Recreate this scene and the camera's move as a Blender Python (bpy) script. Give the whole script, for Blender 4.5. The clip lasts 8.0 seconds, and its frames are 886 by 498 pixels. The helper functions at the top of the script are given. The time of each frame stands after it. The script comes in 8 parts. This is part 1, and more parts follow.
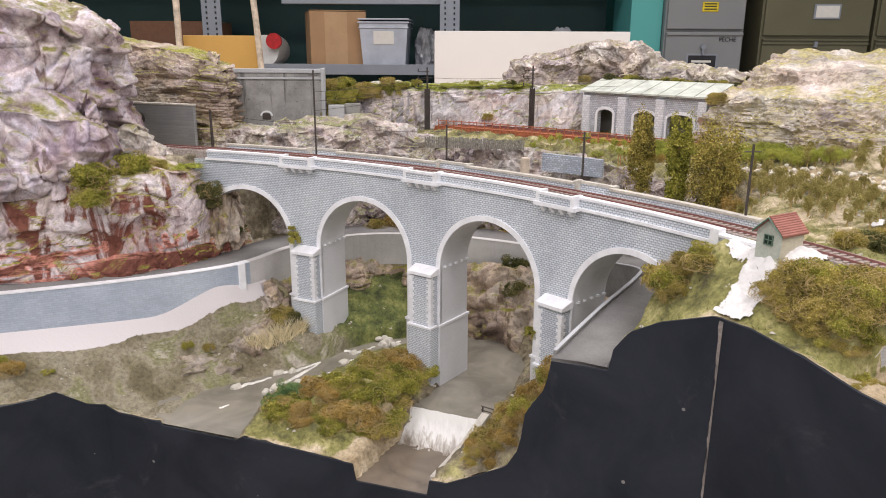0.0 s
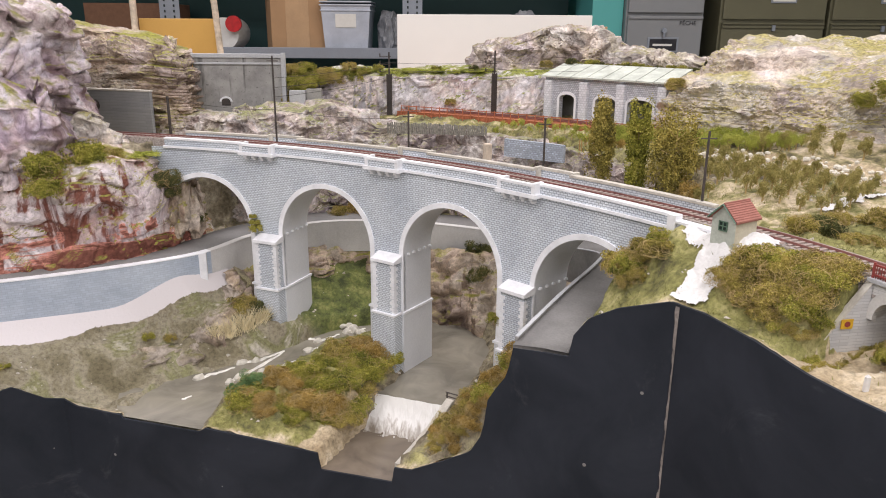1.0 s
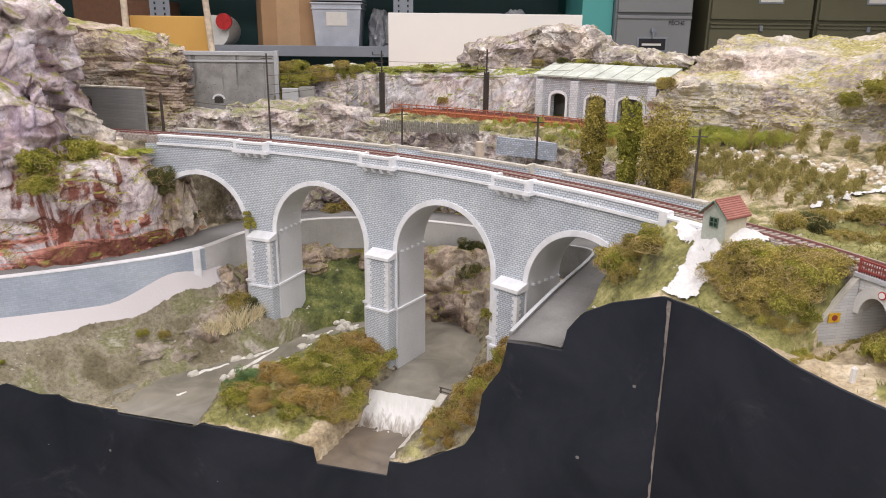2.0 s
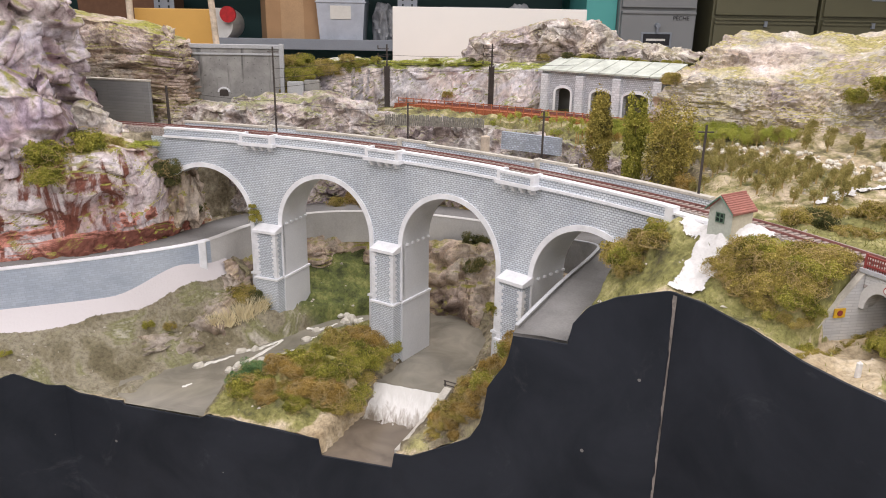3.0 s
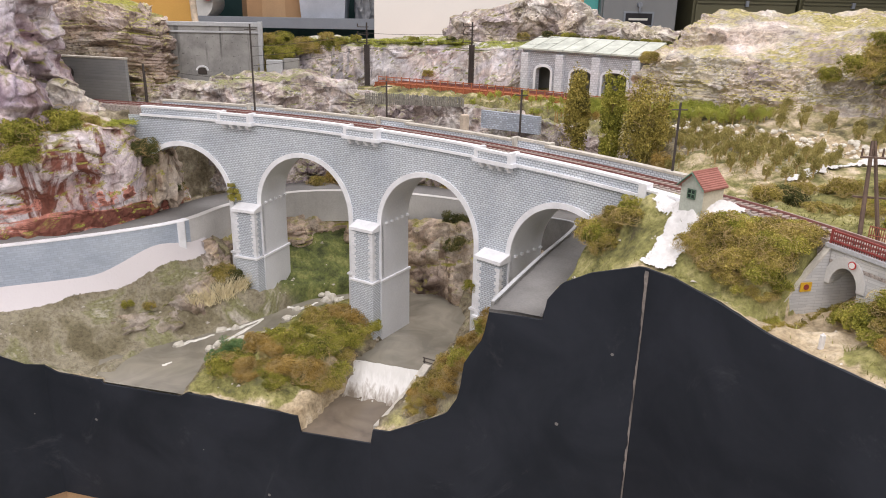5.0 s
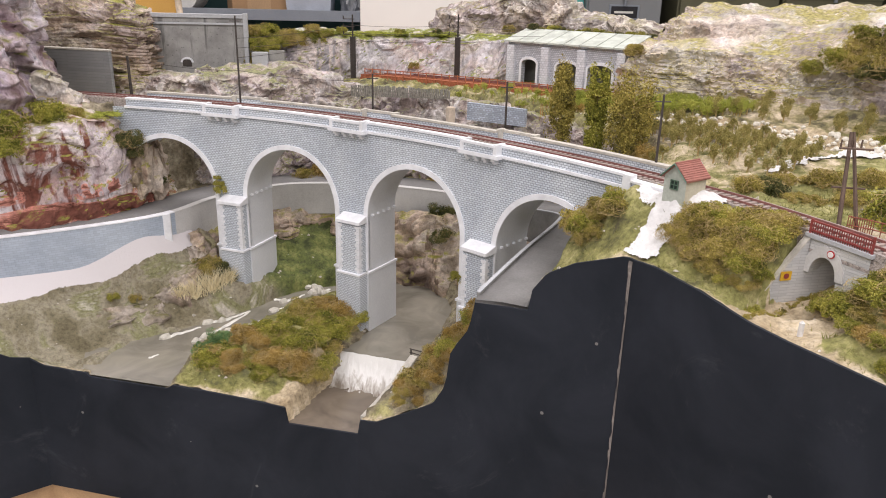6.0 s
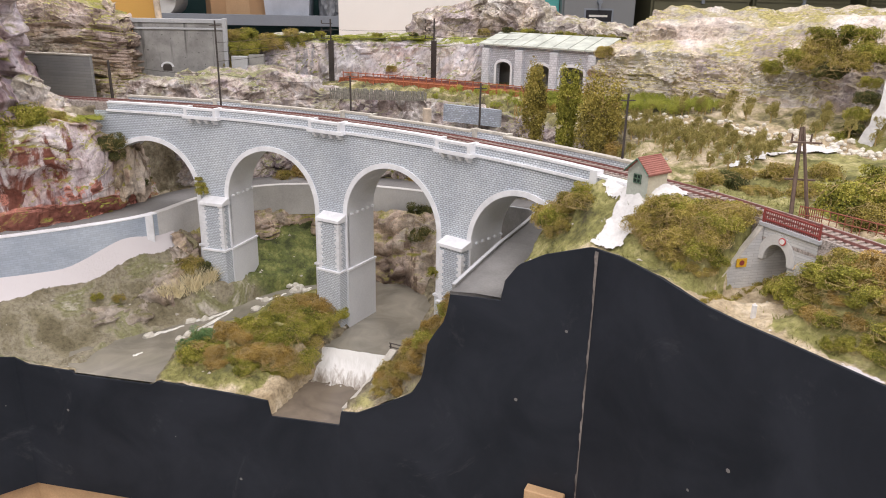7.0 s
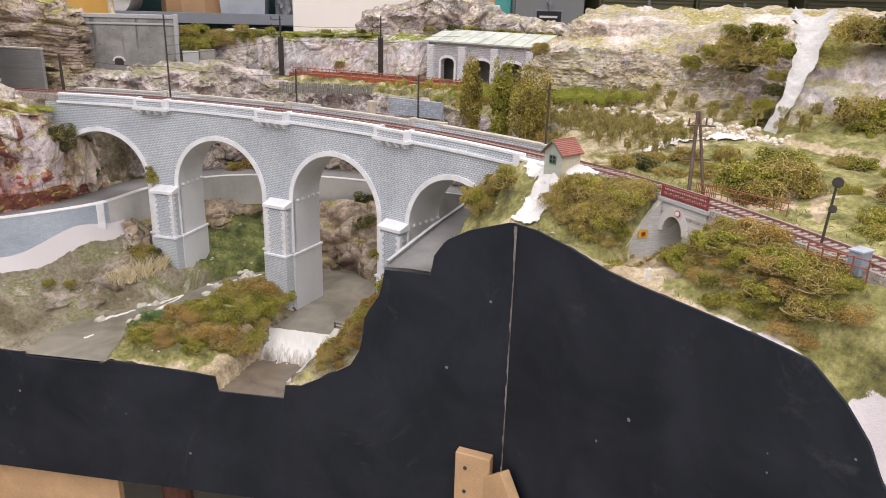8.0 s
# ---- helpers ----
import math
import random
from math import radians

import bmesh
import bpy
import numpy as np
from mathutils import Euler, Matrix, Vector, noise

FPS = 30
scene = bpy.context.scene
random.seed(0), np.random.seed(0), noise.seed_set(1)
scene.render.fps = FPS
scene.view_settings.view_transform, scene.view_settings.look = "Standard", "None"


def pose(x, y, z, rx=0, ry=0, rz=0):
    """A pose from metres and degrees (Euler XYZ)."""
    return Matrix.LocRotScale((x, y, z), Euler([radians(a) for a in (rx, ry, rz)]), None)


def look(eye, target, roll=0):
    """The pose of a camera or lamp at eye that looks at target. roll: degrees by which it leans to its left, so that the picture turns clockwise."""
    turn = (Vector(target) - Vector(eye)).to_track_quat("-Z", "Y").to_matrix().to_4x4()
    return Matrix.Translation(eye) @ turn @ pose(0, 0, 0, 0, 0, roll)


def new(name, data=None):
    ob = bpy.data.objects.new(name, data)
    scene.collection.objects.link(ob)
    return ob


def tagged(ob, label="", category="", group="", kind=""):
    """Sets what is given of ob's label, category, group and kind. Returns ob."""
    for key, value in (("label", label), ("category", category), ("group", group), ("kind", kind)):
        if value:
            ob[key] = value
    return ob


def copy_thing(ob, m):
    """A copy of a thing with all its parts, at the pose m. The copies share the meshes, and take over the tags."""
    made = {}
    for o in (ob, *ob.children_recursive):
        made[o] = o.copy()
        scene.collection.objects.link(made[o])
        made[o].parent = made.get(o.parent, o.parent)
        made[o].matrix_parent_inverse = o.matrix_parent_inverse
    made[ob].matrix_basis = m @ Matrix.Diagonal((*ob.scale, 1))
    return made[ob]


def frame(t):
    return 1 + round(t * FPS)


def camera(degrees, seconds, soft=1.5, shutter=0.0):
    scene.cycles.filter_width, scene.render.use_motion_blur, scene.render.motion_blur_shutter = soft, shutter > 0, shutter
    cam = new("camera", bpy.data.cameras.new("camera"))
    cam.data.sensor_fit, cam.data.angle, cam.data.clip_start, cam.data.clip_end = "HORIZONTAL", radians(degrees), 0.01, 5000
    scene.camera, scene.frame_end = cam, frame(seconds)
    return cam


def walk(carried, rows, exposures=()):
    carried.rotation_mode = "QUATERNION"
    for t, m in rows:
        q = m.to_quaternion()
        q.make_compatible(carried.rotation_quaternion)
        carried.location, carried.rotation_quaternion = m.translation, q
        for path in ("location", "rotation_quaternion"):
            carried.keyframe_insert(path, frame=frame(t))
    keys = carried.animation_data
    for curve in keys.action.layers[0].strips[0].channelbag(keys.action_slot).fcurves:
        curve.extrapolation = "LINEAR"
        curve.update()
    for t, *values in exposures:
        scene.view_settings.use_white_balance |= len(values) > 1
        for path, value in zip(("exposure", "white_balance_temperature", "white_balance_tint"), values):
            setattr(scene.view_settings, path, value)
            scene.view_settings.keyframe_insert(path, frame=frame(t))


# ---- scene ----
cam = camera(62.2, 8.0, soft=1.0)
PATH = [
    (0, (0.105, 0.059, 1.499), (0.047, 1.983, 0.957), 0.3),
    (0.5, (0.113, 0.062, 1.5), (0.119, 1.978, 0.924), 0.9),
    (1, (0.111, 0.06, 1.505), (0.143, 1.972, 0.919), 0.4),
    (1.5, (0.108, 0.054, 1.505), (0.165, 1.965, 0.917), 0.5),
    (3, (0.098, 0.046, 1.505), (0.157, 1.952, 0.902), 1.0),
    (3.5, (0.099, 0.044, 1.504), (0.158, 1.944, 0.881), 1.3),
    (4, (0.102, 0.04, 1.503), (0.168, 1.934, 0.864), 1.4),
    (4.5, (0.106, 0.039, 1.503), (0.188, 1.931, 0.859), 1.2),
    (6, (0.109, 0.033, 1.502), (0.242, 1.914, 0.835), 1.4),
    (6.5, (0.109, 0.02, 1.502), (0.266, 1.898, 0.833), 1.2),
    (7, (0.114, -0.002, 1.502), (0.295, 1.879, 0.847), 1.2),
    (7.5, (0.127, -0.033, 1.499), (0.348, 1.848, 0.857), 1.6),
    (8, (0.146, -0.073, 1.495), (0.42, 1.799, 0.848), 1.7),
]
walk(cam, [(t, look(eye, target, roll)) for t, eye, target, roll in PATH], exposures=[(0, 0.0), (8, 0.0)])

# ---- light: a workshop room lit by ceiling tubes ----
world = bpy.data.worlds.new("world")
scene.world = world
world.use_nodes = True
world.node_tree.nodes["Background"].inputs[0].default_value = (0.75, 0.8, 0.9, 1)
world.node_tree.nodes["Background"].inputs[1].default_value = 0.25


def tube_light(x, y, power):
    data = bpy.data.lights.new("tube_light", "AREA")
    data.shape, data.size, data.size_y = "RECTANGLE", 1.5, 0.35
    data.energy, data.color = power * 0.985, (1.0, 0.945, 0.975)
    ob = new("tube_light", data)
    ob.matrix_world = look((x, y, 2.66), (x, y, 0))
    return ob


for lx, ly, lp in ((-0.9, 0.2, 18), (0.9, 0.2, 18), (-0.9, 1.7, 16.5), (0.9, 1.7, 16.5), (-0.9, -1.2, 24), (0.9, -1.2, 24)):
    tube_light(lx, ly, lp)


# ---- materials ----
def material(name, rough=0.7, metal=0.0):
    m = bpy.data.materials.new(name)
    m.use_nodes = True
    b = m.node_tree.nodes["Principled BSDF"]
    b.inputs["Roughness"].default_value, b.inputs["Metallic"].default_value = rough, metal
    return m, m.node_tree.nodes, m.node_tree.links, b


def ramp(nodes, stops):
    r = nodes.new("ShaderNodeValToRGB")
    el = r.color_ramp.elements
    while len(el) < len(stops):
        el.new(0.5)
    for e, (p, c) in zip(el, stops):
        e.position, e.color = p, (*c, 1)
    return r


def noise_node(nodes, links, vec, scale, detail=6, rough=0.6, dist=0.0):
    n = nodes.new("ShaderNodeTexNoise")
    n.inputs["Scale"].default_value, n.inputs["Detail"].default_value = scale, detail
    n.inputs["Roughness"].default_value, n.inputs["Distortion"].default_value = rough, dist
    links.new(vec, n.inputs["Vector"])
    return n.outputs["Fac"]


def mix(nodes, links, fac, a, b, mode="MIX"):
    n = nodes.new("ShaderNodeMix")
    n.data_type, n.blend_type = "RGBA", mode
    for sock, v in ((n.inputs[0], fac), (n.inputs[6], a), (n.inputs[7], b)):
        if isinstance(v, (int, float)):
            sock.default_value = v
        elif isinstance(v, tuple):
            sock.default_value = (*v, 1)
        else:
            links.new(v, sock)
    return n.outputs[2]


def step(nodes, links, v, lo, hi):
    n = nodes.new("ShaderNodeMapRange")
    n.interpolation_type = "SMOOTHSTEP"
    n.inputs[1].default_value, n.inputs[2].default_value = lo, hi
    links.new(v, n.inputs[0])
    return n.outputs[0]


def bump(nodes, links, b, height, strength, dist):
    n = nodes.new("ShaderNodeBump")
    n.inputs["Strength"].default_value, n.inputs["Distance"].default_value = strength, dist
    links.new(height, n.inputs["Height"])
    links.new(n.outputs[0], b.inputs["Normal"])


def plain(name, colour, rough=0.6, metal=0.0, vary=0.25, scale=60.0, relief=0.3, fine=400.0, dist=0.0006):
    """A painted or cast surface: two scales of mottling and a fine relief."""
    m, nodes, links, b = material(name, rough, metal)
    co = nodes.new("ShaderNodeTexCoord").outputs["Object"]
    big, small = noise_node(nodes, links, co, scale), noise_node(nodes, links, co, fine, 3)
    dark = tuple(c * (1 - vary) for c in colour)
    lite = tuple(min(1, c * (1 + vary)) for c in colour)
    r = ramp(nodes, [(0.3, dark), (0.7, lite)])
    links.new(big, r.inputs[0])
    out = mix(nodes, links, 0.25, r.outputs[0], small, "OVERLAY")
    links.new(out, b.inputs["Base Color"])
    bump(nodes, links, b, small, relief, dist)
    return m


def rock_material(name, low, mid, high, stain, stain_amount=0.35, moss=(0.2, 0.2, 0.06), moss_amount=0.5, scale=1.0, band=None, streak=(26, 26, 6), moss_scale=30, relief=0.9, moss_detail=8):
    """Plaster rock: washes of paint, dry-brushed ridges, hollow shade and ridge highlights put into the colour, stains
    that run down, moss on flat places.
    band: a stained layer between two heights."""
    m, nodes, links, b = material(name, 0.9)
    geo = nodes.new("ShaderNodeNewGeometry")
    pos = geo.outputs["Position"]
    a = noise_node(nodes, links, pos, 9 * scale, 10, 0.58, 1.0)
    r = ramp(nodes, [(0.34, low), (0.45, mid), (0.58, high), (0.72, mid)])
    links.new(a, r.inputs[0])
    wash = ramp(nodes, [(0.36, (0.99, 0.95, 0.84)), (0.46, (1, 1, 1)), (0.54, (1.04, 0.95, 0.86)), (0.64, (0.92, 0.86, 0.91))])
    links.new(noise_node(nodes, links, pos, 5 * scale, 5, 0.5, 0.8), wash.inputs[0])
    mp = nodes.new("ShaderNodeMapping")
    mp.inputs["Scale"].default_value = streak
    links.new(pos, mp.inputs[0])
    s = noise_node(nodes, links, mp.outputs[0], 1.0, 7, 0.62, 0.9)
    out = mix(nodes, links, step(nodes, links, s, 0.59 - 0.06 * stain_amount, 0.68 - 0.06 * stain_amount), mix(nodes, links, 1.0, r.outputs[0], wash.outputs[0], "MULTIPLY"), stain)
    if band:
        sp = nodes.new("ShaderNodeSeparateXYZ")
        links.new(pos, sp.inputs[0])
        wob = nodes.new("ShaderNodeMath")
        wob.operation = "MULTIPLY_ADD"
        links.new(noise_node(nodes, links, pos, 16, 6, 0.6, 1.0), wob.inputs[0])
        wob.inputs[1].default_value = 0.12
        links.new(sp.outputs[2], wob.inputs[2])
        up = step(nodes, links, wob.outputs[0], band[0] + 0.05, band[0] + 0.066)
        dn = step(nodes, links, wob.outputs[0], band[1] + 0.06, band[1] + 0.07)
        sub = nodes.new("ShaderNodeMath")
        sub.operation = "SUBTRACT"
        links.new(up, sub.inputs[0])
        links.new(dn, sub.inputs[1])
        mh = nodes.new("ShaderNodeMapping")
        mh.inputs["Scale"].default_value = (9, 9, 42)
        links.new(pos, mh.inputs[0])
        sheet = noise_node(nodes, links, mh.outputs[0], 1.0, 7, 0.6, 0.6)
        both = nodes.new("ShaderNodeMath")
        both.operation = "MULTIPLY"
        links.new(sub.outputs[0], both.inputs[0])
        links.new(step(nodes, links, sheet, 0.38, 0.62), both.inputs[1])
        peach = mix(nodes, links, step(nodes, links, both.outputs[0], 0.02, 0.35), out, tuple(min(1, c * 2.6 + 0.08) for c in stain))
        out = mix(nodes, links, step(nodes, links, both.outputs[0], 0.3, 0.75), peach, stain)
    # dark crack lines in the colour stand in for shaded crevices
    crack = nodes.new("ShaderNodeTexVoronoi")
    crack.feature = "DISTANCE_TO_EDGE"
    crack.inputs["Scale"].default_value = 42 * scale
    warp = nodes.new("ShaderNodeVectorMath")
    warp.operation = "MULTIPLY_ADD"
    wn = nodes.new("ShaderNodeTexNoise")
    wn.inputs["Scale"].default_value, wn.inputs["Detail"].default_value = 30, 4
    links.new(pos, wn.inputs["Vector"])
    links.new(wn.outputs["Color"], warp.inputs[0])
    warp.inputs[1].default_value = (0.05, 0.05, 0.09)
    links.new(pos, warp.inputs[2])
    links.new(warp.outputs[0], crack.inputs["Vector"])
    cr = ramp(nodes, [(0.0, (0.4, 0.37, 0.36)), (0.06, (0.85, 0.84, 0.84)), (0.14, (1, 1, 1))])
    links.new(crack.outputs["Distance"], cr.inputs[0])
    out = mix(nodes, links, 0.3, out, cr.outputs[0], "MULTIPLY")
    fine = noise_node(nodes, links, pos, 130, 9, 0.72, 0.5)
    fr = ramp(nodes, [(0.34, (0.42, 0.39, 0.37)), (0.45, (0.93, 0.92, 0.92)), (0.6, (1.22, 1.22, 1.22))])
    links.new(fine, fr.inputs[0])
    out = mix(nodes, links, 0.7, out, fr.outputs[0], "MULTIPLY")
    relief_shade = ramp(nodes, [(0.41, (0.66, 0.63, 0.61)), (0.5, (0.97, 0.97, 0.97)), (0.57, (1.45, 1.45, 1.45))])    # dry-brushed edges; shade in hollows, highlights on ridges put into the colour
    links.new(geo.outputs["Pointiness"], relief_shade.inputs[0])
    out = mix(nodes, links, 0.6, out, relief_shade.outputs[0], "MULTIPLY")
    sep = nodes.new("ShaderNodeSeparateXYZ")
    links.new(geo.outputs["Normal"], sep.inputs[0])
    mn = noise_node(nodes, links, pos, moss_scale, moss_detail, 0.6)
    mul = nodes.new("ShaderNodeMath")
    mul.operation = "MULTIPLY"
    links.new(step(nodes, links, sep.outputs[2], 0.62 - 0.22 * moss_amount, 1.0 - 0.22 * moss_amount), mul.inputs[0])
    links.new(step(nodes, links, mn, 0.62 - 0.25 * moss_amount, 0.85 - 0.25 * moss_amount), mul.inputs[1])
    fuzz = ramp(nodes, [(0.36, tuple(c * 0.55 for c in moss)), (0.5, moss), (0.62, tuple(min(1, c * 1.4) for c in moss))])
    links.new(noise_node(nodes, links, pos, 190, 4, 0.7), fuzz.inputs[0])
    tint = fuzz.outputs[0]
    out = mix(nodes, links, mul.outputs[0], out, tint)
    links.new(out, b.inputs["Base Color"])
    bump(nodes, links, b, fine, relief, 0.004)
    return m


def foliage_material(name, dark, lite, dry):
    m, nodes, links, b = material(name, 0.85)
    geo = nodes.new("ShaderNodeNewGeometry")
    r = ramp(nodes, [(0.0, dark), (0.55, lite), (1.0, dry)])
    pos = noise_node(nodes, links, geo.outputs["Position"], 34, 6, 0.65)
    add = nodes.new("ShaderNodeMath")
    add.operation = "MULTIPLY_ADD"
    links.new(geo.outputs["Random Per Island"], add.inputs[0])
    add.inputs[1].default_value = 0.62
    sub = nodes.new("ShaderNodeMath")
    sub.operation = "MULTIPLY_ADD"
    links.new(pos, sub.inputs[0])
    sub.inputs[1].default_value, sub.inputs[2].default_value = 2.0, -0.85
    links.new(sub.outputs[0], add.inputs[2])
    links.new(add.outputs[0], r.inputs[0])
    links.new(r.outputs[0], b.inputs["Base Color"])
    return m


def brick_material(name, face, joint, bw, bh, mortar, strength=0.8, contrast=0.12):
    """Small cast masonry courses in running bond, on the mesh's own u and v in metres."""
    m, nodes, links, b = material(name, 0.75)
    uv = nodes.new("ShaderNodeUVMap").outputs[0]
    br = nodes.new("ShaderNodeTexBrick")
    links.new(uv, br.inputs["Vector"])
    br.inputs["Scale"].default_value = 1.0
    br.inputs["Brick Width"].default_value, br.inputs["Row Height"].default_value = bw, bh
    br.inputs["Mortar Size"].default_value = mortar
    br.inputs["Mortar Smooth"].default_value = 0.3
    br.inputs["Color1"].default_value = (*face, 1)
    br.inputs["Color2"].default_value = (*(c * (1 - contrast) for c in face), 1)
    br.inputs["Mortar"].default_value = (*joint, 1)
    pos = nodes.new("ShaderNodeNewGeometry").outputs["Position"]
    big = ramp(nodes, [(0.35, (0.84, 0.86, 0.9)), (0.65, (1.08, 1.08, 1.08))])
    links.new(noise_node(nodes, links, pos, 12, 6), big.inputs[0])
    out = mix(nodes, links, 1.0, br.outputs["Color"], big.outputs[0], "MULTIPLY")
    links.new(out, b.inputs["Base Color"])
    inv = nodes.new("ShaderNodeMath")
    inv.operation = "SUBTRACT"
    inv.inputs[0].default_value = 1.0
    links.new(br.outputs["Fac"], inv.inputs[1])
    bump(nodes, links, b, inv.outputs[0], strength, 0.0008)
    return m


def ground_material():
    """Scatter, sand, turf and bare plaster, laid out by the terrain's own paint attribute (red turf, green sand, blue plaster)."""
    m, nodes, links, b = material("scenic_ground", 0.95)
    pos = nodes.new("ShaderNodeNewGeometry").outputs["Position"]
    at = nodes.new("ShaderNodeAttribute")
    at.attribute_name = "zone"
    sep = nodes.new("ShaderNodeSeparateColor")
    links.new(at.outputs["Color"], sep.inputs[0])
    n1, n2 = noise_node(nodes, links, pos, 34, 10, 0.66, 0.15), noise_node(nodes, links, pos, 190, 6, 0.75)
    earth = ramp(nodes, [(0.34, (0.09, 0.075, 0.048)), (0.47, (0.23, 0.195, 0.13)), (0.58, (0.35, 0.305, 0.225)), (0.68, (0.58, 0.53, 0.45))])
    links.new(n1, earth.inputs[0])
    turf = ramp(nodes, [(0.34, (0.1, 0.1, 0.032)), (0.5, (0.24, 0.23, 0.078)), (0.66, (0.45, 0.41, 0.19))])
    links.new(n1, turf.inputs[0])
    sand = ramp(nodes, [(0.32, (0.33, 0.25, 0.15)), (0.52, (0.48, 0.39, 0.26)), (0.68, (0.64, 0.55, 0.41))])
    links.new(n1, sand.inputs[0])

    def layer(under, over, k, lo, hi):
        add = nodes.new("ShaderNodeMath")
        add.operation = "MULTIPLY_ADD"
        links.new(n1, add.inputs[0])
        add.inputs[1].default_value = 0.9
        links.new(sep.outputs[k], add.inputs[2])
        return mix(nodes, links, step(nodes, links, add.outputs[0], lo, hi), under, over)

    out = layer(earth.outputs[0], turf.outputs[0], 0, 0.8, 1.0)
    wet = nodes.new("ShaderNodeAttribute")
    wet.attribute_name = "growth"
    two = nodes.new("ShaderNodeSeparateColor")
    links.new(wet.outputs["Color"], two.inputs[0])
    green = ramp(nodes, [(0.34, (0.035, 0.05, 0.012)), (0.5, (0.1, 0.13, 0.03)), (0.66, (0.24, 0.25, 0.08))])
    links.new(n1, green.inputs[0])
    mud = ramp(nodes, [(0.36, (0.14, 0.12, 0.07)), (0.45, (0.21, 0.185, 0.12)), (0.52, (0.3, 0.27, 0.2)), (0.58, (0.2, 0.2, 0.09)), (0.64, (0.52, 0.48, 0.41))])
    links.new(noise_node(nodes, links, pos, 10, 9, 0.6, 0.9), mud.inputs[0])
    out = mix(nodes, links, two.outputs[1], out, mud.outputs[0])
    out = mix(nodes, links, two.outputs[0], out, green.outputs[0])
    out = layer(out, sand.outputs[0], 1, 0.85, 1.05)
    fr = ramp(nodes, [(0.36, (0.5, 0.48, 0.46)), (0.5, (1, 1, 1)), (0.62, (1.3, 1.3, 1.28))])
    links.new(n2, fr.inputs[0])
    out = mix(nodes, links, 0.7, out, fr.outputs[0], "MULTIPLY")
    out = layer(out, (0.7, 0.66, 0.67), 2, 0.95, 1.0)
    out = mix(nodes, links, at.outputs["Alpha"], out, (0.2, 0.195, 0.19))
    links.new(out, b.inputs["Base Color"])
    bump(nodes, links, b, n2, 0.8, 0.002)
    return m


def board_material():
    """Brush-painted black board: faint bluish mottling, dusty scuffs and a few pale specks."""
    m, nodes, links, b = material("black_board", 0.7)
    b.inputs["Specular IOR Level"].default_value = 0.25
    pos = nodes.new("ShaderNodeNewGeometry").outputs["Position"]
    r = ramp(nodes, [(0.35, (0.0125, 0.0155, 0.022)), (0.65, (0.025, 0.029, 0.039))])
    links.new(noise_node(nodes, links, pos, 9, 6, 0.6, 0.5), r.inputs[0])
    scuff = noise_node(nodes, links, pos, 5, 8, 0.75, 2.0)
    out = mix(nodes, links, step(nodes, links, scuff, 0.58, 0.82), r.outputs[0], (0.075, 0.078, 0.088))
    v = nodes.new("ShaderNodeTexVoronoi")
    v.inputs["Scale"].default_value = 21
    links.new(pos, v.inputs["Vector"])
    dot = nodes.new("ShaderNodeMath")
    dot.operation = "LESS_THAN"
    links.new(v.outputs["Distance"], dot.inputs[0])
    dot.inputs[1].default_value = 0.045
    out = mix(nodes, links, dot.outputs[0], out, (0.22, 0.21, 0.2))
    links.new(out, b.inputs["Base Color"])
    bump(nodes, links, b, noise_node(nodes, links, pos, 90, 4), 0.15, 0.001)
    return m


def water_material(name, colour):
    m, nodes, links, b = material(name, 0.12)
    pos = nodes.new("ShaderNodeNewGeometry").outputs["Position"]
    n = noise_node(nodes, links, pos, 14, 4, 0.6, 0.8)
    r = ramp(nodes, [(0.35, tuple(c * 0.75 for c in colour)), (0.65, tuple(c * 1.2 for c in colour))])
    links.new(n, r.inputs[0])
    links.new(r.outputs[0], b.inputs["Base Color"])
    bump(nodes, links, b, noise_node(nodes, links, pos, 60, 3), 0.12, 0.002)
    return m


MASONRY = brick_material("grey_masonry", (0.75, 0.795, 0.84), (0.34, 0.37, 0.41), 0.0054, 0.0029, 0.00046, 0.9, 0.16)
MASONRY_BLUE = brick_material("blue_grey_masonry", (0.5, 0.56, 0.64), (0.38, 0.43, 0.5), 0.009, 0.0035, 0.0003, 0.5)
RUBBLE = brick_material("rubble_masonry", (0.76, 0.77, 0.81), (0.34, 0.35, 0.38), 0.0046, 0.0034, 0.0005, 0.8, 0.3)
STONE_WHITE = plain("white_washed_stone", (0.82, 0.83, 0.86), 0.7, vary=0.1)
CONCRETE = plain("cast_concrete", (0.285, 0.28, 0.268), 0.85, vary=0.3, scale=16)
WEATHERED = plain("weathered_coping", (0.55, 0.52, 0.46), 0.85, vary=0.2, scale=60)


def stained_concrete(name, colour):
    """Cast concrete with dark runs of water and small blow holes."""
    m, nodes, links, b = material(name, 0.85)
    pos = nodes.new("ShaderNodeNewGeometry").outputs["Position"]
    r = ramp(nodes, [(0.34, tuple(c * 0.72 for c in colour)), (0.5, colour), (0.66, tuple(c * 1.22 for c in colour))])
    links.new(noise_node(nodes, links, pos, 24, 8, 0.65, 0.3), r.inputs[0])
    mp = nodes.new("ShaderNodeMapping")
    mp.inputs["Scale"].default_value = (70, 70, 5)
    links.new(pos, mp.inputs[0])
    runs = noise_node(nodes, links, mp.outputs[0], 1.0, 5, 0.6, 0.4)
    out = mix(nodes, links, step(nodes, links, runs, 0.56, 0.7), r.outputs[0], tuple(c * 0.45 for c in colour))
    holes = noise_node(nodes, links, pos, 260, 2, 0.5)
    out = mix(nodes, links, step(nodes, links, holes, 0.66, 0.74), out, tuple(c * 0.35 for c in colour))
    links.new(out, b.inputs["Base Color"])
    bump(nodes, links, b, holes, 0.4, 0.0008)
    return m


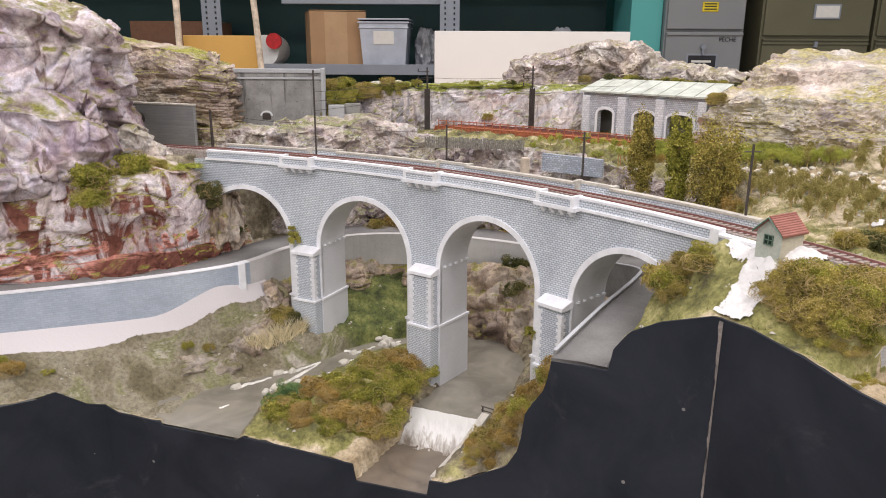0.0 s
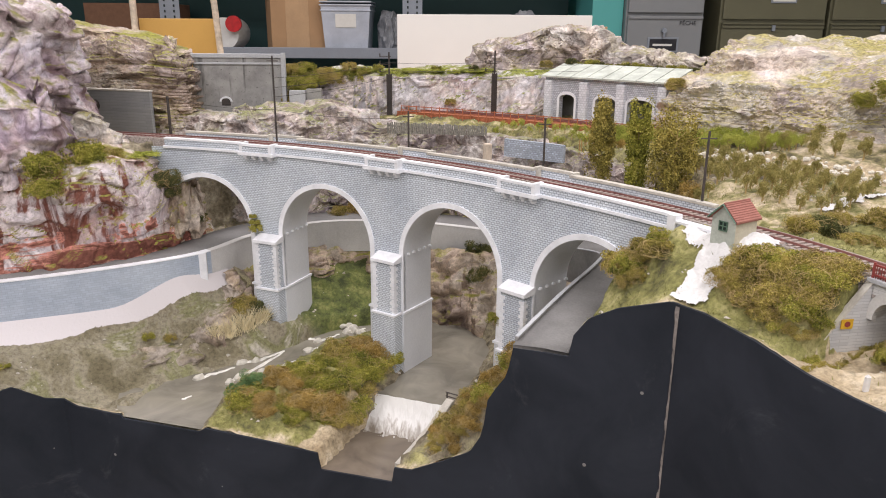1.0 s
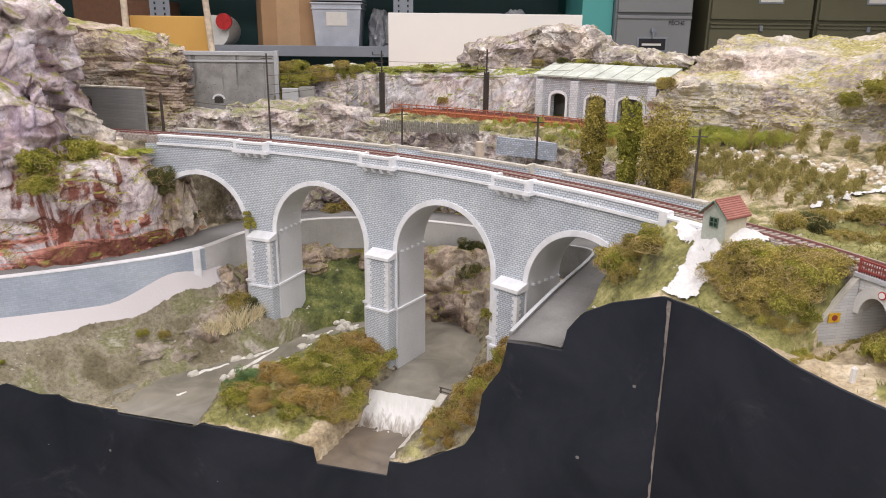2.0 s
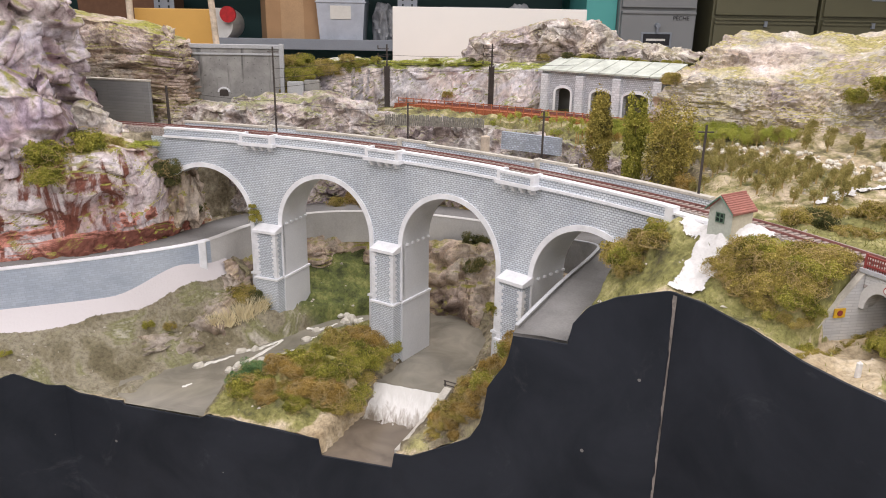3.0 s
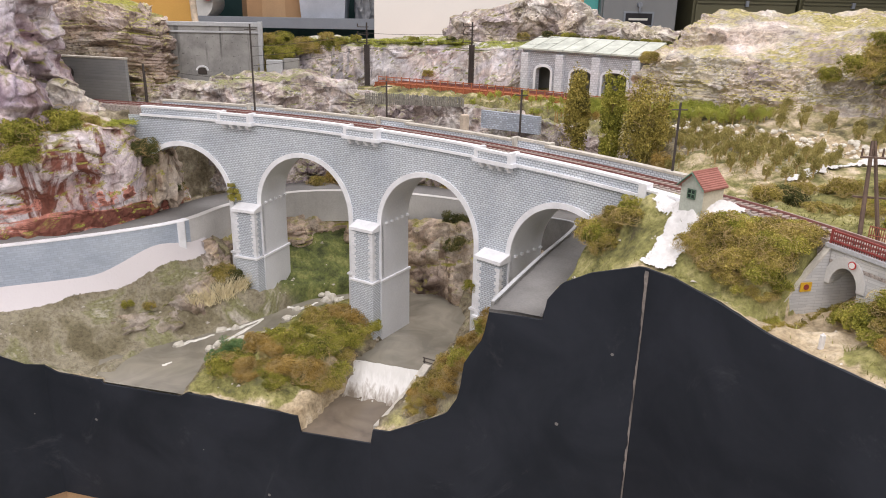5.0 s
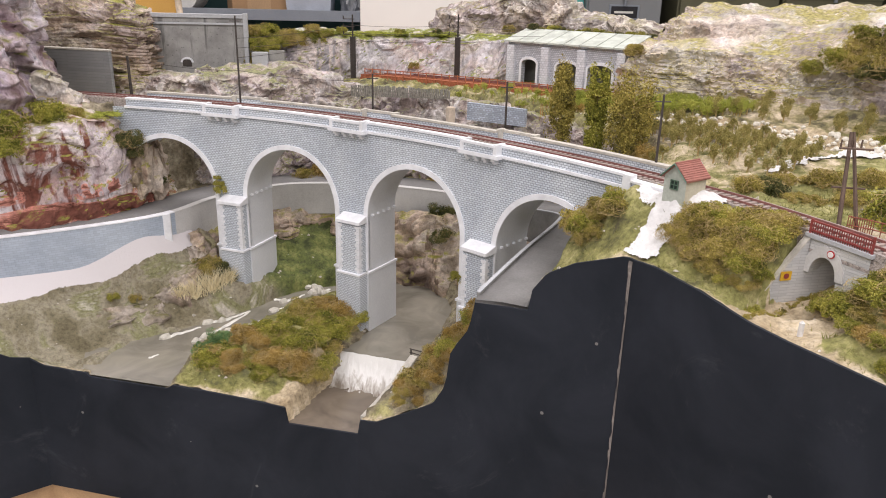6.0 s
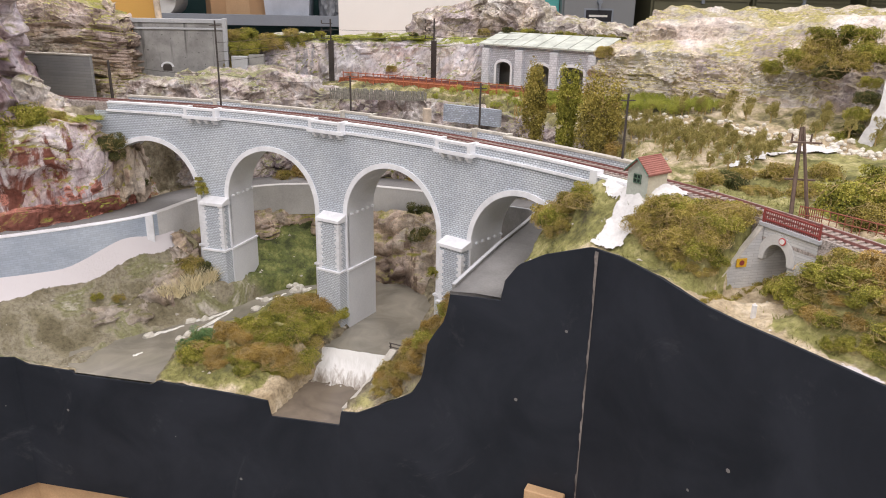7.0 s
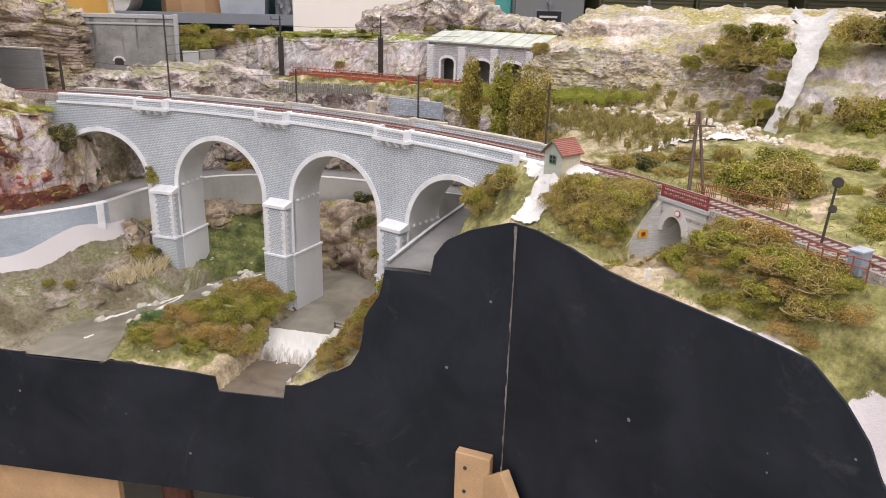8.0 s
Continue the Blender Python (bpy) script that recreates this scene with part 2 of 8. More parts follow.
CONCRETE_STAINED = stained_concrete("stained_concrete", (0.33, 0.325, 0.315))
CONCRETE_COURSED = brick_material("board_marked_concrete", (0.3, 0.3, 0.295), (0.23, 0.23, 0.225), 0.16, 0.0052, 0.0005, 0.5, 0.12)
CONCRETE_PALE = plain("pale_concrete", (0.58, 0.57, 0.555), 0.8, vary=0.14, scale=14)
CONCRETE_LIGHT = plain("light_concrete", (0.45, 0.46, 0.48), 0.8, vary=0.12, scale=10)
SOFFIT = plain("smooth_grey_render", (0.64, 0.655, 0.68), 0.7, vary=0.08, scale=9)
ASPHALT = plain("grey_road", (0.21, 0.205, 0.2), 0.85, vary=0.2, scale=18)
BLACK = board_material()
PLASTER = plain("white_plaster", (0.71, 0.7, 0.69), 0.8, vary=0.1, relief=0.5, fine=250, dist=0.002)
# same white plaster, darkened to offset the strong light on the chute
CHUTE = plain("toned_down_plaster", (0.56, 0.55, 0.54), 0.85, vary=0.16, scale=40, relief=0.8, fine=200, dist=0.002)
BALLAST = plain("track_ballast", (0.4, 0.35, 0.32), 0.95, vary=0.5, scale=420, relief=1.0, fine=700, dist=0.002)
RAIL = plain("rusty_rail", (0.2, 0.085, 0.075), 0.5, 0.2, vary=0.25)
SLEEPER = plain("sleeper_wood", (0.4, 0.32, 0.285), 0.9, vary=0.35)
POLE = plain("dark_pole", (0.055, 0.045, 0.04), 0.7, vary=0.3)
WATER = water_material("river_water", (0.25, 0.232, 0.19))
POOL = water_material("pool_water", (0.2, 0.165, 0.13))


def foam_material():
    """White water that breaks into streaks towards the foot of the drop."""
    m, nodes, links, b = material("white_foam", 0.3)
    pos = nodes.new("ShaderNodeNewGeometry").outputs["Position"]
    mp = nodes.new("ShaderNodeMapping")
    mp.inputs["Rotation"].default_value = (0, 0, -0.34)
    mp.inputs["Scale"].default_value = (150, 32, 60)
    links.new(pos, mp.inputs[0])
    n = noise_node(nodes, links, mp.outputs[0], 1.0, 6, 0.65, 0.5)
    sp = nodes.new("ShaderNodeSeparateXYZ")
    links.new(pos, sp.inputs[0])
    add = nodes.new("ShaderNodeMath")
    add.operation = "MULTIPLY_ADD"
    links.new(sp.outputs[2], add.inputs[0])
    add.inputs[1].default_value, add.inputs[2].default_value = 22.0, -21.13
    tot = nodes.new("ShaderNodeMath")
    links.new(add.outputs[0], tot.inputs[0])
    links.new(n, tot.inputs[1])
    r = ramp(nodes, [(0.36, (0.24, 0.2, 0.16)), (0.52, (0.5, 0.47, 0.43)), (0.66, (0.78, 0.77, 0.75)), (0.95, (0.66, 0.65, 0.62))])
    links.new(tot.outputs[0], r.inputs[0])
    links.new(r.outputs[0], b.inputs["Base Color"])
    bump(nodes, links, b, n, 0.8, 0.003)
    return m


FOAM = foam_material()
PALE_COURSED = brick_material("pale_coursed_render", (0.66, 0.65, 0.63), (0.5, 0.49, 0.48), 0.016, 0.0028, 0.0003, 0.5, 0.14)
WALL_BLUE = brick_material("blue_grey_rubble", (0.58, 0.64, 0.72), (0.34, 0.36, 0.4), 0.005, 0.0034, 0.0006, 0.8, 0.4)
GROUND = ground_material()
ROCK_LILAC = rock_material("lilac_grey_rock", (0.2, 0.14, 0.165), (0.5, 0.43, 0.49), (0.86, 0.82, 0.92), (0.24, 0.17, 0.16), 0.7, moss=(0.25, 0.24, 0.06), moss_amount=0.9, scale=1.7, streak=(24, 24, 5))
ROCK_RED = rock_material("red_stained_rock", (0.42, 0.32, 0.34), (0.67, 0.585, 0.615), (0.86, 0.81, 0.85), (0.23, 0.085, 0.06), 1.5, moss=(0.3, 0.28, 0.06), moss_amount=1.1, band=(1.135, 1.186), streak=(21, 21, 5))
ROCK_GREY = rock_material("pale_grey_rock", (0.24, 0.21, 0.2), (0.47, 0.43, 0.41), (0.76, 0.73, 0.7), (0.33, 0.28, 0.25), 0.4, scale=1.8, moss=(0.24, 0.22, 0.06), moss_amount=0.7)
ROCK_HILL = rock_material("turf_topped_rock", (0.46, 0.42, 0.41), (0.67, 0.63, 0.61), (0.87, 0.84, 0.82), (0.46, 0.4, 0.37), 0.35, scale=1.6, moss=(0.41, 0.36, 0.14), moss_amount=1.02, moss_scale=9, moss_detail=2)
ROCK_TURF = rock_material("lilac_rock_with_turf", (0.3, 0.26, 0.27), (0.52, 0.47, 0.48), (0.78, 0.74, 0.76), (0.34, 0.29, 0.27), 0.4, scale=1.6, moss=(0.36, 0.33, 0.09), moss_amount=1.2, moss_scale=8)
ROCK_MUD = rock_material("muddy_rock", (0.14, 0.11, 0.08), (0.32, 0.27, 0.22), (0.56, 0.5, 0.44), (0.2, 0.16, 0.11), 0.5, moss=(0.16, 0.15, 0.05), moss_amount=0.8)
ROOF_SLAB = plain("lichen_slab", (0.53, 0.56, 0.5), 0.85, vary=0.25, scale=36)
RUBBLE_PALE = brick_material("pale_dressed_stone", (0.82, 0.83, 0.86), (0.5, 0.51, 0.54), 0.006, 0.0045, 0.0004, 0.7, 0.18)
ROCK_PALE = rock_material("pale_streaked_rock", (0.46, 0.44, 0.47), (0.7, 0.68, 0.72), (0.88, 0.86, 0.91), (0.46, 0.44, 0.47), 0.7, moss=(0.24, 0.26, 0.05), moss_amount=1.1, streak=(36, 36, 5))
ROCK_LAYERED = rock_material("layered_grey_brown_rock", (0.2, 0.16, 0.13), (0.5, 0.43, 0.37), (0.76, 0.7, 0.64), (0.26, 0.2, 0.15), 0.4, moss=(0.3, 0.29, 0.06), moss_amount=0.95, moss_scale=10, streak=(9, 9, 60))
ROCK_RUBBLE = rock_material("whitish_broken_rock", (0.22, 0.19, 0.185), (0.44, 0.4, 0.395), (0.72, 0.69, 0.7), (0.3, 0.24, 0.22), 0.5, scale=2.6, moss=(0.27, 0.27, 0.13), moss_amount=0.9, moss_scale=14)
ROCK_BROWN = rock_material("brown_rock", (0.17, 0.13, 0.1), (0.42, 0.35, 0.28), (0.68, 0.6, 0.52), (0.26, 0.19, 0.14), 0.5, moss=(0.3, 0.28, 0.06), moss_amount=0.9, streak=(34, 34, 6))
LEAF_OLIVE = foliage_material("olive_foliage", (0.08, 0.068, 0.013), (0.37, 0.305, 0.06), (0.62, 0.49, 0.15))
LEAF_GREEN = foliage_material("green_foliage", (0.062, 0.076, 0.011), (0.32, 0.31, 0.04), (0.58, 0.51, 0.12))
LEAF_VINE = foliage_material("vine_foliage", (0.17, 0.2, 0.03), (0.42, 0.45, 0.07), (0.6, 0.56, 0.15))
LEAF_ORCHARD = foliage_material("orchard_foliage", (0.15, 0.13, 0.035), (0.36, 0.31, 0.09), (0.56, 0.47, 0.2))
LEAF_DARK = foliage_material("dark_foliage", (0.035, 0.04, 0.012), (0.1, 0.11, 0.03), (0.22, 0.2, 0.06))
LEAF_TEAL = foliage_material("bluish_foliage", (0.05, 0.09, 0.03), (0.15, 0.27, 0.1), (0.3, 0.42, 0.18))
LEAF_RUST = foliage_material("rusty_foliage", (0.13, 0.085, 0.018), (0.42, 0.28, 0.065), (0.64, 0.45, 0.16))
TWIG = plain("dry_twig", (0.43, 0.32, 0.14), 0.9, vary=0.3)
WOOD = plain("raw_pine", (0.62, 0.4, 0.22), 0.6, vary=0.15, scale=20)

# ---- building helpers ----
CX, CY = -0.62, 0.105          # centre of the track's curve
FACE = 1.212                   # radius of the viaduct's front face


def grade(deg):
    """How far the line has climbed at that place of its curve."""
    return 0.003 + (0.0002 if deg > 30 else 0.0006) * (min(max(deg, 10), 80) - 30)


def lifted(deg, z):
    """Heights of the deck follow the gradient; what lies below it does not."""
    return z + grade(deg) if z > 1.283 else z


def arc(r, deg):
    return Vector((CX + r * math.cos(radians(deg)), CY + r * math.sin(radians(deg)), 0))


def part(name, bm, mat, parent=None, label="", smooth=False):
    me = bpy.data.meshes.new(name)
    bm.normal_update()
    bm.to_mesh(me)
    bm.free()
    if mat:
        me.materials.append(mat)
    if smooth:
        me.polygons.foreach_set("use_smooth", [True] * len(me.polygons))
    ob = new(name, me)
    ob.parent = parent
    return tagged(ob, label)


def thing(name, label, category, group="", kind=""):
    return tagged(new(name), label, category, group, kind)


def box(bm, m, sx, sy, sz, bevel=0.0):
    """A block of that size, standing on the origin of m."""
    vs = [bm.verts.new(m @ Vector((x * sx / 2, y * sy / 2, z * sz))) for z in (0, 1) for x, y in ((-1, -1), (1, -1), (1, 1), (-1, 1))]
    fs = [bm.faces.new([vs[i] for i in f]) for f in ((3, 2, 1, 0), (4, 5, 6, 7), (0, 1, 5, 4), (1, 2, 6, 5), (2, 3, 7, 6), (3, 0, 4, 7))]
    if bevel:
        es = list({e for f in fs for e in f.edges})
        bmesh.ops.bevel(bm, geom=es, offset=bevel, segments=2, affect="EDGES", profile=0.5)


def rod(bm, a, b, r0, r1, n=6):
    a, b = Vector(a), Vector(b)
    q = (b - a).to_track_quat("Z", "Y")
    rings = [[bm.verts.new(p + q @ Vector((r * math.cos(k * math.tau / n), r * math.sin(k * math.tau / n), 0))) for k in range(n)] for p, r in ((a, r0), (b, r1))]
    for k in range(n):
        bm.faces.new((rings[0][k], rings[0][(k + 1) % n], rings[1][(k + 1) % n], rings[1][k]))
    bm.faces.new(rings[0][::-1])
    bm.faces.new(rings[1])


def strip(bm, rows, close=False):
    """Faces between rows of points, each row of the same length."""
    vs = [[bm.verts.new(p) for p in row] for row in rows]
    out = []
    for a, b in zip(vs, vs[1:] + (vs[:1] if close else [])):
        for i in range(len(a) - 1):
            out.append(bm.faces.new((a[i], a[i + 1], b[i + 1], b[i])))
    return out


def arc_bar(bm, deg0, deg1, r0, r1, z0, z1, step_deg=0.6):
    """A curved block along the track's circle."""
    n = max(2, int(abs(deg1 - deg0) / step_deg) + 1)
    rows = []
    for i in range(n + 1):
        d = deg0 + (deg1 - deg0) * i / n
        a, b = arc(r0, d), arc(r1, d)
        lo, hi = lifted(d, z0), lifted(d, z1)
        rows.append([Vector((a.x, a.y, lo)), Vector((b.x, b.y, lo)), Vector((b.x, b.y, hi)), Vector((a.x, a.y, hi)), Vector((a.x, a.y, lo))])
    strip(bm, rows)
    for row in (rows[0][:4], rows[-1][3::-1]):
        bm.faces.new([bm.verts.new(p) for p in row])
    bmesh.ops.remove_doubles(bm, verts=bm.verts, dist=1e-5)
    bmesh.ops.recalc_face_normals(bm, faces=bm.faces)


def spline(points, per=12):
    """A smooth run of points through the given ones."""
    pts = [Vector(p) for p in points]
    pts = [2 * pts[0] - pts[1]] + pts + [2 * pts[-1] - pts[-2]]
    out = []
    for a, b, c, d in zip(pts, pts[1:], pts[2:], pts[3:]):
        for i in range(per):
            t = i / per
            out.append(0.5 * ((2 * b) + (c - a) * t + (2 * a - 5 * b + 4 * c - d) * t * t + (3 * b - a - 3 * c + d) * t ** 3))
    return out + [pts[-2]]


def uv_project(ob, fn):
    """Give the mesh a u and v in metres: fn(corner, face normal)."""
    me = ob.data
    layer = me.uv_layers.new(name="UVMap")
    for poly in me.polygons:
        for li in poly.loop_indices:
            layer.data[li].uv = fn(me.vertices[me.loops[li].vertex_index].co, poly.normal)
    return ob


def arc_uv(co, nrm):
    rad = Vector((co.x - CX, co.y - CY))
    if abs(nrm.x * rad.x + nrm.y * rad.y) / max(rad.length, 1e-6) > 0.5:
        return (math.atan2(rad.y, rad.x) * FACE, co.z)
    return (rad.length, co.z)


def wall_uv(co, nrm):
    t = Vector((-nrm.y, nrm.x)) if abs(nrm.z) < 0.7 else Vector((1, 0))
    return (co.x * t.x + co.y * t.y, co.z if abs(nrm.z) < 0.7 else co.y)


def ss(x):
    x = np.clip(x, 0, 1)
    return x * x * (3 - 2 * x)

# ---- the lie of the land ----
# the low parapet along the road: from the near road end, round the hairpin behind the viaduct, out to the left
EDGE = spline([(0.16, 0.70, 1.176), (0.203, 0.785, 1.178), (0.272, 0.905, 1.184), (0.337, 1.008, 1.19), (0.352, 1.062, 1.186), (0.322, 1.125, 1.176),
               (0.285, 1.215, 1.162), (0.225, 1.32, 1.148), (0.11, 1.395, 1.142), (0.0, 1.418, 1.141), (-0.11, 1.402, 1.141),
               (-0.205, 1.318, 1.141), (-0.266, 1.21, 1.141), (-0.371, 1.136, 1.141), (-0.505, 1.071, 1.141), (-0.66, 1.01, 1.141), (-0.9, 0.93, 1.141)], 8)
ROAD = 0.066                   # width of the road
RIVER_A = spline([(0.15, 1.44), (0.14, 1.3), (0.15, 1.16), (0.085, 1.01), (0.017, 0.87), (-0.03, 0.78)], 8)
RIVER_B = spline([(0.12, 1.28), (0.03, 1.265), (-0.045, 1.24), (-0.11, 1.17), (-0.18, 1.1), (-0.243, 1.03), (-0.258, 0.95), (-0.27, 0.86)], 8)
WATER_Z, POOL_Z = 0.985, 0.957
# the front of the baseboards, left to right
FRONT = [Vector(p) for p in ((-1.0, 0.62), (-0.62, 0.86), (-0.405, 0.996), (-0.195, 0.931), (0.064, 0.854), (0.2, 0.777), (0.342, 0.697), (0.449, 0.481), (0.525, 0.328), (0.62, 0.13))]


# heights of the ground along that front
RIM = [(-0.7, 1.03), (-0.513, 1.0255), (-0.479, 1.0251), (-0.457, 1.0314), (-0.425, 1.0036), (-0.383, 0.988), (-0.3205, 0.9869), (-0.197, 0.982), (-0.188, 0.9889), (-0.103, 0.9855), (-0.03, 0.98), (0.064, 0.978), (0.088, 0.983), (0.128, 1.011),
       (0.157, 1.033), (0.171, 1.062), (0.175, 1.104), (0.182, 1.119), (0.196, 1.144), (0.198, 1.175), (0.2535, 1.179), (0.2545, 1.2), (0.269, 1.2245), (0.294, 1.2412), (0.336, 1.257), (0.344, 1.2565), (0.358, 1.2585), (0.381, 1.2545),
       (0.405, 1.2465), (0.421, 1.245), (0.45, 1.245), (0.479, 1.2445), (0.498, 1.2426), (0.512, 1.2215), (0.522, 1.1986), (0.528, 1.1736), (0.56, 1.13)]


def near_line(line, x, y):
    """Distance from each place to a line, the side (positive: to its right), and the line's height there."""
    best = np.full(x.shape, 9.0)
    side, zz = np.zeros(x.shape), np.zeros(x.shape)
    for a, b in zip(line, line[1:]):
        dx, dy = b[0] - a[0], b[1] - a[1]
        t = np.clip(((x - a[0]) * dx + (y - a[1]) * dy) / (dx * dx + dy * dy + 1e-12), 0, 1)
        ex, ey = x - (a[0] + t * dx), y - (a[1] + t * dy)
        d = np.hypot(ex, ey)
        hit = d < best
        best = np.where(hit, d, best)
        side = np.where(hit, np.sign(dy * ex - dx * ey), side)
        if len(a) > 2:
            zz = np.where(hit, a[2] + t * (b[2] - a[2]), zz)
    return best, side, zz


def weir_y(x):
    return 1.025 - 0.36 * (x - 0.036)


def lane_axes(x, y):
    """Across and along the lane that runs through the underpass."""
    return -(x - 0.493) * 0.41 + (y - 0.605) * 0.912, (x - 0.493) * 0.912 + (y - 0.605) * 0.41


def upland(x, y):
    """Height of the land outside the valley: the track's bench, the terraces behind, the bank in front."""
    r, th = np.hypot(x - CX, y - CY), np.degrees(np.arctan2(y - CY, x - CX))
    h = 1.303 + np.where(th > 30, 0.0002, 0.0006) * (np.clip(th, 10, 80) - 30) - 0.059 * ss((1.195 - r) / 0.075)
    back = ss((th - 38) / 10)                   # behind the viaduct, against the orchard on the other side
    step_at = 1.46 + 0.08 * ss((th - 49) / 1.5) * ss((59 - th) / 1.5)
    high = 1.286 + 0.021 * ss((r - step_at) / (0.08 - 0.9 * (step_at - 1.46))) + 0.016 * ss((r - 1.57) / 0.09)
    orchard = 1.298 + 0.014 * ss((r - 1.33) / 0.1) + 0.016 * ss((r - 1.575) / 0.02) + 0.018 * ss((r - 1.6) / 0.09)
    h = np.where(r > 1.27, h + (back * high + (1 - back) * orchard - h) * ss((r - 1.27) / 0.03), h)
    h = h + 0.013 * np.exp(-((x - 0.4) ** 2 + (y - 0.728) ** 2) / 0.03 ** 2)
    h = h - 0.14 * ss((0.4 - y) / 0.13) * ss((1.21 - r) / 0.04) - 0.018 * np.exp(-(d_front(x, y) / 0.025) ** 2) * ss((0.5 - y) / 0.08)
    h = h + 0.009 * np.exp(-((x - 0.342) ** 2 + (y - 0.697) ** 2) / 0.03 ** 2)
    u, v = lane_axes(x, y)
    gentle = ss((-v - 0.012) / 0.03)
    lane = ss((0.042 - u) / 0.006) * ss((u + 0.042 + 0.038 * gentle) / (0.006 + 0.034 * gentle)) * ss((0.07 - v) / 0.02) * ss((r - 1.0) / 0.05)
    return h * (1 - lane) + np.minimum(h, 1.2415 + 0.185 * np.clip(v, -0.036, 0.06) + 0.25 * np.clip(0.03 - u, 0, 0.06)) * lane


def land(x, y):
    """Height of the scenery and its paint (turf, sand, plaster)."""
    d, side, ez = near_line(EDGE, x, y)
    s = d * side                                # outside the valley: positive
    da = near_line(RIVER_A, x, y)[0] - 0.05
    db = near_line(RIVER_B, x, y)[0] - 0.026 - 0.03 * ss((1.15 - y) / 0.12)
    up = upland(x, y)
    below = ss((weir_y(x) - 0.02 - y) / 0.012)
    floor_z = np.where(da < db, WATER_Z - 0.012 - below * 0.03, WATER_Z - 0.012)
    dr = np.clip(np.minimum(da, db), 0, None)
    right = ss((x - 0.06) / 0.03) * ss((1.02 - y) / 0.05)
    foot = ez - 0.06 + 0.011 * ss((-0.24 - x) / 0.05) + 0.045 * right - 0.02 * ss((y - 1.24) / 0.05) * ss((0.1 - x) / 0.05)
    rho = dr / (dr + np.clip(-s, 0.001, None) + 1e-6)
    power = 1.25 + 1.0 * ss((-0.1 - x) / 0.15) + (2.8 - 2.3 * ss((d_front(x, y) - 0.012) / 0.04)) * right
    bank = (WATER_Z - 0.006) + (foot - WATER_Z) * rho ** power + 0.006 * ss(dr / 0.008)
    far_side = (x < near_x(y)) | (y > 1.225)
    lift = 0.036 - 0.016 * ss((x + 0.19) / 0.04) * ss((y - 1.2) / 0.03)
    bank = bank + np.where(far_side, lift * ss(dr / 0.009) * ss((y - 1.12) / 0.06), 0)
    island = ss(dr / 0.03) * ss((0.12 - x) / 0.06) * ss((x + 0.3) / 0.1) * ss((1.22 - y) / 0.06) * (~far_side)
    bank = bank + 0.016 * island * ss((y - 0.93) / 0.06)
    bank = bank - 0.022 * np.exp(-(d_front(x, y) / 0.05) ** 2) * ss((-0.33 - x) / 0.03) * ss((x + 0.47) / 0.06)
    inside = np.where(np.minimum(da, db) <= 0, floor_z, np.maximum(bank, floor_z))
    ramp_up = ss((s - ROAD - 0.04) / 0.02)
    outside = ez * (1 - ramp_up) + up * ramp_up
    front_bank = ss((1.02 - y) / 0.05) * (x > 0.2)
    soft = 0.42 * ss((s - ROAD) / 0.006) + 0.58 * ss((s - ROAD) / 0.085)
    outside = outside * (1 - front_bank) + (ez * (1 - soft) + up * soft) * front_bank
    z = np.where(s > 0.004, outside, inside)
    df = d_front(x, y)
    rim_z = np.interp(x, [p[0] for p in RIM], [p[1] for p in RIM])
    hold = np.exp(-(df / (0.012 + 0.018 * ss((x - 0.35) / 0.05))) ** 2) * (x > -0.7) * (x < 0.56) * ((np.minimum(da, db) > 0) | (s > 0))
    z = z + (rim_z - z) * hold
    r, th = np.hypot(x - CX, y - CY), np.degrees(np.arctan2(y - CY, x - CX))
    turf = np.where(s > ROAD, 0.3 + 0.3 * front_bank + 0.12 * ss((r - 1.5) / 0.05), 0.0)
    turf = np.where(s < 0, 0.36 + 0.0 * s, turf) + 0.25 * island
    turf = turf + 0.12 * far_side * (s < 0) * ss((y - 1.22) / 0.05) * (x > -0.16)
    u, v = lane_axes(x, y)
    sand = np.where((u < 0.036) & (u > -0.045) & (s > ROAD) & (r < 1.3), 0.8, 0.0) + np.where((s > 0.12) & (r > 1.3), 0.42 + 0.08 * ss((44 - th) / 8) - 0.22 * ss((31.5 - th) / 2), 0)
    turf = turf + 0.1 * ((s > 0.12) & (r > 1.3))
    sand = sand + 0.5 * np.exp(-((r - 1.58) / 0.008) ** 2) * (th < 46) * (s > 0.12)
    for rut in (((0.55, 0.585), (0.61, 0.612), (0.652, 0.674), (0.7, 0.745)), ((0.61, 0.56), (0.645, 0.615), (0.69, 0.63), (0.75, 0.615))):
        sand = sand + 0.55 * np.exp(-(near_line(rut, x, y)[0] / 0.0075) ** 2)
    rim = ss((0.62 - y) / 0.08)
    sand = sand + (0.55 + 0.1 * rim) * np.exp(-(d_front(x, y) / (0.014 + 0.003 * rim)) ** 2)
    sand = sand + 0.6 * ss((0.022 - np.abs(da - 0.008)) / 0.01) * (y < weir_y(x) - 0.03) * (x < 0.06) * (s < 0)
    white = 0.95 * ss((-s + 0.002) / 0.004) * ss((0.029 + 0.014 * ss((-0.38 - x) / 0.1) - d) / 0.016) * (x < -0.2) * (y < 1.25)
    white = np.maximum(white, 0.7 * ss((0.4 - y) / 0.04) * ss((0.055 - df) / 0.035))
    white = np.maximum(white, 0.62 * ss((0.52 - y) / 0.08) * ss((0.016 - df) / 0.01))
    return z, s, turf, sand, white


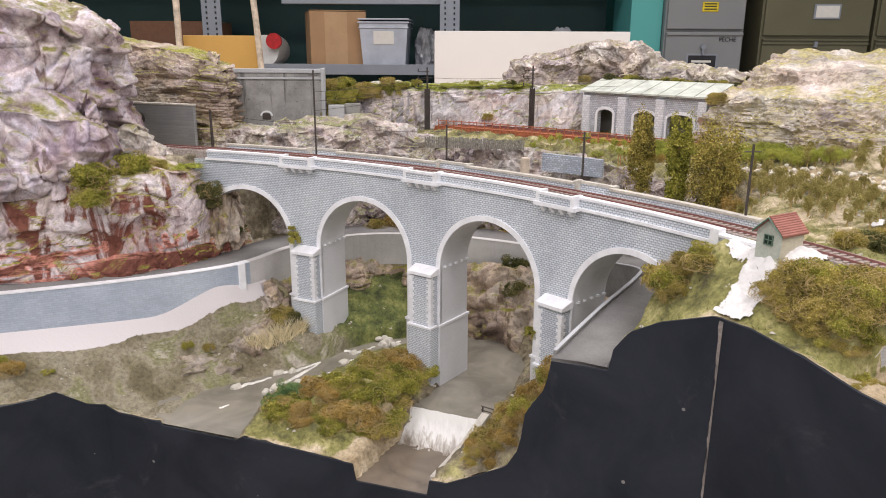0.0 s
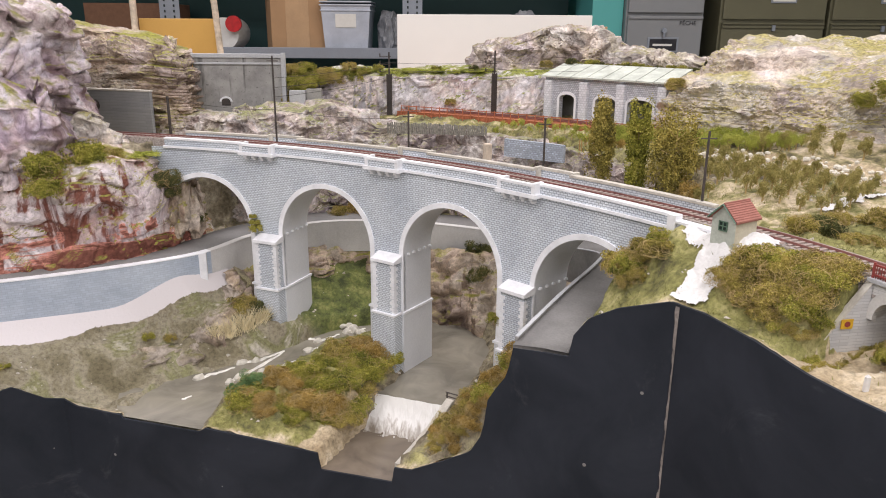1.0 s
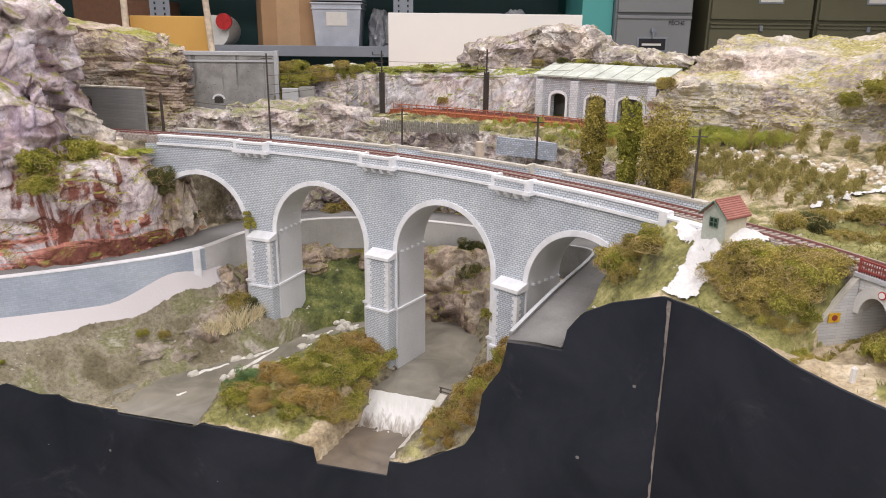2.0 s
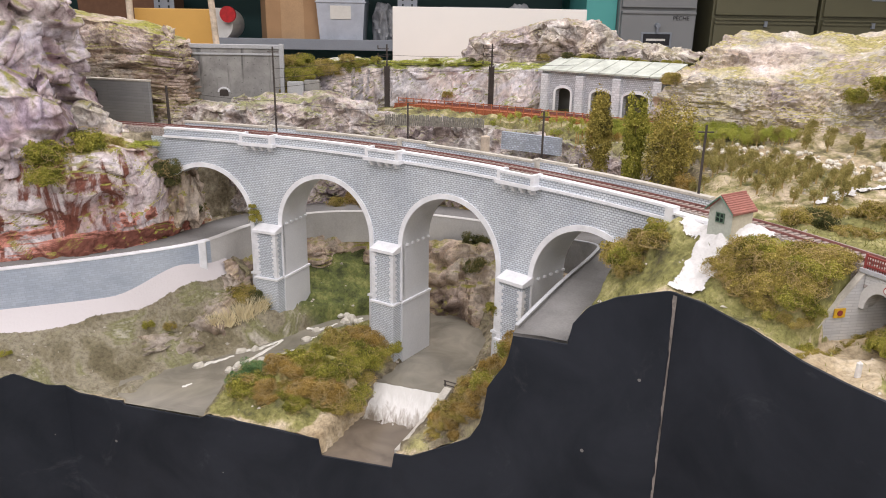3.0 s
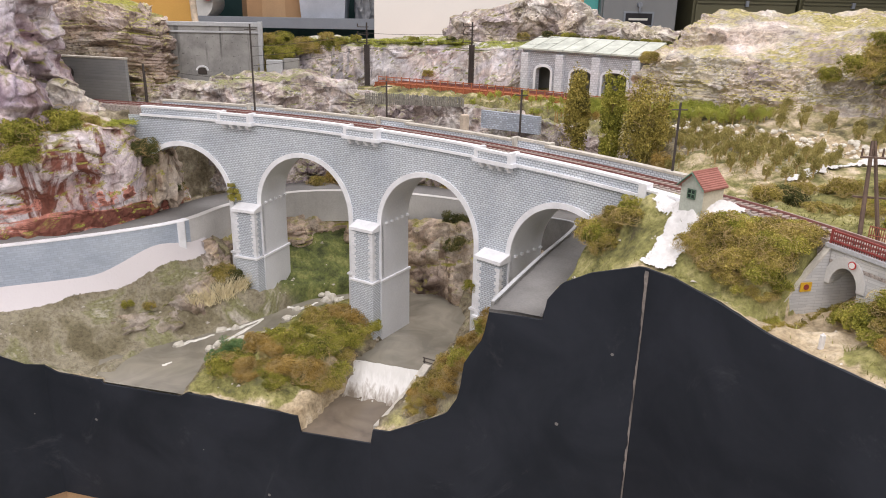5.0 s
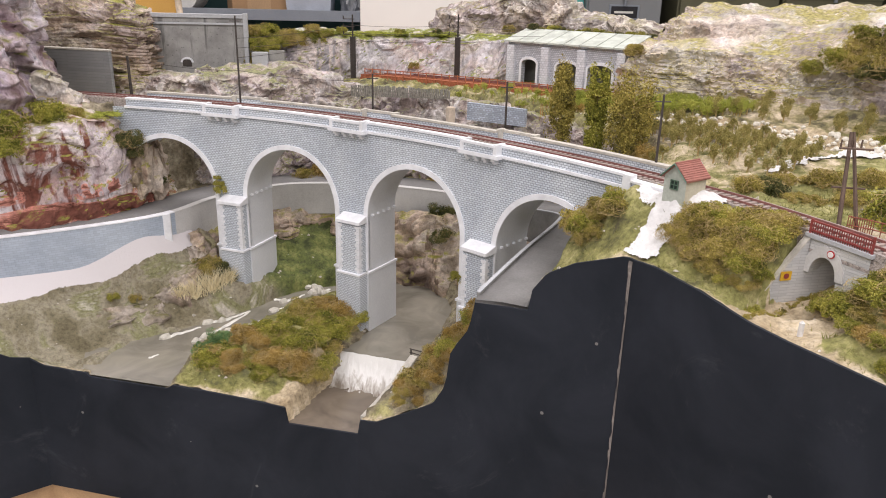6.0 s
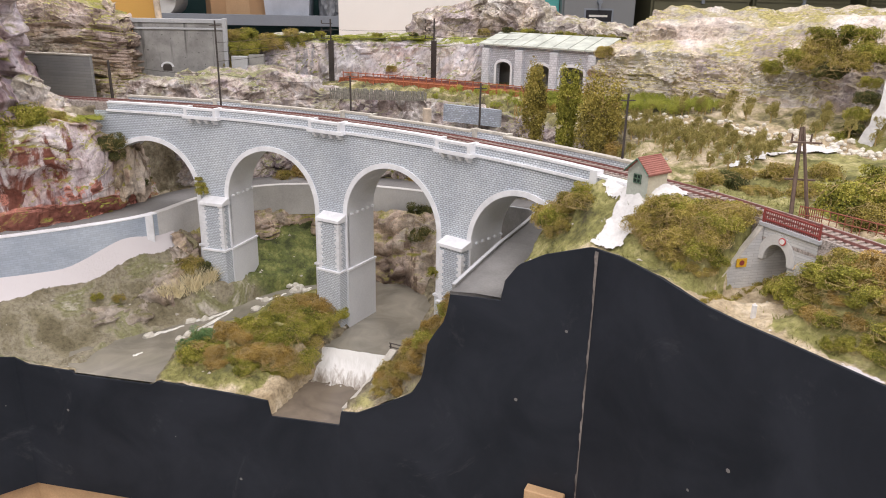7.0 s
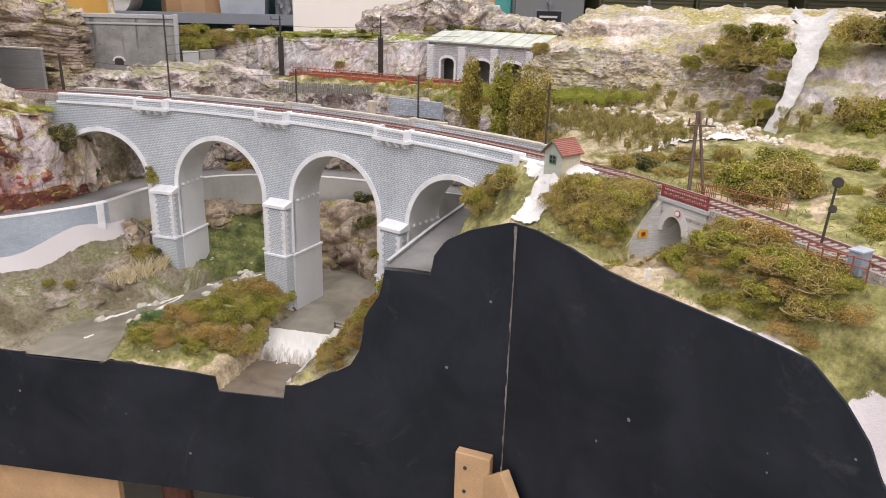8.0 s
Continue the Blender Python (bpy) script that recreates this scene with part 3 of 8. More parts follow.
def growth(x, y, s):
    """Where the ground is dark green with moss, and where it is wet mud."""
    green = ss((x + 0.17) / 0.02) * ss((y - 1.225) / 0.025) * ss((0.13 - x) / 0.03) * (s < 0)
    mud = ss((near_x(y) + 0.02 - x) / 0.03) * (s < -0.02) * (y < 1.25)
    return 0.85 * green, 0.92 * mud


def d_front(x, y):
    return near_line(FRONT, x, y)[0]


def near_x(y):
    """Where the left arm of the river runs."""
    return np.interp(y, [0.86, 0.95, 1.03, 1.1, 1.17, 1.24], [-0.27, -0.258, -0.243, -0.18, -0.11, -0.045])


RELIEF = {}


def land_z(x, y):
    """Height of the finished ground."""
    i, j = (x - RELIEF["x0"]) / RELIEF["step"], (y - RELIEF["y0"]) / RELIEF["step"]
    a, b = min(max(int(i), 0), RELIEF["z"].shape[0] - 2), min(max(int(j), 0), RELIEF["z"].shape[1] - 2)
    f, g = i - a, j - b
    q = RELIEF["z"]
    return float((q[a, b] * (1 - f) + q[a + 1, b] * f) * (1 - g) + (q[a, b + 1] * (1 - f) + q[a + 1, b + 1] * f) * g)


def build_terrain():
    step_m = 0.006
    xs, ys = np.arange(-1.3, 1.5, step_m), np.arange(0.1, 2.2, step_m)
    gx, gy = np.meshgrid(xs, ys, indexing="ij")
    d, side, _ = near_line(FRONT, gx, gy)
    behind = d * -side                         # behind the front: positive
    # places just outside are drawn back onto the front line
    px, py = gx.copy(), gy.copy()
    best = np.full(gx.shape, 9.0)
    for a, b in zip(FRONT, FRONT[1:]):
        dx, dy = b.x - a.x, b.y - a.y
        t = np.clip(((gx - a.x) * dx + (gy - a.y) * dy) / (dx * dx + dy * dy), 0, 1)
        qx, qy = a.x + t * dx, a.y + t * dy
        dd = np.hypot(gx - qx, gy - qy)
        hit = (dd < best) & (behind < 0)
        px, py, best = np.where(hit, qx, px), np.where(hit, qy, py), np.where(hit, dd, best)
    z, s, turf, sand, white = land(px, py)
    green, mud = growth(px, py, s)
    keep = behind > -step_m * 1.2
    road = (s > 0) & (s < ROAD)
    wet = z < WATER_Z - 0.006
    idx = -np.ones(gx.shape, dtype=int)
    verts, cols, wets = [], [], []
    real_z = z.copy()
    for i in range(gx.shape[0]):
        for j in range(gx.shape[1]):
            if keep[i, j]:
                idx[i, j] = len(verts)
                p = Vector((px[i, j], py[i, j], z[i, j]))
                if not road[i, j] and not wet[i, j]:
                    near = 1 if behind[i, j] > 0.01 else 0.3
                    p.z += 0.008 * noise.fractal(p * 28, 0.9, 2.1, 4) * near
                    if white[i, j] > 0.3:
                        p.z = z[i, j]
                    elif s[i, j] < -0.05:
                        p.z += 0.012 * max(0, noise.ridged_multi_fractal(Vector((p.x * 16, p.y * 30, 0)), 0.9, 2.1, 4, 1.0, 2.0) - 1.05) * near
                verts.append(p)
                real_z[i, j] = p.z
                wets.append((green[i, j], mud[i, j], 0.0, 1.0))
                cols.append((turf[i, j], sand[i, j], white[i, j], 1.0 if -0.002 < s[i, j] < ROAD + 0.002 else 0.0))
    faces = []
    for i in range(gx.shape[0] - 1):
        for j in range(gx.shape[1] - 1):
            q = (idx[i, j], idx[i + 1, j], idx[i + 1, j + 1], idx[i, j + 1])
            if min(q) >= 0:
                faces.append(q)
    me = bpy.data.meshes.new("ground")
    me.from_pydata(verts, [], faces)
    me.materials.append(GROUND)
    me.polygons.foreach_set("use_smooth", [True] * len(me.polygons))
    layer = me.color_attributes.new("zone", "FLOAT_COLOR", "POINT")
    layer.data.foreach_set("color", np.array(cols, dtype=np.float32).ravel())
    layer = me.color_attributes.new("growth", "FLOAT_COLOR", "POINT")
    layer.data.foreach_set("color", np.array(wets, dtype=np.float32).ravel())
    RELIEF.update(z=real_z, x0=xs[0], y0=ys[0], step=step_m)
    ob = new("ground", me)
    return tagged(ob, "modelled scenery ground with sand, turf and bare plaster", "ground", kind="structure")


build_terrain()


def flat_sheet(name, outline, z, mat, label, category, kind="structure"):
    bm = bmesh.new()
    bm.faces.new([bm.verts.new((x, y, z)) for x, y in outline])
    bmesh.ops.triangulate(bm, faces=bm.faces)
    return tagged(part(name, bm, mat), label, category, kind=kind)


flat_sheet("water", [(-0.325, 0.9705), (-0.19, 0.93), (-0.1, 1.0), (0.02, 1.05), (0.036, 1.025), (0.132, 0.99), (0.3, 1.1), (0.3, 1.5), (-0.2, 1.5), (-0.4, 1.2)], WATER_Z, WATER, "still grey-brown river water above the weir", "water")
flat_sheet("water", [(-0.035, 0.8843), (0.068, 0.853), (0.15, 0.96), (0.08, 1.02), (-0.0, 1.03)], POOL_Z, POOL, "brown pool of river water below the weir", "water")


def build_weir():
    bm = bmesh.new()
    rows = []
    for i in range(25):
        u = i / 24
        a, b = Vector((0.03, 1.03, 0)).lerp(Vector((0.136, 0.99, 0)), u), Vector((0.014, 0.965, 0)).lerp(Vector((0.1, 0.935, 0)), u)
        row = []
        for j in range(15):
            v = j / 14
            p = a.lerp(b, v * 0.95)
            p.z = WATER_Z + 0.001 - (WATER_Z - POOL_Z + 0.0022) * float(ss(v)) ** 0.75
            p.z += 0.0026 * noise.fractal(Vector((p.x, p.y, 0)) * 90, 0.8, 2, 3) * (0.3 + v)
            row.append(p)
        rows.append(row)
    strip(bm, rows)
    bmesh.ops.recalc_face_normals(bm, faces=bm.faces)
    tagged(part("weir", bm, FOAM, smooth=True), "white foaming weir across the river", "weir", kind="structure")


build_weir()


def offset_line(line, d):
    """The line moved to its right by d."""
    out = []
    for i, p in enumerate(line):
        a, b = line[max(0, i - 1)], line[min(len(line) - 1, i + 1)]
        t = Vector((b[0] - a[0], b[1] - a[1])).normalized()
        out.append(Vector((p[0] + t.y * d, p[1] - t.x * d, p[2] if len(p) > 2 else 0)))
    return out


def build_road():
    bm = bmesh.new()
    a, b = offset_line(EDGE, 0.0), offset_line(EDGE, ROAD + 0.012)
    ends = [(Vector((0.198, 0.7742, 1.1772)), Vector((0.2545, 0.7465, 1.1795)))] + list(zip(a, b))[9:]
    rows = [[p - Vector((0, 0, 0.001)), p + Vector((0, 0, 0.003)), p.lerp(q, 0.5) + Vector((0, 0, 0.0045)), q + Vector((0, 0, 0.003)), q - Vector((0, 0, 0.001))] for p, q in ends]
    strip(bm, rows)
    bm.faces.new([bm.verts.new(p) for p in rows[0]])
    bmesh.ops.remove_doubles(bm, verts=bm.verts, dist=1e-5)
    tagged(part("road", bm, ASPHALT, smooth=True), "narrow grey model road along a low parapet", "road", kind="structure")


build_road()


def wall_along(name, line, half, z_low, z_high, mat, parent=None, label=""):
    """A wall that follows a line; heights are taken from the line's own height."""
    bm = bmesh.new()
    a, b = offset_line(line, -half), offset_line(line, half)
    rows = []
    for p, q in zip(a, b):
        rows.append([Vector((p.x, p.y, p.z + z_low)), Vector((p.x, p.y, p.z + z_high)), Vector((q.x, q.y, q.z + z_high)), Vector((q.x, q.y, q.z + z_low))])
    strip(bm, rows)
    for row in (rows[0], rows[-1]):
        bm.faces.new([bm.verts.new(p) for p in row])
    bmesh.ops.remove_doubles(bm, verts=bm.verts, dist=1e-6)
    bmesh.ops.recalc_face_normals(bm, faces=bm.faces)
    ob = part(name, bm, mat, parent, label)
    return uv_project(ob, wall_uv)


def build_road_walls():
    left = [p for p in EDGE if p.x < -0.255 and p.x > -0.75]
    mid = [p for p in EDGE if p.y > 1.2 and p.x < 0.26]
    loop = [p for p in EDGE if p.x > 0.2 and p.y < 1.34]
    w = thing("retaining_wall", "blue-grey masonry retaining wall with white coping below the road", "wall", kind="structure")
    wall_along("masonry", left, 0.006, -0.08, 0.004, MASONRY_BLUE, w)
    wall_along("coping", [p + Vector((0, 0, 0.004)) for p in left], 0.0068, 0.0, 0.0016, STONE_WHITE, w)
    bm = bmesh.new()
    p = EDGE[min(range(len(EDGE)), key=lambda i: (EDGE[i].xy - Vector((-0.268, 1.208))).length)]
    box(bm, Matrix.Translation((p.x + 0.003, p.y - 0.004, p.z - 0.06)) @ Matrix.Rotation(radians(35), 4, "Z"), 0.012, 0.01, 0.066, 0.001)
    part("white_pier", bm, STONE_WHITE, w, "white quoined end pier")
    v = thing("retaining_wall", "pale concrete retaining wall below the road behind the viaduct", "wall", kind="structure")
    wall_along("panel", mid, 0.006, -0.055, 0.004, CONCRETE_PALE, v)
    wall_along("coping", [p + Vector((0, 0, 0.004)) for p in mid], 0.0066, 0.0, 0.0012, CONCRETE_PALE, v)
    k = thing("parapet", "low pale parapet round the road's hairpin bend", "parapet", kind="structure")
    wall_along("parapet_wall", loop, 0.0018, -0.05, 0.0058, CONCRETE, k)
    wall_along("coping", [q + Vector((0, 0, 0.0058)) for q in loop], 0.0022, 0.0, 0.0012, CONCRETE_LIGHT, k)


build_road_walls()


# ---- rock faces ----
def rock(name, path, profiles, mat, label, category="rock", rough=0.02, grain=16.0, du=0.006, nv=60, strata=0.0, seed=0.0, gather=0.0, crisp=False):
    """A rock mass swept along the foot line. profiles: (share of the way, [(how far back, height), ...]), all with as many points.
    gather: how far the rows' upper parts run the same way; crisp: hard facets."""
    line = spline(path, 10)
    mean = sum(((b - a).normalized() for a, b in zip(line, line[1:])), Vector((0, 0, 0)) if len(line[0]) > 2 else Vector((0, 0))).normalized()
    mean = Vector((-mean.y, mean.x, 0))
    length = [0.0]
    for a, b in zip(line, line[1:]):
        length.append(length[-1] + (b - a).length)
    n = max(4, int(length[-1] / du))
    rows = []
    for i in range(n + 1):
        at = length[-1] * i / n
        k = min(max(0, sum(1 for v in length if v <= at) - 1), len(line) - 2)
        f = (at - length[k]) / max(1e-9, length[k + 1] - length[k])
        p = line[k].lerp(line[k + 1], f)
        t = (line[min(k + 2, len(line) - 1)] - line[max(0, k - 1)]).normalized()
        back = Vector((-t.y, t.x, 0))
        u = i / n
        j = max(q for q in range(len(profiles)) if profiles[q][0] <= u + 1e-9)
        j = min(j, len(profiles) - 2) if len(profiles) > 1 else 0
        if len(profiles) > 1:
            g = (u - profiles[j][0]) / (profiles[j + 1][0] - profiles[j][0])
            g = min(1, max(0, g))
            prof = [(a[0] + (b[0] - a[0]) * g, a[1] + (b[1] - a[1]) * g) for a, b in zip(profiles[j][1], profiles[j + 1][1])]
        else:
            prof = profiles[0][1]
        cum = [0.0]
        for a, b in zip(prof, prof[1:]):
            cum.append(cum[-1] + math.hypot(b[0] - a[0], b[1] - a[1]))
        row = []
        for v in range(nv + 1):
            w = cum[-1] * v / nv
            q = min(max(0, sum(1 for c in cum if c <= w) - 1), len(prof) - 2)
            h = (w - cum[q]) / max(1e-9, cum[q + 1] - cum[q])
            d = prof[q][0] + (prof[q + 1][0] - prof[q][0]) * h
            z = prof[q][1] + (prof[q + 1][1] - prof[q][1]) * h
            deep = max(0.0, d - 0.02)
            row.append(Vector((p.x, p.y, 0)) + back * (d - deep) + back.lerp(mean, gather).normalized() * deep + Vector((0, 0, z)))
        rows.append(row)
    out = []
    for i, row in enumerate(rows):
        new_row = []
        for v, p in enumerate(row):
            a = rows[min(i + 1, n)][v] - rows[max(i - 1, 0)][v]
            b = row[min(v + 1, nv)] - row[max(v - 1, 0)]
            nrm = a.cross(b)
            nrm = nrm.normalized() if nrm.length > 1e-12 else Vector((0, 0, 1))
            q = p * grain + Vector((seed, seed * 0.7, seed * 0.3))
            q = q + 0.5 * Vector((noise.noise(q * 0.8), noise.noise(q * 0.8 + Vector((9, 0, 0))), noise.noise(q * 0.8 + Vector((0, 9, 0)))))
            qa = Vector((q.x, q.y, q.z * 1.5))
            dist, pts = noise.voronoi(qa)
            edge = float(ss((dist[1] - dist[0]) * 6.5))
            tilt = Vector((noise.cell(pts[0] * 3.1 + Vector((5, 0, 0))), noise.cell(pts[0] * 4.7 + Vector((0, 5, 0))), noise.cell(pts[0] * 2.3))) - Vector((0.5, 0.5, 0.5))
            block = (noise.cell(pts[0] * 7.3) + min(0.6, max(-0.6, 1.6 * tilt.dot(qa - pts[0])))) * edge - 0.3 * (1 - edge)
            dist2, pts2 = noise.voronoi(Vector((q.x, q.y, q.z * 1.3)) * 2.7)
            edge2 = float(ss((dist2[1] - dist2[0]) * 7.0))
            block2 = noise.cell(pts2[0] * 5.1) * edge2 - 0.5 * (1 - edge2)
            big = noise.fractal(q * 0.45, 1.0, 2.0, 3)
            fine = noise.ridged_multi_fractal(q * 2.2, 0.8, 2.2, 4, 1.0, 2.0) - 1.0
            flat = float(ss((nrm.z - 0.55) / 0.4))          # level ground is smoother and not layered
            amount = rough * (0.62 * big + (1 - 0.65 * flat) * (0.5 * block + 0.26 * block2 + 0.2 * fine))
            if strata:
                lie = p.z / 0.0068 + 1.6 * noise.noise(Vector((p.x * 9, p.y * 9, seed)))
                bed = math.floor(lie)
                side = math.floor((p.x + 0.6 * p.y) / 0.024 + 9 * noise.cell(Vector((bed * 1.7 + 0.5, seed, 0))) + 0.5 * noise.noise(p * 60))
                amount += (1 - 0.85 * flat) * strata * (1.7 * noise.cell(Vector((bed * 3.3 + 0.5, side * 5.1 + 0.5, seed))) + 0.9 * noise.cell(Vector((bed * 2.1 + 0.5, seed, 1))) - 1.3 * (1 - float(ss((lie - bed) * 3.2))) - 0.6)
            new_row.append(p + nrm * amount)
        out.append(new_row)
    bm = bmesh.new()
    strip(bm, out)
    ob = part(name, bm, mat, smooth=strata < 0.004 and not crisp)
    return tagged(ob, label, category)


rock("cliff", [(-0.9, 0.98), (-0.66, 1.065), (-0.52, 1.098), (-0.415, 1.145), (-0.325, 1.235), (-0.29, 1.34), (-0.295, 1.46)],
     [(0, [(0, 1.12), (0.015, 1.2), (0.05, 1.26), (0.09, 1.3), (0.2, 1.34)]), (0.4, [(0, 1.12), (0.0, 1.19), (0.01, 1.255), (0.022, 1.286), (0.14, 1.298)]),
      (0.66, [(0, 1.12), (-0.008, 1.2), (-0.006, 1.275), (0.006, 1.303), (0.1, 1.313)]), (0.76, [(0, 1.12), (0.016, 1.18), (0.024, 1.24), (0.04, 1.29), (0.1, 1.314)]), (1, [(0, 1.12), (0.03, 1.18), (0.05, 1.23), (0.07, 1.26), (0.1, 1.28)])],
     ROCK_RED, "white and lilac plaster cliff with rust-red streaks above the road", rough=0.014, grain=14, du=0.0028, nv=120, seed=3, crisp=True)
rock("mountain", [(-1.1, 0.95), (-0.8, 1.02), (-0.62, 1.1), (-0.535, 1.17), (-0.485, 1.29), (-0.49, 1.37), (-0.57, 1.47)],
     [(0, [(0, 1.22), (0.03, 1.4), (0.06, 1.58), (0.2, 1.72), (0.5, 1.7)]), (0.45, [(0, 1.24), (0.015, 1.36), (0.02, 1.5), (0.1, 1.66), (0.4, 1.7)]),
      (0.6, [(0, 1.26), (0.008, 1.33), (0.0, 1.42), (0.012, 1.54), (0.25, 1.62)]), (0.72, [(0, 1.27), (0.006, 1.34), (-0.006, 1.42), (-0.006, 1.52), (0.2, 1.6)]), (0.84, [(0, 1.27), (0.01, 1.34), (-0.002, 1.42), (0.0, 1.52), (0.2, 1.58)]),
      (1, [(0, 1.27), (0.02, 1.34), (0.02, 1.42), (0.03, 1.5), (0.2, 1.54)])],
     ROCK_LILAC, "tall lilac-grey plaster mountain with chalky streaks", rough=0.036, grain=12, du=0.0032, nv=170, seed=11, gather=0.9)
rock("boulder", [(-0.475, 1.255), (-0.435, 1.25), (-0.4, 1.28), (-0.392, 1.33)],
     [(0, [(0, 1.28), (0.004, 1.33), (0.012, 1.36), (0.03, 1.37), (0.07, 1.36)]), (0.5, [(0, 1.28), (0.002, 1.32), (0.01, 1.345), (0.03, 1.352), (0.06, 1.33)]), (1, [(0, 1.28), (0.004, 1.3), (0.012, 1.31), (0.03, 1.31), (0.06, 1.29)])],
     ROCK_GREY, "pale grey boulder at the tunnel's side", rough=0.016, grain=20, du=0.0025, seed=77)
rock("boulder", [(-0.62, 1.06), (-0.53, 1.09), (-0.46, 1.125), (-0.425, 1.17), (-0.44, 1.22), (-0.49, 1.24)],
     [(0, [(0.0, 1.27), (-0.006, 1.32), (0.0, 1.37), (0.02, 1.42), (0.08, 1.46)]), (0.4, [(0.004, 1.27), (-0.004, 1.31), (0.006, 1.345), (0.012, 1.395), (0.06, 1.425)]), (0.65, [(0.004, 1.27), (-0.004, 1.32), (0.01, 1.34), (0.012, 1.38), (0.05, 1.41)]), (1, [(0.01, 1.27), (0.004, 1.3), (0.01, 1.33), (0.03, 1.36), (0.05, 1.37)])],
     ROCK_LILAC, "rounded lilac boulders stacked above the ledge", rough=0.03, grain=10, du=0.003, nv=80, seed=83)
rock("rock_outcrop", [(-0.64, 1.535), (-0.52, 1.518), (-0.44, 1.5), (-0.385, 1.492), (-0.358, 1.515), (-0.352, 1.6)],
     [(0, [(0, 1.28), (0.01, 1.38), (0.02, 1.46), (0.06, 1.5), (0.3, 1.51)]), (0.5, [(0, 1.28), (0.004, 1.36), (0.008, 1.44), (0.035, 1.475), (0.2, 1.49)]), (0.8, [(0, 1.28), (0.003, 1.36), (0.006, 1.425), (0.03, 1.445), (0.2, 1.46)]), (1, [(0, 1.28), (0.005, 1.36), (0.01, 1.43), (0.03, 1.45), (0.15, 1.45)])],
     ROCK_LAYERED, "layered brown rock outcrop above the tunnel wall", rough=0.012, grain=16, du=0.0028, nv=170, strata=0.0042, seed=5, gather=0.9)
CUT = [arc(1.41, 82), arc(1.385, 79), arc(1.36, 76)] + [Vector((p.x, p.y, 0)) for p in offset_line(EDGE, ROAD + 0.014) if p.y > 1.1 and -0.24 < p.x and math.hypot(p.x - CX, p.y - CY) > 1.31][::-1][::5]
rock("cliff", CUT,
     [(0, [(0, 1.12), (0.008, 1.2), (0.014, 1.285), (0.035, 1.325), (0.1, 1.335)]), (0.2, [(0, 1.12), (0.008, 1.2), (0.014, 1.285), (0.035, 1.332), (0.1, 1.345)]), (0.3, [(0, 1.12), (0.008, 1.2), (0.014, 1.285), (0.04, 1.335), (0.1, 1.35)]),
      (0.37, [(0, 1.12), (0.008, 1.2), (0.014, 1.285), (0.045, 1.345), (0.1, 1.36)]), (0.44, [(0, 1.12), (0.006, 1.2), (0.012, 1.28), (0.035, 1.31), (0.08, 1.315)]), (0.65, [(0, 1.12), (0.006, 1.2), (0.012, 1.27), (0.035, 1.3), (0.075, 1.306)]), (1, [(0, 1.15), (0.01, 1.2), (0.02, 1.26), (0.04, 1.285), (0.07, 1.29)])],
     ROCK_RUBBLE, "pale broken rock cutting behind the viaduct", rough=0.017, grain=27, du=0.0034, nv=120, seed=21, crisp=True)
BANK = [Vector((p.x, p.y, 0)) for p in offset_line(EDGE, -0.042) if p.y > 0.98 and -0.22 < p.x][::-1][::5]
rock("river_cliff", BANK,
     [(0, [(0, 1.03), (0.006, 1.05), (0.012, 1.075), (0.034, 1.1)]), (0.35, [(0, 1.02), (0.006, 1.05), (0.012, 1.075), (0.034, 1.1)]), (0.5, [(-0.03, 0.97), (-0.02, 1.03), (0.0, 1.07), (0.03, 1.1)]), (0.75, [(-0.03, 0.97), (-0.02, 1.03), (0.0, 1.08), (0.03, 1.12)]), (1, [(0, 0.97), (0.005, 1.03), (0.01, 1.09), (0.03, 1.14)])],
     ROCK_BROWN, "brown rock bank between road wall and river", rough=0.022, grain=18, du=0.004, seed=31)
rock("rock_bank", [(-0.4, 1.06), (-0.33, 1.08), (-0.26, 1.12), (-0.21, 1.165), (-0.185, 1.2), (-0.175, 1.26)],
     [(0, [(0, 0.99), (0.01, 1.005), (0.025, 1.01), (0.05, 1.005)]), (0.5, [(0, 0.99), (0.008, 1.015), (0.02, 1.033), (0.05, 1.035)]), (0.75, [(0, 0.99), (0.006, 1.04), (0.018, 1.075), (0.05, 1.09)]), (1, [(0, 1.0), (0.006, 1.04), (0.018, 1.08), (0.04, 1.095)])],
     ROCK_MUD, "rough grey-brown rock bank beside the pier", rough=0.02, grain=20, du=0.004, nv=40, seed=35)
# rocks behind the upper line
rock("rock_wall", [(-0.2, 1.64), (-0.1, 1.625), (0.02, 1.615), (0.14, 1.61), (0.26, 1.6), (0.37, 1.59)],
     [(0, [(0, 1.31), (0.004, 1.35), (0.008, 1.375), (0.03, 1.385), (0.2, 1.4)]), (0.18, [(0, 1.31), (0.003, 1.36), (0.008, 1.4), (0.03, 1.412), (0.2, 1.41)]), (1, [(0, 1.31), (0.002, 1.36), (0.006, 1.403), (0.03, 1.413), (0.2, 1.415)])],
     ROCK_PALE, "grey rock wall with turf along its top behind the upper line", rough=0.0125, grain=19, du=0.0036, nv=80, seed=41, crisp=True)
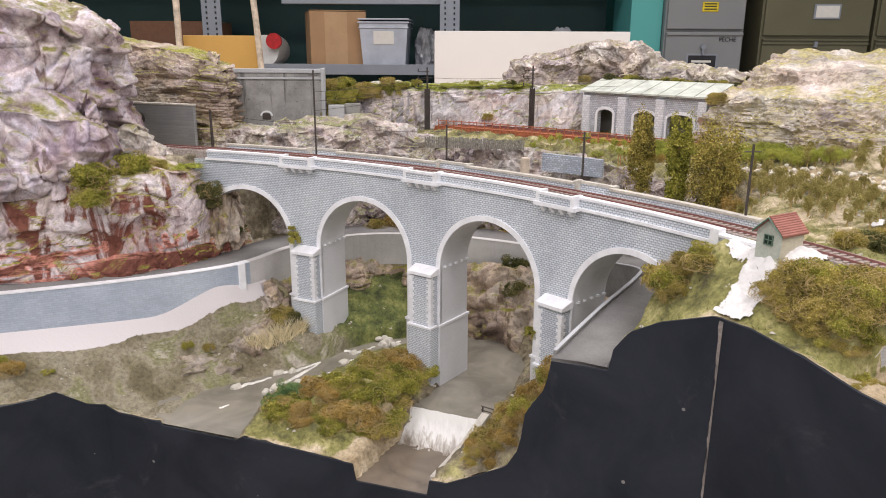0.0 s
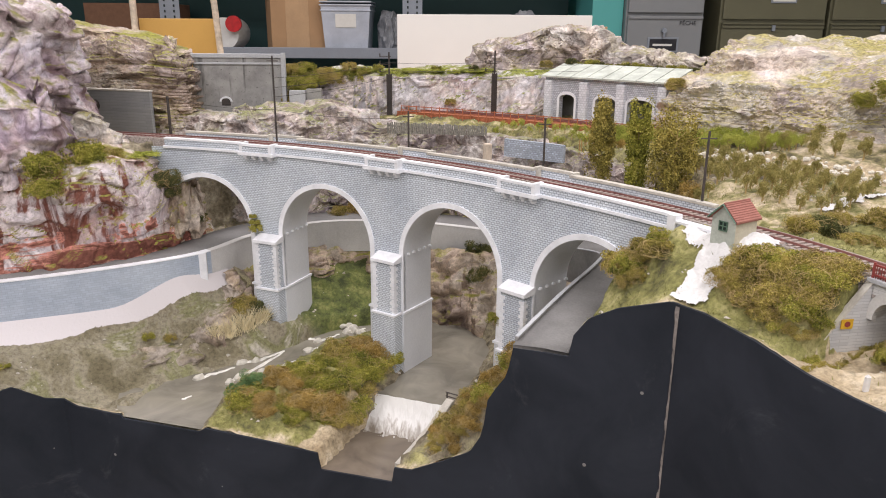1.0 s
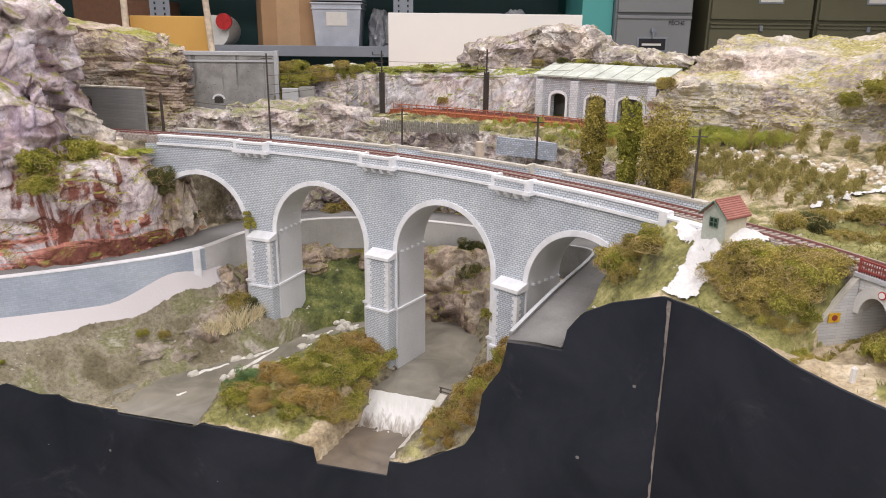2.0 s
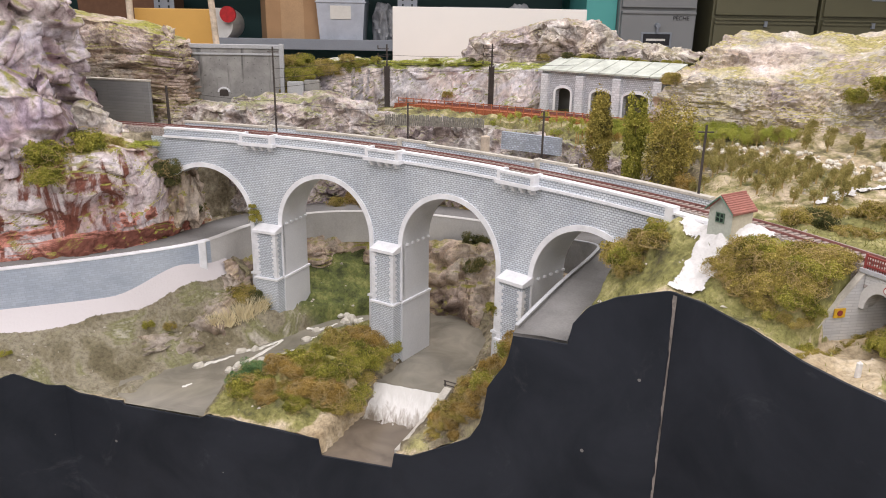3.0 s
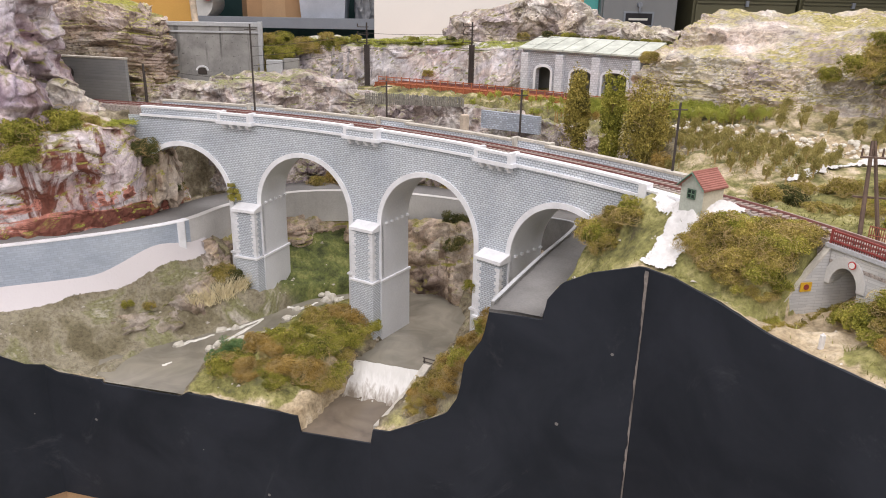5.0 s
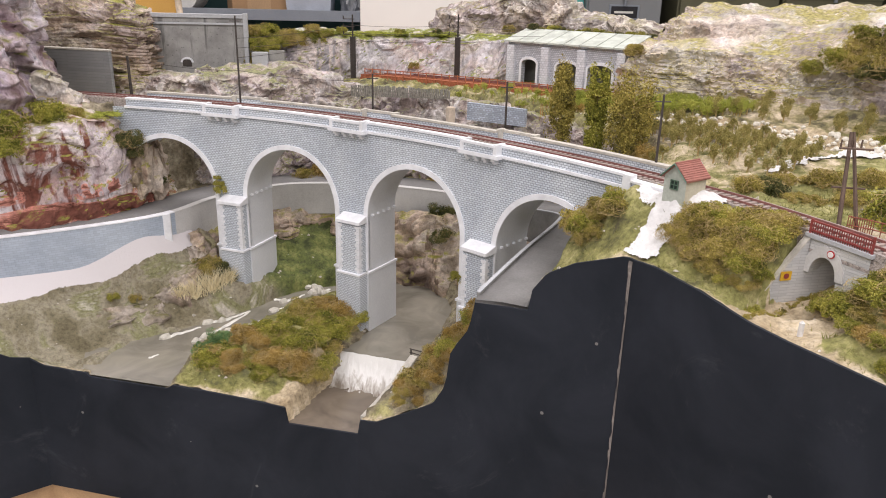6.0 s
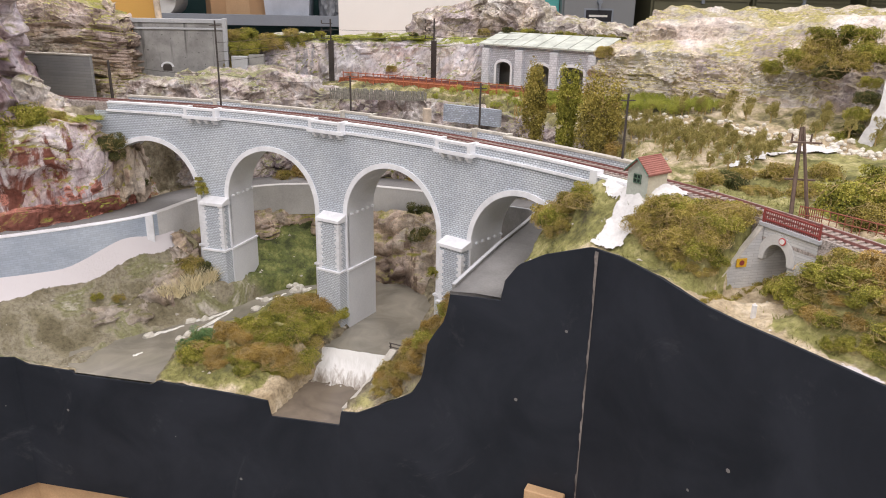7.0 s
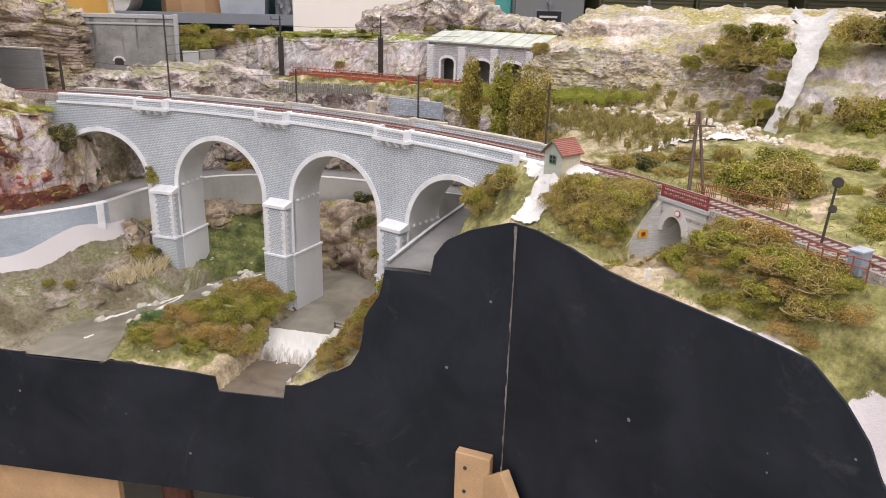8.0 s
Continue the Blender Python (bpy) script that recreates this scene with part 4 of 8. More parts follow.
rock("rock_knoll", [(0.205, 1.655), (0.32, 1.66), (0.44, 1.64), (0.56, 1.57), (0.64, 1.53)],
     [(0, [(0, 1.37), (0.004, 1.39), (0.01, 1.41), (0.03, 1.42), (0.2, 1.41)]), (0.05, [(0, 1.38), (0.004, 1.42), (0.008, 1.452), (0.03, 1.462), (0.2, 1.45)]), (0.22, [(0, 1.39), (0.006, 1.44), (0.012, 1.475), (0.03, 1.488), (0.2, 1.47)]),
      (0.3, [(0, 1.39), (0.004, 1.45), (0.01, 1.49), (0.03, 1.498), (0.2, 1.48)]), (0.52, [(0, 1.39), (0.004, 1.45), (0.01, 1.492), (0.03, 1.502), (0.2, 1.48)]), (0.6, [(0, 1.38), (0.01, 1.42), (0.02, 1.445), (0.05, 1.455), (0.2, 1.44)]),
      (0.8, [(0, 1.38), (0.01, 1.415), (0.02, 1.44), (0.05, 1.455), (0.2, 1.43)]), (1, [(0, 1.38), (0.01, 1.41), (0.02, 1.44), (0.05, 1.45), (0.2, 1.43)])],
     ROCK_GREY, "grey rock knoll above the stone gallery", rough=0.021, grain=21, du=0.003, nv=100, strata=0.0012, seed=47, crisp=True)
rock("rock_hill", [(0.505, 1.362), (0.545, 1.285), (0.6, 1.222), (0.68, 1.165), (0.76, 1.09), (0.8, 1.02), (0.82, 0.96)],
     [(0, [(0, 1.33), (0.006, 1.355), (0.02, 1.378), (0.04, 1.39), (0.06, 1.395), (0.09, 1.4), (0.2, 1.4)]), (0.06, [(0, 1.335), (0.006, 1.375), (0.016, 1.405), (0.05, 1.418), (0.08, 1.43), (0.1, 1.44), (0.2, 1.45)]),
      (0.13, [(0, 1.335), (0.006, 1.38), (0.018, 1.416), (0.06, 1.428), (0.08, 1.462), (0.1, 1.482), (0.2, 1.49)]), (0.3, [(0, 1.335), (0.008, 1.38), (0.022, 1.418), (0.075, 1.436), (0.095, 1.456), (0.17, 1.476), (0.24, 1.49)]),
      (0.55, [(0, 1.335), (0.012, 1.38), (0.03, 1.414), (0.08, 1.436), (0.11, 1.455), (0.19, 1.474), (0.28, 1.492)]), (0.75, [(0, 1.33), (0.03, 1.36), (0.05, 1.4), (0.09, 1.44), (0.13, 1.466), (0.18, 1.482), (0.5, 1.496)]),
      (1, [(0, 1.31), (0.03, 1.34), (0.06, 1.38), (0.09, 1.42), (0.12, 1.45), (0.16, 1.475), (0.5, 1.49)])],
     ROCK_HILL, "broad pale rock hill with turf on its top", rough=0.0145, grain=26, du=0.003, nv=170, strata=0.0024, seed=55, gather=0.9, crisp=True)
rock("rock_hill", [(0.765, 0.94), (0.82, 0.85), (0.91, 0.72), (1.0, 0.5), (1.05, 0.3)],
     [(0, [(0, 1.29), (0.01, 1.33), (0.035, 1.36), (0.08, 1.42), (0.14, 1.465), (0.4, 1.48)]), (0.5, [(0, 1.28), (0.01, 1.33), (0.05, 1.36), (0.09, 1.41), (0.15, 1.46), (0.4, 1.48)]), (1, [(0, 1.28), (0.01, 1.33), (0.05, 1.37), (0.09, 1.42), (0.15, 1.46), (0.4, 1.5)])],
     ROCK_TURF, "grey rock hillside with bands of turf", rough=0.02, grain=12, nv=90, seed=61)

# ---- black front boards ----
def build_front():
    pts = []
    for a, b in zip(FRONT, FRONT[1:]):
        n = max(2, int((b - a).length / 0.004))
        pts.append([a.lerp(b, i / n) for i in range(n + 1)])
    low = {0: 0.785, 1: 0.785, 2: 0.785, 3: 0.785, 4: 0.785, 5: 0.785, 6: 0.93, 7: 0.93, 8: 0.93}
    groups = (((0, 1), "black-painted end board below the left hillside"), ((2, 3, 4, 5), "black-painted front board cut to the river's outline"), ((6, 7, 8), "black-painted front board cut to the hillside's outline"))
    for ids, label in groups:
        bm = bmesh.new()
        line = [p for k in ids for p in pts[k][(0 if k == ids[0] else 1):]]
        x, y = np.array([p.x for p in line]), np.array([p.y for p in line])
        z = np.maximum(land(x, y)[0], np.where((x > -0.05) & (x < 0.1), POOL_Z, WATER_Z - 0.003)) + 0.0015
        edge = offset_line([(p.x, p.y, 0) for p in line], 0.004)
        rear = offset_line([(p.x, p.y, 0) for p in line], 0.0012)
        rows = [[Vector((q.x, q.y, h0)), Vector((e.x, e.y, h0)), Vector((e.x, e.y, h)), Vector((q.x, q.y, h))]
                for e, q, h, h0 in zip(edge, rear, z, [0.785 if k0.x < 0.342 else 0.785 for k0 in line])]
        strip(bm, rows)
        bmesh.ops.recalc_face_normals(bm, faces=bm.faces)
        tagged(part("front_board", bm, BLACK), label, "board", kind="structure")


build_front()

# ---- viaduct ----
ARCHES = (73.03, 62.17, 51.31, 40.45)
HALF = 3.98                    # half an opening, in degrees
SPRING, CROWN = 1.176, 1.26
BASE, STRING, TOP, BACK = 0.95, 1.295, 1.3105, 1.282
DEG = math.degrees(1 / FACE)   # degrees per metre along the face


def build_viaduct():
    v = thing("railway_viaduct", "grey masonry model railway viaduct with four tall arches and white trim", "bridge")
    cols = []                  # (angle, low z)
    ends = [77.4]
    for c in ARCHES:
        ends += [c + HALF, c - HALF]
    ends.append(33.0)
    for i in range(0, len(ends), 2):
        a, b = ends[i], ends[i + 1]
        k = max(2, int((a - b) / 0.5))
        cols.append([(a + (b - a) * j / k, BASE) for j in range(k + 1)])
        if i // 2 < len(ARCHES):
            c = ARCHES[i // 2]
            cols.append([(c + HALF * math.cos(math.pi * j / 36), SPRING + (CROWN - SPRING) * math.sin(math.pi * j / 36)) for j in range(37)])
    bm, soft = bmesh.new(), bmesh.new()
    flat = [q for run in cols for q in run]
    for r in (FACE, BACK):
        rows = []
        for d, z in flat:
            p = arc(r, d)
            rows.append([Vector((p.x, p.y, z)), Vector((p.x, p.y, lifted(d, STRING)))])
        strip(bm, rows)
    rows = []
    for d, z in flat:
        p, q = arc(FACE, d), arc(BACK, d)
        rows.append([Vector((p.x, p.y, z)), Vector((q.x, q.y, z))])
    strip(soft, rows)
    bmesh.ops.remove_doubles(bm, verts=bm.verts, dist=1e-6)
    bmesh.ops.dissolve_degenerate(bm, edges=bm.edges, dist=1e-6)
    uv_project(part("spandrel_wall", bm, MASONRY, v, "small grey brick courses"), arc_uv)
    part("arch_soffit", soft, SOFFIT, v, "smooth pale grey vaulting")
    # white voussoir rings
    for c in ARCHES:
        ring = bmesh.new()
        rows = []
        for j in range(-6, 43):
            if 0 <= j <= 36:
                a = math.pi * j / 36
                ca, sa = math.cos(a), math.sin(a)
                drop = 0.0
            else:
                ca, sa, drop = (1.0 if j < 0 else -1.0), 0.0, (0.02 * (-j if j < 0 else j - 36))
            row = []
            for rad, r in ((HALF, FACE + 0.004), (HALF, FACE - 0.0022), (HALF + 0.36, FACE - 0.0022), (HALF + 0.36, FACE + 0.004)):
                p = arc(r, c + rad * ca)
                grow = rad / HALF
                row.append(Vector((p.x, p.y, SPRING + (CROWN - SPRING) * grow * sa - drop)))
            rows.append(row)
        strip(ring, rows)
        bmesh.ops.recalc_face_normals(ring, faces=ring.faces)
        part("arch_ring", ring, STONE_WHITE, v, "white voussoir ring")
        for sgn in (-1, 1):
            bm = bmesh.new()
            for j in range(5):
                p = arc(FACE + 0.01 + 0.014 * j, c + sgn * (HALF - 0.06))
                box(bm, Matrix.Translation((p.x, p.y, SPRING - 0.002)) @ Matrix.Rotation(radians(c), 4, "Z"), 0.004, 0.004, 0.003)
            part("putlog_row", bm, STONE_WHITE, v)
    # pilasters in front of the piers, with caps, band and toothed corners
    for c, mid, cap_z in ((67.22, 67.6, 1.1675), (56.41, 56.74, 1.17), (45.47, 45.88, 1.174)):
        half = 0.92
        shaft = bmesh.new()
        arc_bar(shaft, c + half, c - half, FACE - 0.019, FACE + 0.001, BASE, cap_z - 0.002)
        uv_project(part("pilaster", shaft, MASONRY, v), arc_uv)
        foot = bmesh.new()
        arc_bar(foot, c + half + 0.12, c - half - 0.12, FACE - 0.0215, FACE + 0.002, BASE, 1.083)
        uv_project(part("pilaster_foot", foot, MASONRY, v), arc_uv)
        base = bmesh.new()
        arc_bar(base, mid + 1.52, mid - 1.52, FACE - 0.003, BACK + 0.002, BASE, 1.083)
        uv_project(part("pier_foot", base, SOFFIT, v), arc_uv)
        for at, r0, r1, hw in ((c, FACE - 0.0235, FACE - 0.001, half + 0.17), (mid, FACE - 0.005, BACK + 0.003, 1.6)):
            band = bmesh.new()
            arc_bar(band, at + hw, at - hw, r0, r1, 1.083, 1.0862)
            part("string_band", band, STONE_WHITE, v, "white band")
        cap = bmesh.new()
        rows = []
        for d in (c + half + 0.14, c, c - half - 0.14):
            p, q = arc(FACE - 0.0225, d), arc(FACE + 0.001, d)
            rows.append([Vector((p.x, p.y, cap_z - 0.0045)), Vector((p.x, p.y, cap_z)), Vector((q.x, q.y, cap_z + 0.0065)), Vector((q.x, q.y, cap_z - 0.0045))])
        strip(cap, rows, False)
        for row in (rows[0], rows[-1]):
            cap.faces.new([cap.verts.new(p) for p in row])
        bmesh.ops.recalc_face_normals(cap, faces=cap.faces)
        part("sloped_cap", cap, STONE_WHITE, v, "white sloping cap stone")
        for sgn in (-1, 1):
            for j in range(16):
                quoin = bmesh.new()
                z = 1.087 + 0.0048 * j
                w = 0.0075 if j % 2 else 0.0048
                d0 = c + sgn * half
                arc_bar_piece(quoin, d0 + sgn * 0.04, d0 - sgn * w * DEG, FACE - 0.0198, FACE - 0.019 + (0.0048 if j % 2 else 0.008), z, z + 0.0042)
                part("quoin", quoin, STONE_WHITE, v)
    # string course, parapets, coping
    for name, r0, r1, z0, z1 in (("string_course", FACE - 0.004, FACE + 0.003, STRING - 0.001, STRING + 0.0025), ("string_course", BACK - 0.003, BACK + 0.004, STRING - 0.001, STRING + 0.0025)):
        bm = bmesh.new()
        arc_bar(bm, 76.3, 33.0, r0, r1, z0, z1)
        part(name, bm, STONE_WHITE, v)
    refuge = (67.8, 56.7, 45.75)
    cuts = [76.2]
    for c in refuge:
        cuts += [c + 1.3, c - 1.3]
    cuts.append(35.2)
    for r0, r1 in ((FACE - 0.001, FACE + 0.006), (BACK - 0.006, BACK + 0.001)):
        for i in range(0, len(cuts), 2):
            wall, cope = bmesh.new(), bmesh.new()
            top = TOP if r0 < 1.25 else TOP + 0.002
            arc_bar(wall, cuts[i], cuts[i + 1], r0, r1, STRING + 0.0025, top - 0.003)
            arc_bar(cope, cuts[i], cuts[i + 1], r0 - 0.0012, r1 + 0.0012, top - 0.003, top)
            uv_project(part("parapet", wall, MASONRY, v), arc_uv)
            part("coping", cope, STONE_WHITE if r0 < 1.25 else WEATHERED, v, "white coping" if r0 < 1.25 else "weathered beige coping")
    for side, r_in, r_out in ((1, FACE - 0.012, FACE), (-1, BACK, BACK + 0.012)):
        for c in refuge:
            rise = 0.0 if side > 0 else 0.002
            slab = bmesh.new()
            arc_bar(slab, c + 1.55, c - 1.55, r_in - 0.002, r_out + 0.002, STRING - 0.002, STRING + 0.003)
            bal = part("refuge", slab, STONE_WHITE, v, "small white projecting refuge")
            front = bmesh.new()
            rr = (r_in, r_in + 0.004) if side > 0 else (r_out - 0.004, r_out)
            arc_bar(front, c + 1.36, c - 1.36, *rr, STRING + 0.003, TOP - 0.003 + rise)
            uv_project(part("refuge_wall", front, MASONRY, bal), arc_uv)
            top = bmesh.new()
            arc_bar(top, c + 1.4, c - 1.4, rr[0] - 0.0012, rr[1] + 0.0012, TOP - 0.003 + rise, TOP + 0.0005 + rise)
            part("coping", top, STONE_WHITE if side > 0 else WEATHERED, bal)
            for sgn in (-1, 1):
                post = bmesh.new()
                arc_bar(post, c + sgn * 1.42, c + sgn * 1.16, r_in - 0.001, r_out + 0.006 if side > 0 else r_out + 0.001, STRING + 0.003, TOP + 0.0015 + rise)
                part("refuge_post", post, STONE_WHITE if side > 0 else WEATHERED, bal)
            if side > 0:
                for k in range(4):
                    br = bmesh.new()
                    d = c + 1.05 - 0.7 * k
                    arc_bar(br, d + 0.13, d - 0.13, FACE - 0.0105, FACE, STRING - 0.006, STRING - 0.002)
                    arc_bar(br, d + 0.12, d - 0.12, FACE - 0.0068, FACE, STRING - 0.0098, STRING - 0.006)
                    part("corbel", br, STONE_WHITE, bal)
    # end pier beside the hut
    bm = bmesh.new()
    arc_bar(bm, 35.35, 32.6, FACE - 0.009, BACK, 1.22, STRING)
    uv_project(part("end_pier", bm, RUBBLE, v), arc_uv)
    for d0, d1, z0, z1 in ((35.45, 34.95, 1.22, TOP + 0.002), (33.1, 32.4, STRING + 0.0025, TOP - 0.003), (35.4, 32.4, STRING - 0.001, STRING + 0.0025), (34.95, 32.4, TOP - 0.0055, TOP - 0.003)):
        bm = bmesh.new()
        arc_bar(bm, d0, d1, FACE - 0.0115, FACE + 0.0, z0, z1, 0.3)
        part("end_trim", bm, STONE_WHITE, v)
    bm = bmesh.new()
    arc_bar(bm, 34.95, 33.1, FACE - 0.0095, FACE - 0.002, STRING + 0.0025, TOP - 0.0055, 0.3)
    uv_project(part("end_parapet", bm, RUBBLE, v), arc_uv)
    return v


def arc_bar_piece(bm, d0, d1, r0, r1, z0, z1):
    """A small curved block, kept apart from what the mesh holds already."""
    q = [arc(r, d) for d in (d0, d1) for r in (r0, r1)]
    q = [q[0], q[1], q[3], q[2]]
    lo = [bm.verts.new((p.x, p.y, z0)) for p in q]
    hi = [bm.verts.new((p.x, p.y, z1)) for p in q]
    bm.faces.new(hi)
    bm.faces.new(lo[::-1])
    for k in range(4):
        bm.faces.new((lo[k], lo[(k + 1) % 4], hi[(k + 1) % 4], hi[k]))


build_viaduct()

# ---- track ----
TRACK_R, GAUGE, RAIL_Z = 1.2395, 0.0185, 1.3095


def track_point(s):
    """Place and heading along the line: s in degrees on the curve; beyond 75 it runs straight into the tunnel."""
    if s <= 74:
        p = arc(TRACK_R, s)
        return p, s
    p = arc(TRACK_R, 74)
    run = radians(s - 74) * TRACK_R
    return p + Vector((-math.sin(radians(74)), math.cos(radians(74)), 0)) * run, 74


def build_track():
    tr = thing("railway_track", "single model railway track with rusty rails on dark sleepers", "track")
    bed = bmesh.new()
    rows = []
    for i in range(150):
        p, d = track_point(-8 + i * 0.62)
        n = Vector((math.cos(radians(d)), math.sin(radians(d)), 0))
        up = grade(-8 + i * 0.62)
        rows.append([p + n * o + Vector((0, 0, z + up)) for o, z in ((-0.0208, 1.288), (-0.019, 1.3062), (0.022, 1.3062), (0.036, 1.29))])
    strip(bed, rows)
    bmesh.ops.recalc_face_normals(bed, faces=bed.faces)
    part("ballast_bed", bed, BALLAST, tr, "brown ballast")
    for sgn in (-1, 1):
        rail = bmesh.new()
        rows = []
        for i in range(190):
            p, d = track_point(-8 + i * 0.49)
            n = Vector((math.cos(radians(d)), math.sin(radians(d)), 0))
            c = p + n * sgn * GAUGE / 2
            up = grade(-8 + i * 0.49)
            rows.append([c + n * o + Vector((0, 0, z + up)) for o, z in ((-0.0012, RAIL_Z - 0.0022), (-0.0007, RAIL_Z), (0.0007, RAIL_Z), (0.0012, RAIL_Z - 0.0022))])
        strip(rail, rows)
        bmesh.ops.recalc_face_normals(rail, faces=rail.faces)
        part("rail", rail, RAIL, tr)
    me = None
    for i in range(250):
        p, d = track_point(-8 + i * 0.352)
        m = Matrix.Translation((p.x, p.y, 1.3042 + grade(-8 + i * 0.352))) @ Matrix.Rotation(radians(d), 4, "Z")
        if me is None:
            bm = bmesh.new()
            box(bm, Matrix.Identity(4), 0.031, 0.0034, 0.0035)
            ob = part("sleeper", bm, SLEEPER, tr)
            me = ob.data
        else:
            ob = new("sleeper", me)
            ob.parent = tr
        ob.matrix_world = m


build_track()


# ---- foliage ----
def leaf_ball(seed, rx, ry, rz, count, size, lumps=6, low=-0.15, clump=(0.22, 0.58)):
    """Many small torn leaves over a lumpy, open crown standing on the origin."""
    rnd = random.Random(seed)
    centres = [(Vector((rnd.uniform(-0.62, 0.62) * rx, rnd.uniform(-0.62, 0.62) * ry, rnd.uniform(0.2, 0.84) * rz)), rnd.uniform(*clump)) for _ in range(lumps)]
    verts, faces = [], []
    while len(faces) < count:
        c, k = rnd.choice(centres)
        d = Vector((rnd.gauss(0, 1), rnd.gauss(0, 1), rnd.gauss(0, 1))).normalized()
        f = 1 - 0.5 * rnd.random() ** 1.6
        p = c + Vector((d.x * rx, d.y * ry, d.z * rz * 0.8)) * k * f
        if noise.noise(p * (1.6 / max(rx, 0.01)) + Vector((seed, 0, 0))) < -0.28:
            continue
        p.z = max(p.z, low * rz)
        s = size * rnd.uniform(0.6, 1.5)
        q = Euler((rnd.uniform(0, 6.3), rnd.uniform(0, 6.3), rnd.uniform(0, 6.3))).to_matrix()
        k0 = len(verts)
        for x, y in ((-0.5, -0.25), (0.15, -0.4), (0.55, 0.1), (-0.1, 0.45)):
            verts.append(p + q @ Vector((x * s, y * s, rnd.uniform(-0.15, 0.15) * s)))
        faces.append((k0, k0 + 1, k0 + 2, k0 + 3))
    return verts, faces


def leaf_part(name, data, mat, parent, label=""):
    me = bpy.data.meshes.new(name)
    me.from_pydata(data[0], [], data[1])
    me.materials.append(mat)
    ob = new(name, me)
    ob.parent = parent
    return tagged(ob, label)


def twigs(seed, rx, ry, rz, count, thick=0.0005):
    rnd = random.Random(seed)
    bm = bmesh.new()
    for _ in range(count):
        # a curly strand that lies along the outside of the shrub
        d = Vector((rnd.gauss(0, 1), rnd.gauss(0, 1), abs(rnd.gauss(0.3, 0.8)))).normalized()
        along = d.cross(Vector((rnd.gauss(0, 1), rnd.gauss(0, 1), rnd.gauss(0, 1)))).normalized()
        shell = rnd.uniform(0.7, 1.04)
        a, turn = d, rnd.uniform(-0.9, 0.9)
        for _ in range(rnd.randint(3, 5)):
            b = (a + along * 0.16).normalized()
            along = (Matrix.Rotation(turn, 3, b) @ (along - b * along.dot(b))).normalized()
            p, q = [Vector((v.x * rx, v.y * ry, max(0.0, v.z) * rz + 0.04 * rz)) * shell * (1 + 0.12 * noise.noise(v * 4)) for v in (a, b)]
            rod(bm, p, q, thick, thick * 0.8, 3)
            a = b
    return bm


BUSHES = {}


def bush(kind, x, y, z, size, turn=0.0, squash=1.0):
    """A shrub of one of a few kinds, standing at x, y, z."""
    mats = {"olive": LEAF_OLIVE, "green": LEAF_GREEN, "dark": LEAF_DARK, "rust": LEAF_RUST, "teal": LEAF_TEAL}
    labels = {"olive": "tangled olive-brown model shrub of fibre and scatter", "green": "yellow-green model shrub of coarse scatter", "dark": "dark green model shrub", "rust": "rust-brown dry model shrub", "teal": "bluish-green model shrub of fine scatter"}
    variant = int(abs(x * 977 + y * 631)) % 3
    m = Matrix.Translation((x, y, z)) @ Matrix.Rotation(turn, 4, "Z") @ Matrix.Diagonal((size, size, size * squash, 1))
    key = (kind, variant)
    if key not in BUSHES:
        t = thing("shrub", labels[kind], "shrub", "shrubs on the banks")
        leaf_part("foliage", leaf_ball(variant * 13 + len(kind), 1.0, 1.0, 0.85, 12000, 0.047, 38, clump=(0.13, 0.42)), mats[kind], t)
        part("twig_tangle", twigs(variant * 7 + 1, 1.0, 1.0, 0.92, {"olive": 170, "rust": 240}.get(kind, 60), 0.0088), TWIG, t, "dry brown twigs")
        t.matrix_world = m
        BUSHES[key] = t
        return t
    src = BUSHES[key]
    t = copy_thing(src, Matrix.Identity(4))
    t.matrix_basis = m
    return t


def thicket(kinds, outline, count, size, seed, squash=0.8):
    """Shrubs scattered over an area given by its corners."""
    rnd = random.Random(seed)
    pts = [Vector(p) for p in outline]
    x0, x1 = min(p.x for p in pts), max(p.x for p in pts)
    y0, y1 = min(p.y for p in pts), max(p.y for p in pts)
    placed = []
    tries = 0
    while len(placed) < count and tries < 4000:
        tries += 1
        p = Vector((rnd.uniform(x0, x1), rnd.uniform(y0, y1)))
        inside = False
        for a, b in zip(pts, pts[1:] + pts[:1]):
            if (a.y > p.y) != (b.y > p.y) and p.x < (b.x - a.x) * (p.y - a.y) / (b.y - a.y) + a.x:
                inside = not inside
        if inside and all((p - q).length > size * 0.55 for q in placed):
            placed.append(p)
            bush(rnd.choice(kinds), p.x, p.y, land_z(p.x, p.y) - 0.003, size * rnd.choice((0.62, 0.8, 1.0, 1.3)), rnd.uniform(0, 6.28), squash * rnd.uniform(0.7, 1.3))


thicket(["olive", "green", "green", "green", "rust", "olive"], [(-0.165, 0.955), (-0.05, 0.915), (0.005, 0.955), (0.035, 1.05), (0.055, 1.13), (0.02, 1.15), (-0.05, 1.08), (-0.13, 1.01)], 52, 0.023, 1, 0.8)
thicket(["olive", "rust", "olive"], [(0.128, 0.868), (0.168, 0.832), (0.192, 0.845), (0.207, 0.95), (0.172, 0.99), (0.14, 0.93)], 22, 0.02, 2)
thicket(["olive", "rust", "olive"], [(0.112, 0.862), (0.16, 0.834), (0.186, 0.85), (0.155, 0.92), (0.138, 0.925)], 18, 0.016, 12)
thicket(["olive", "rust", "olive", "green"], [(0.155, 0.88), (0.19, 0.82), (0.222, 0.85), (0.25, 0.905), (0.245, 0.945), (0.2, 0.965), (0.17, 0.94)], 26, 0.02, 6)
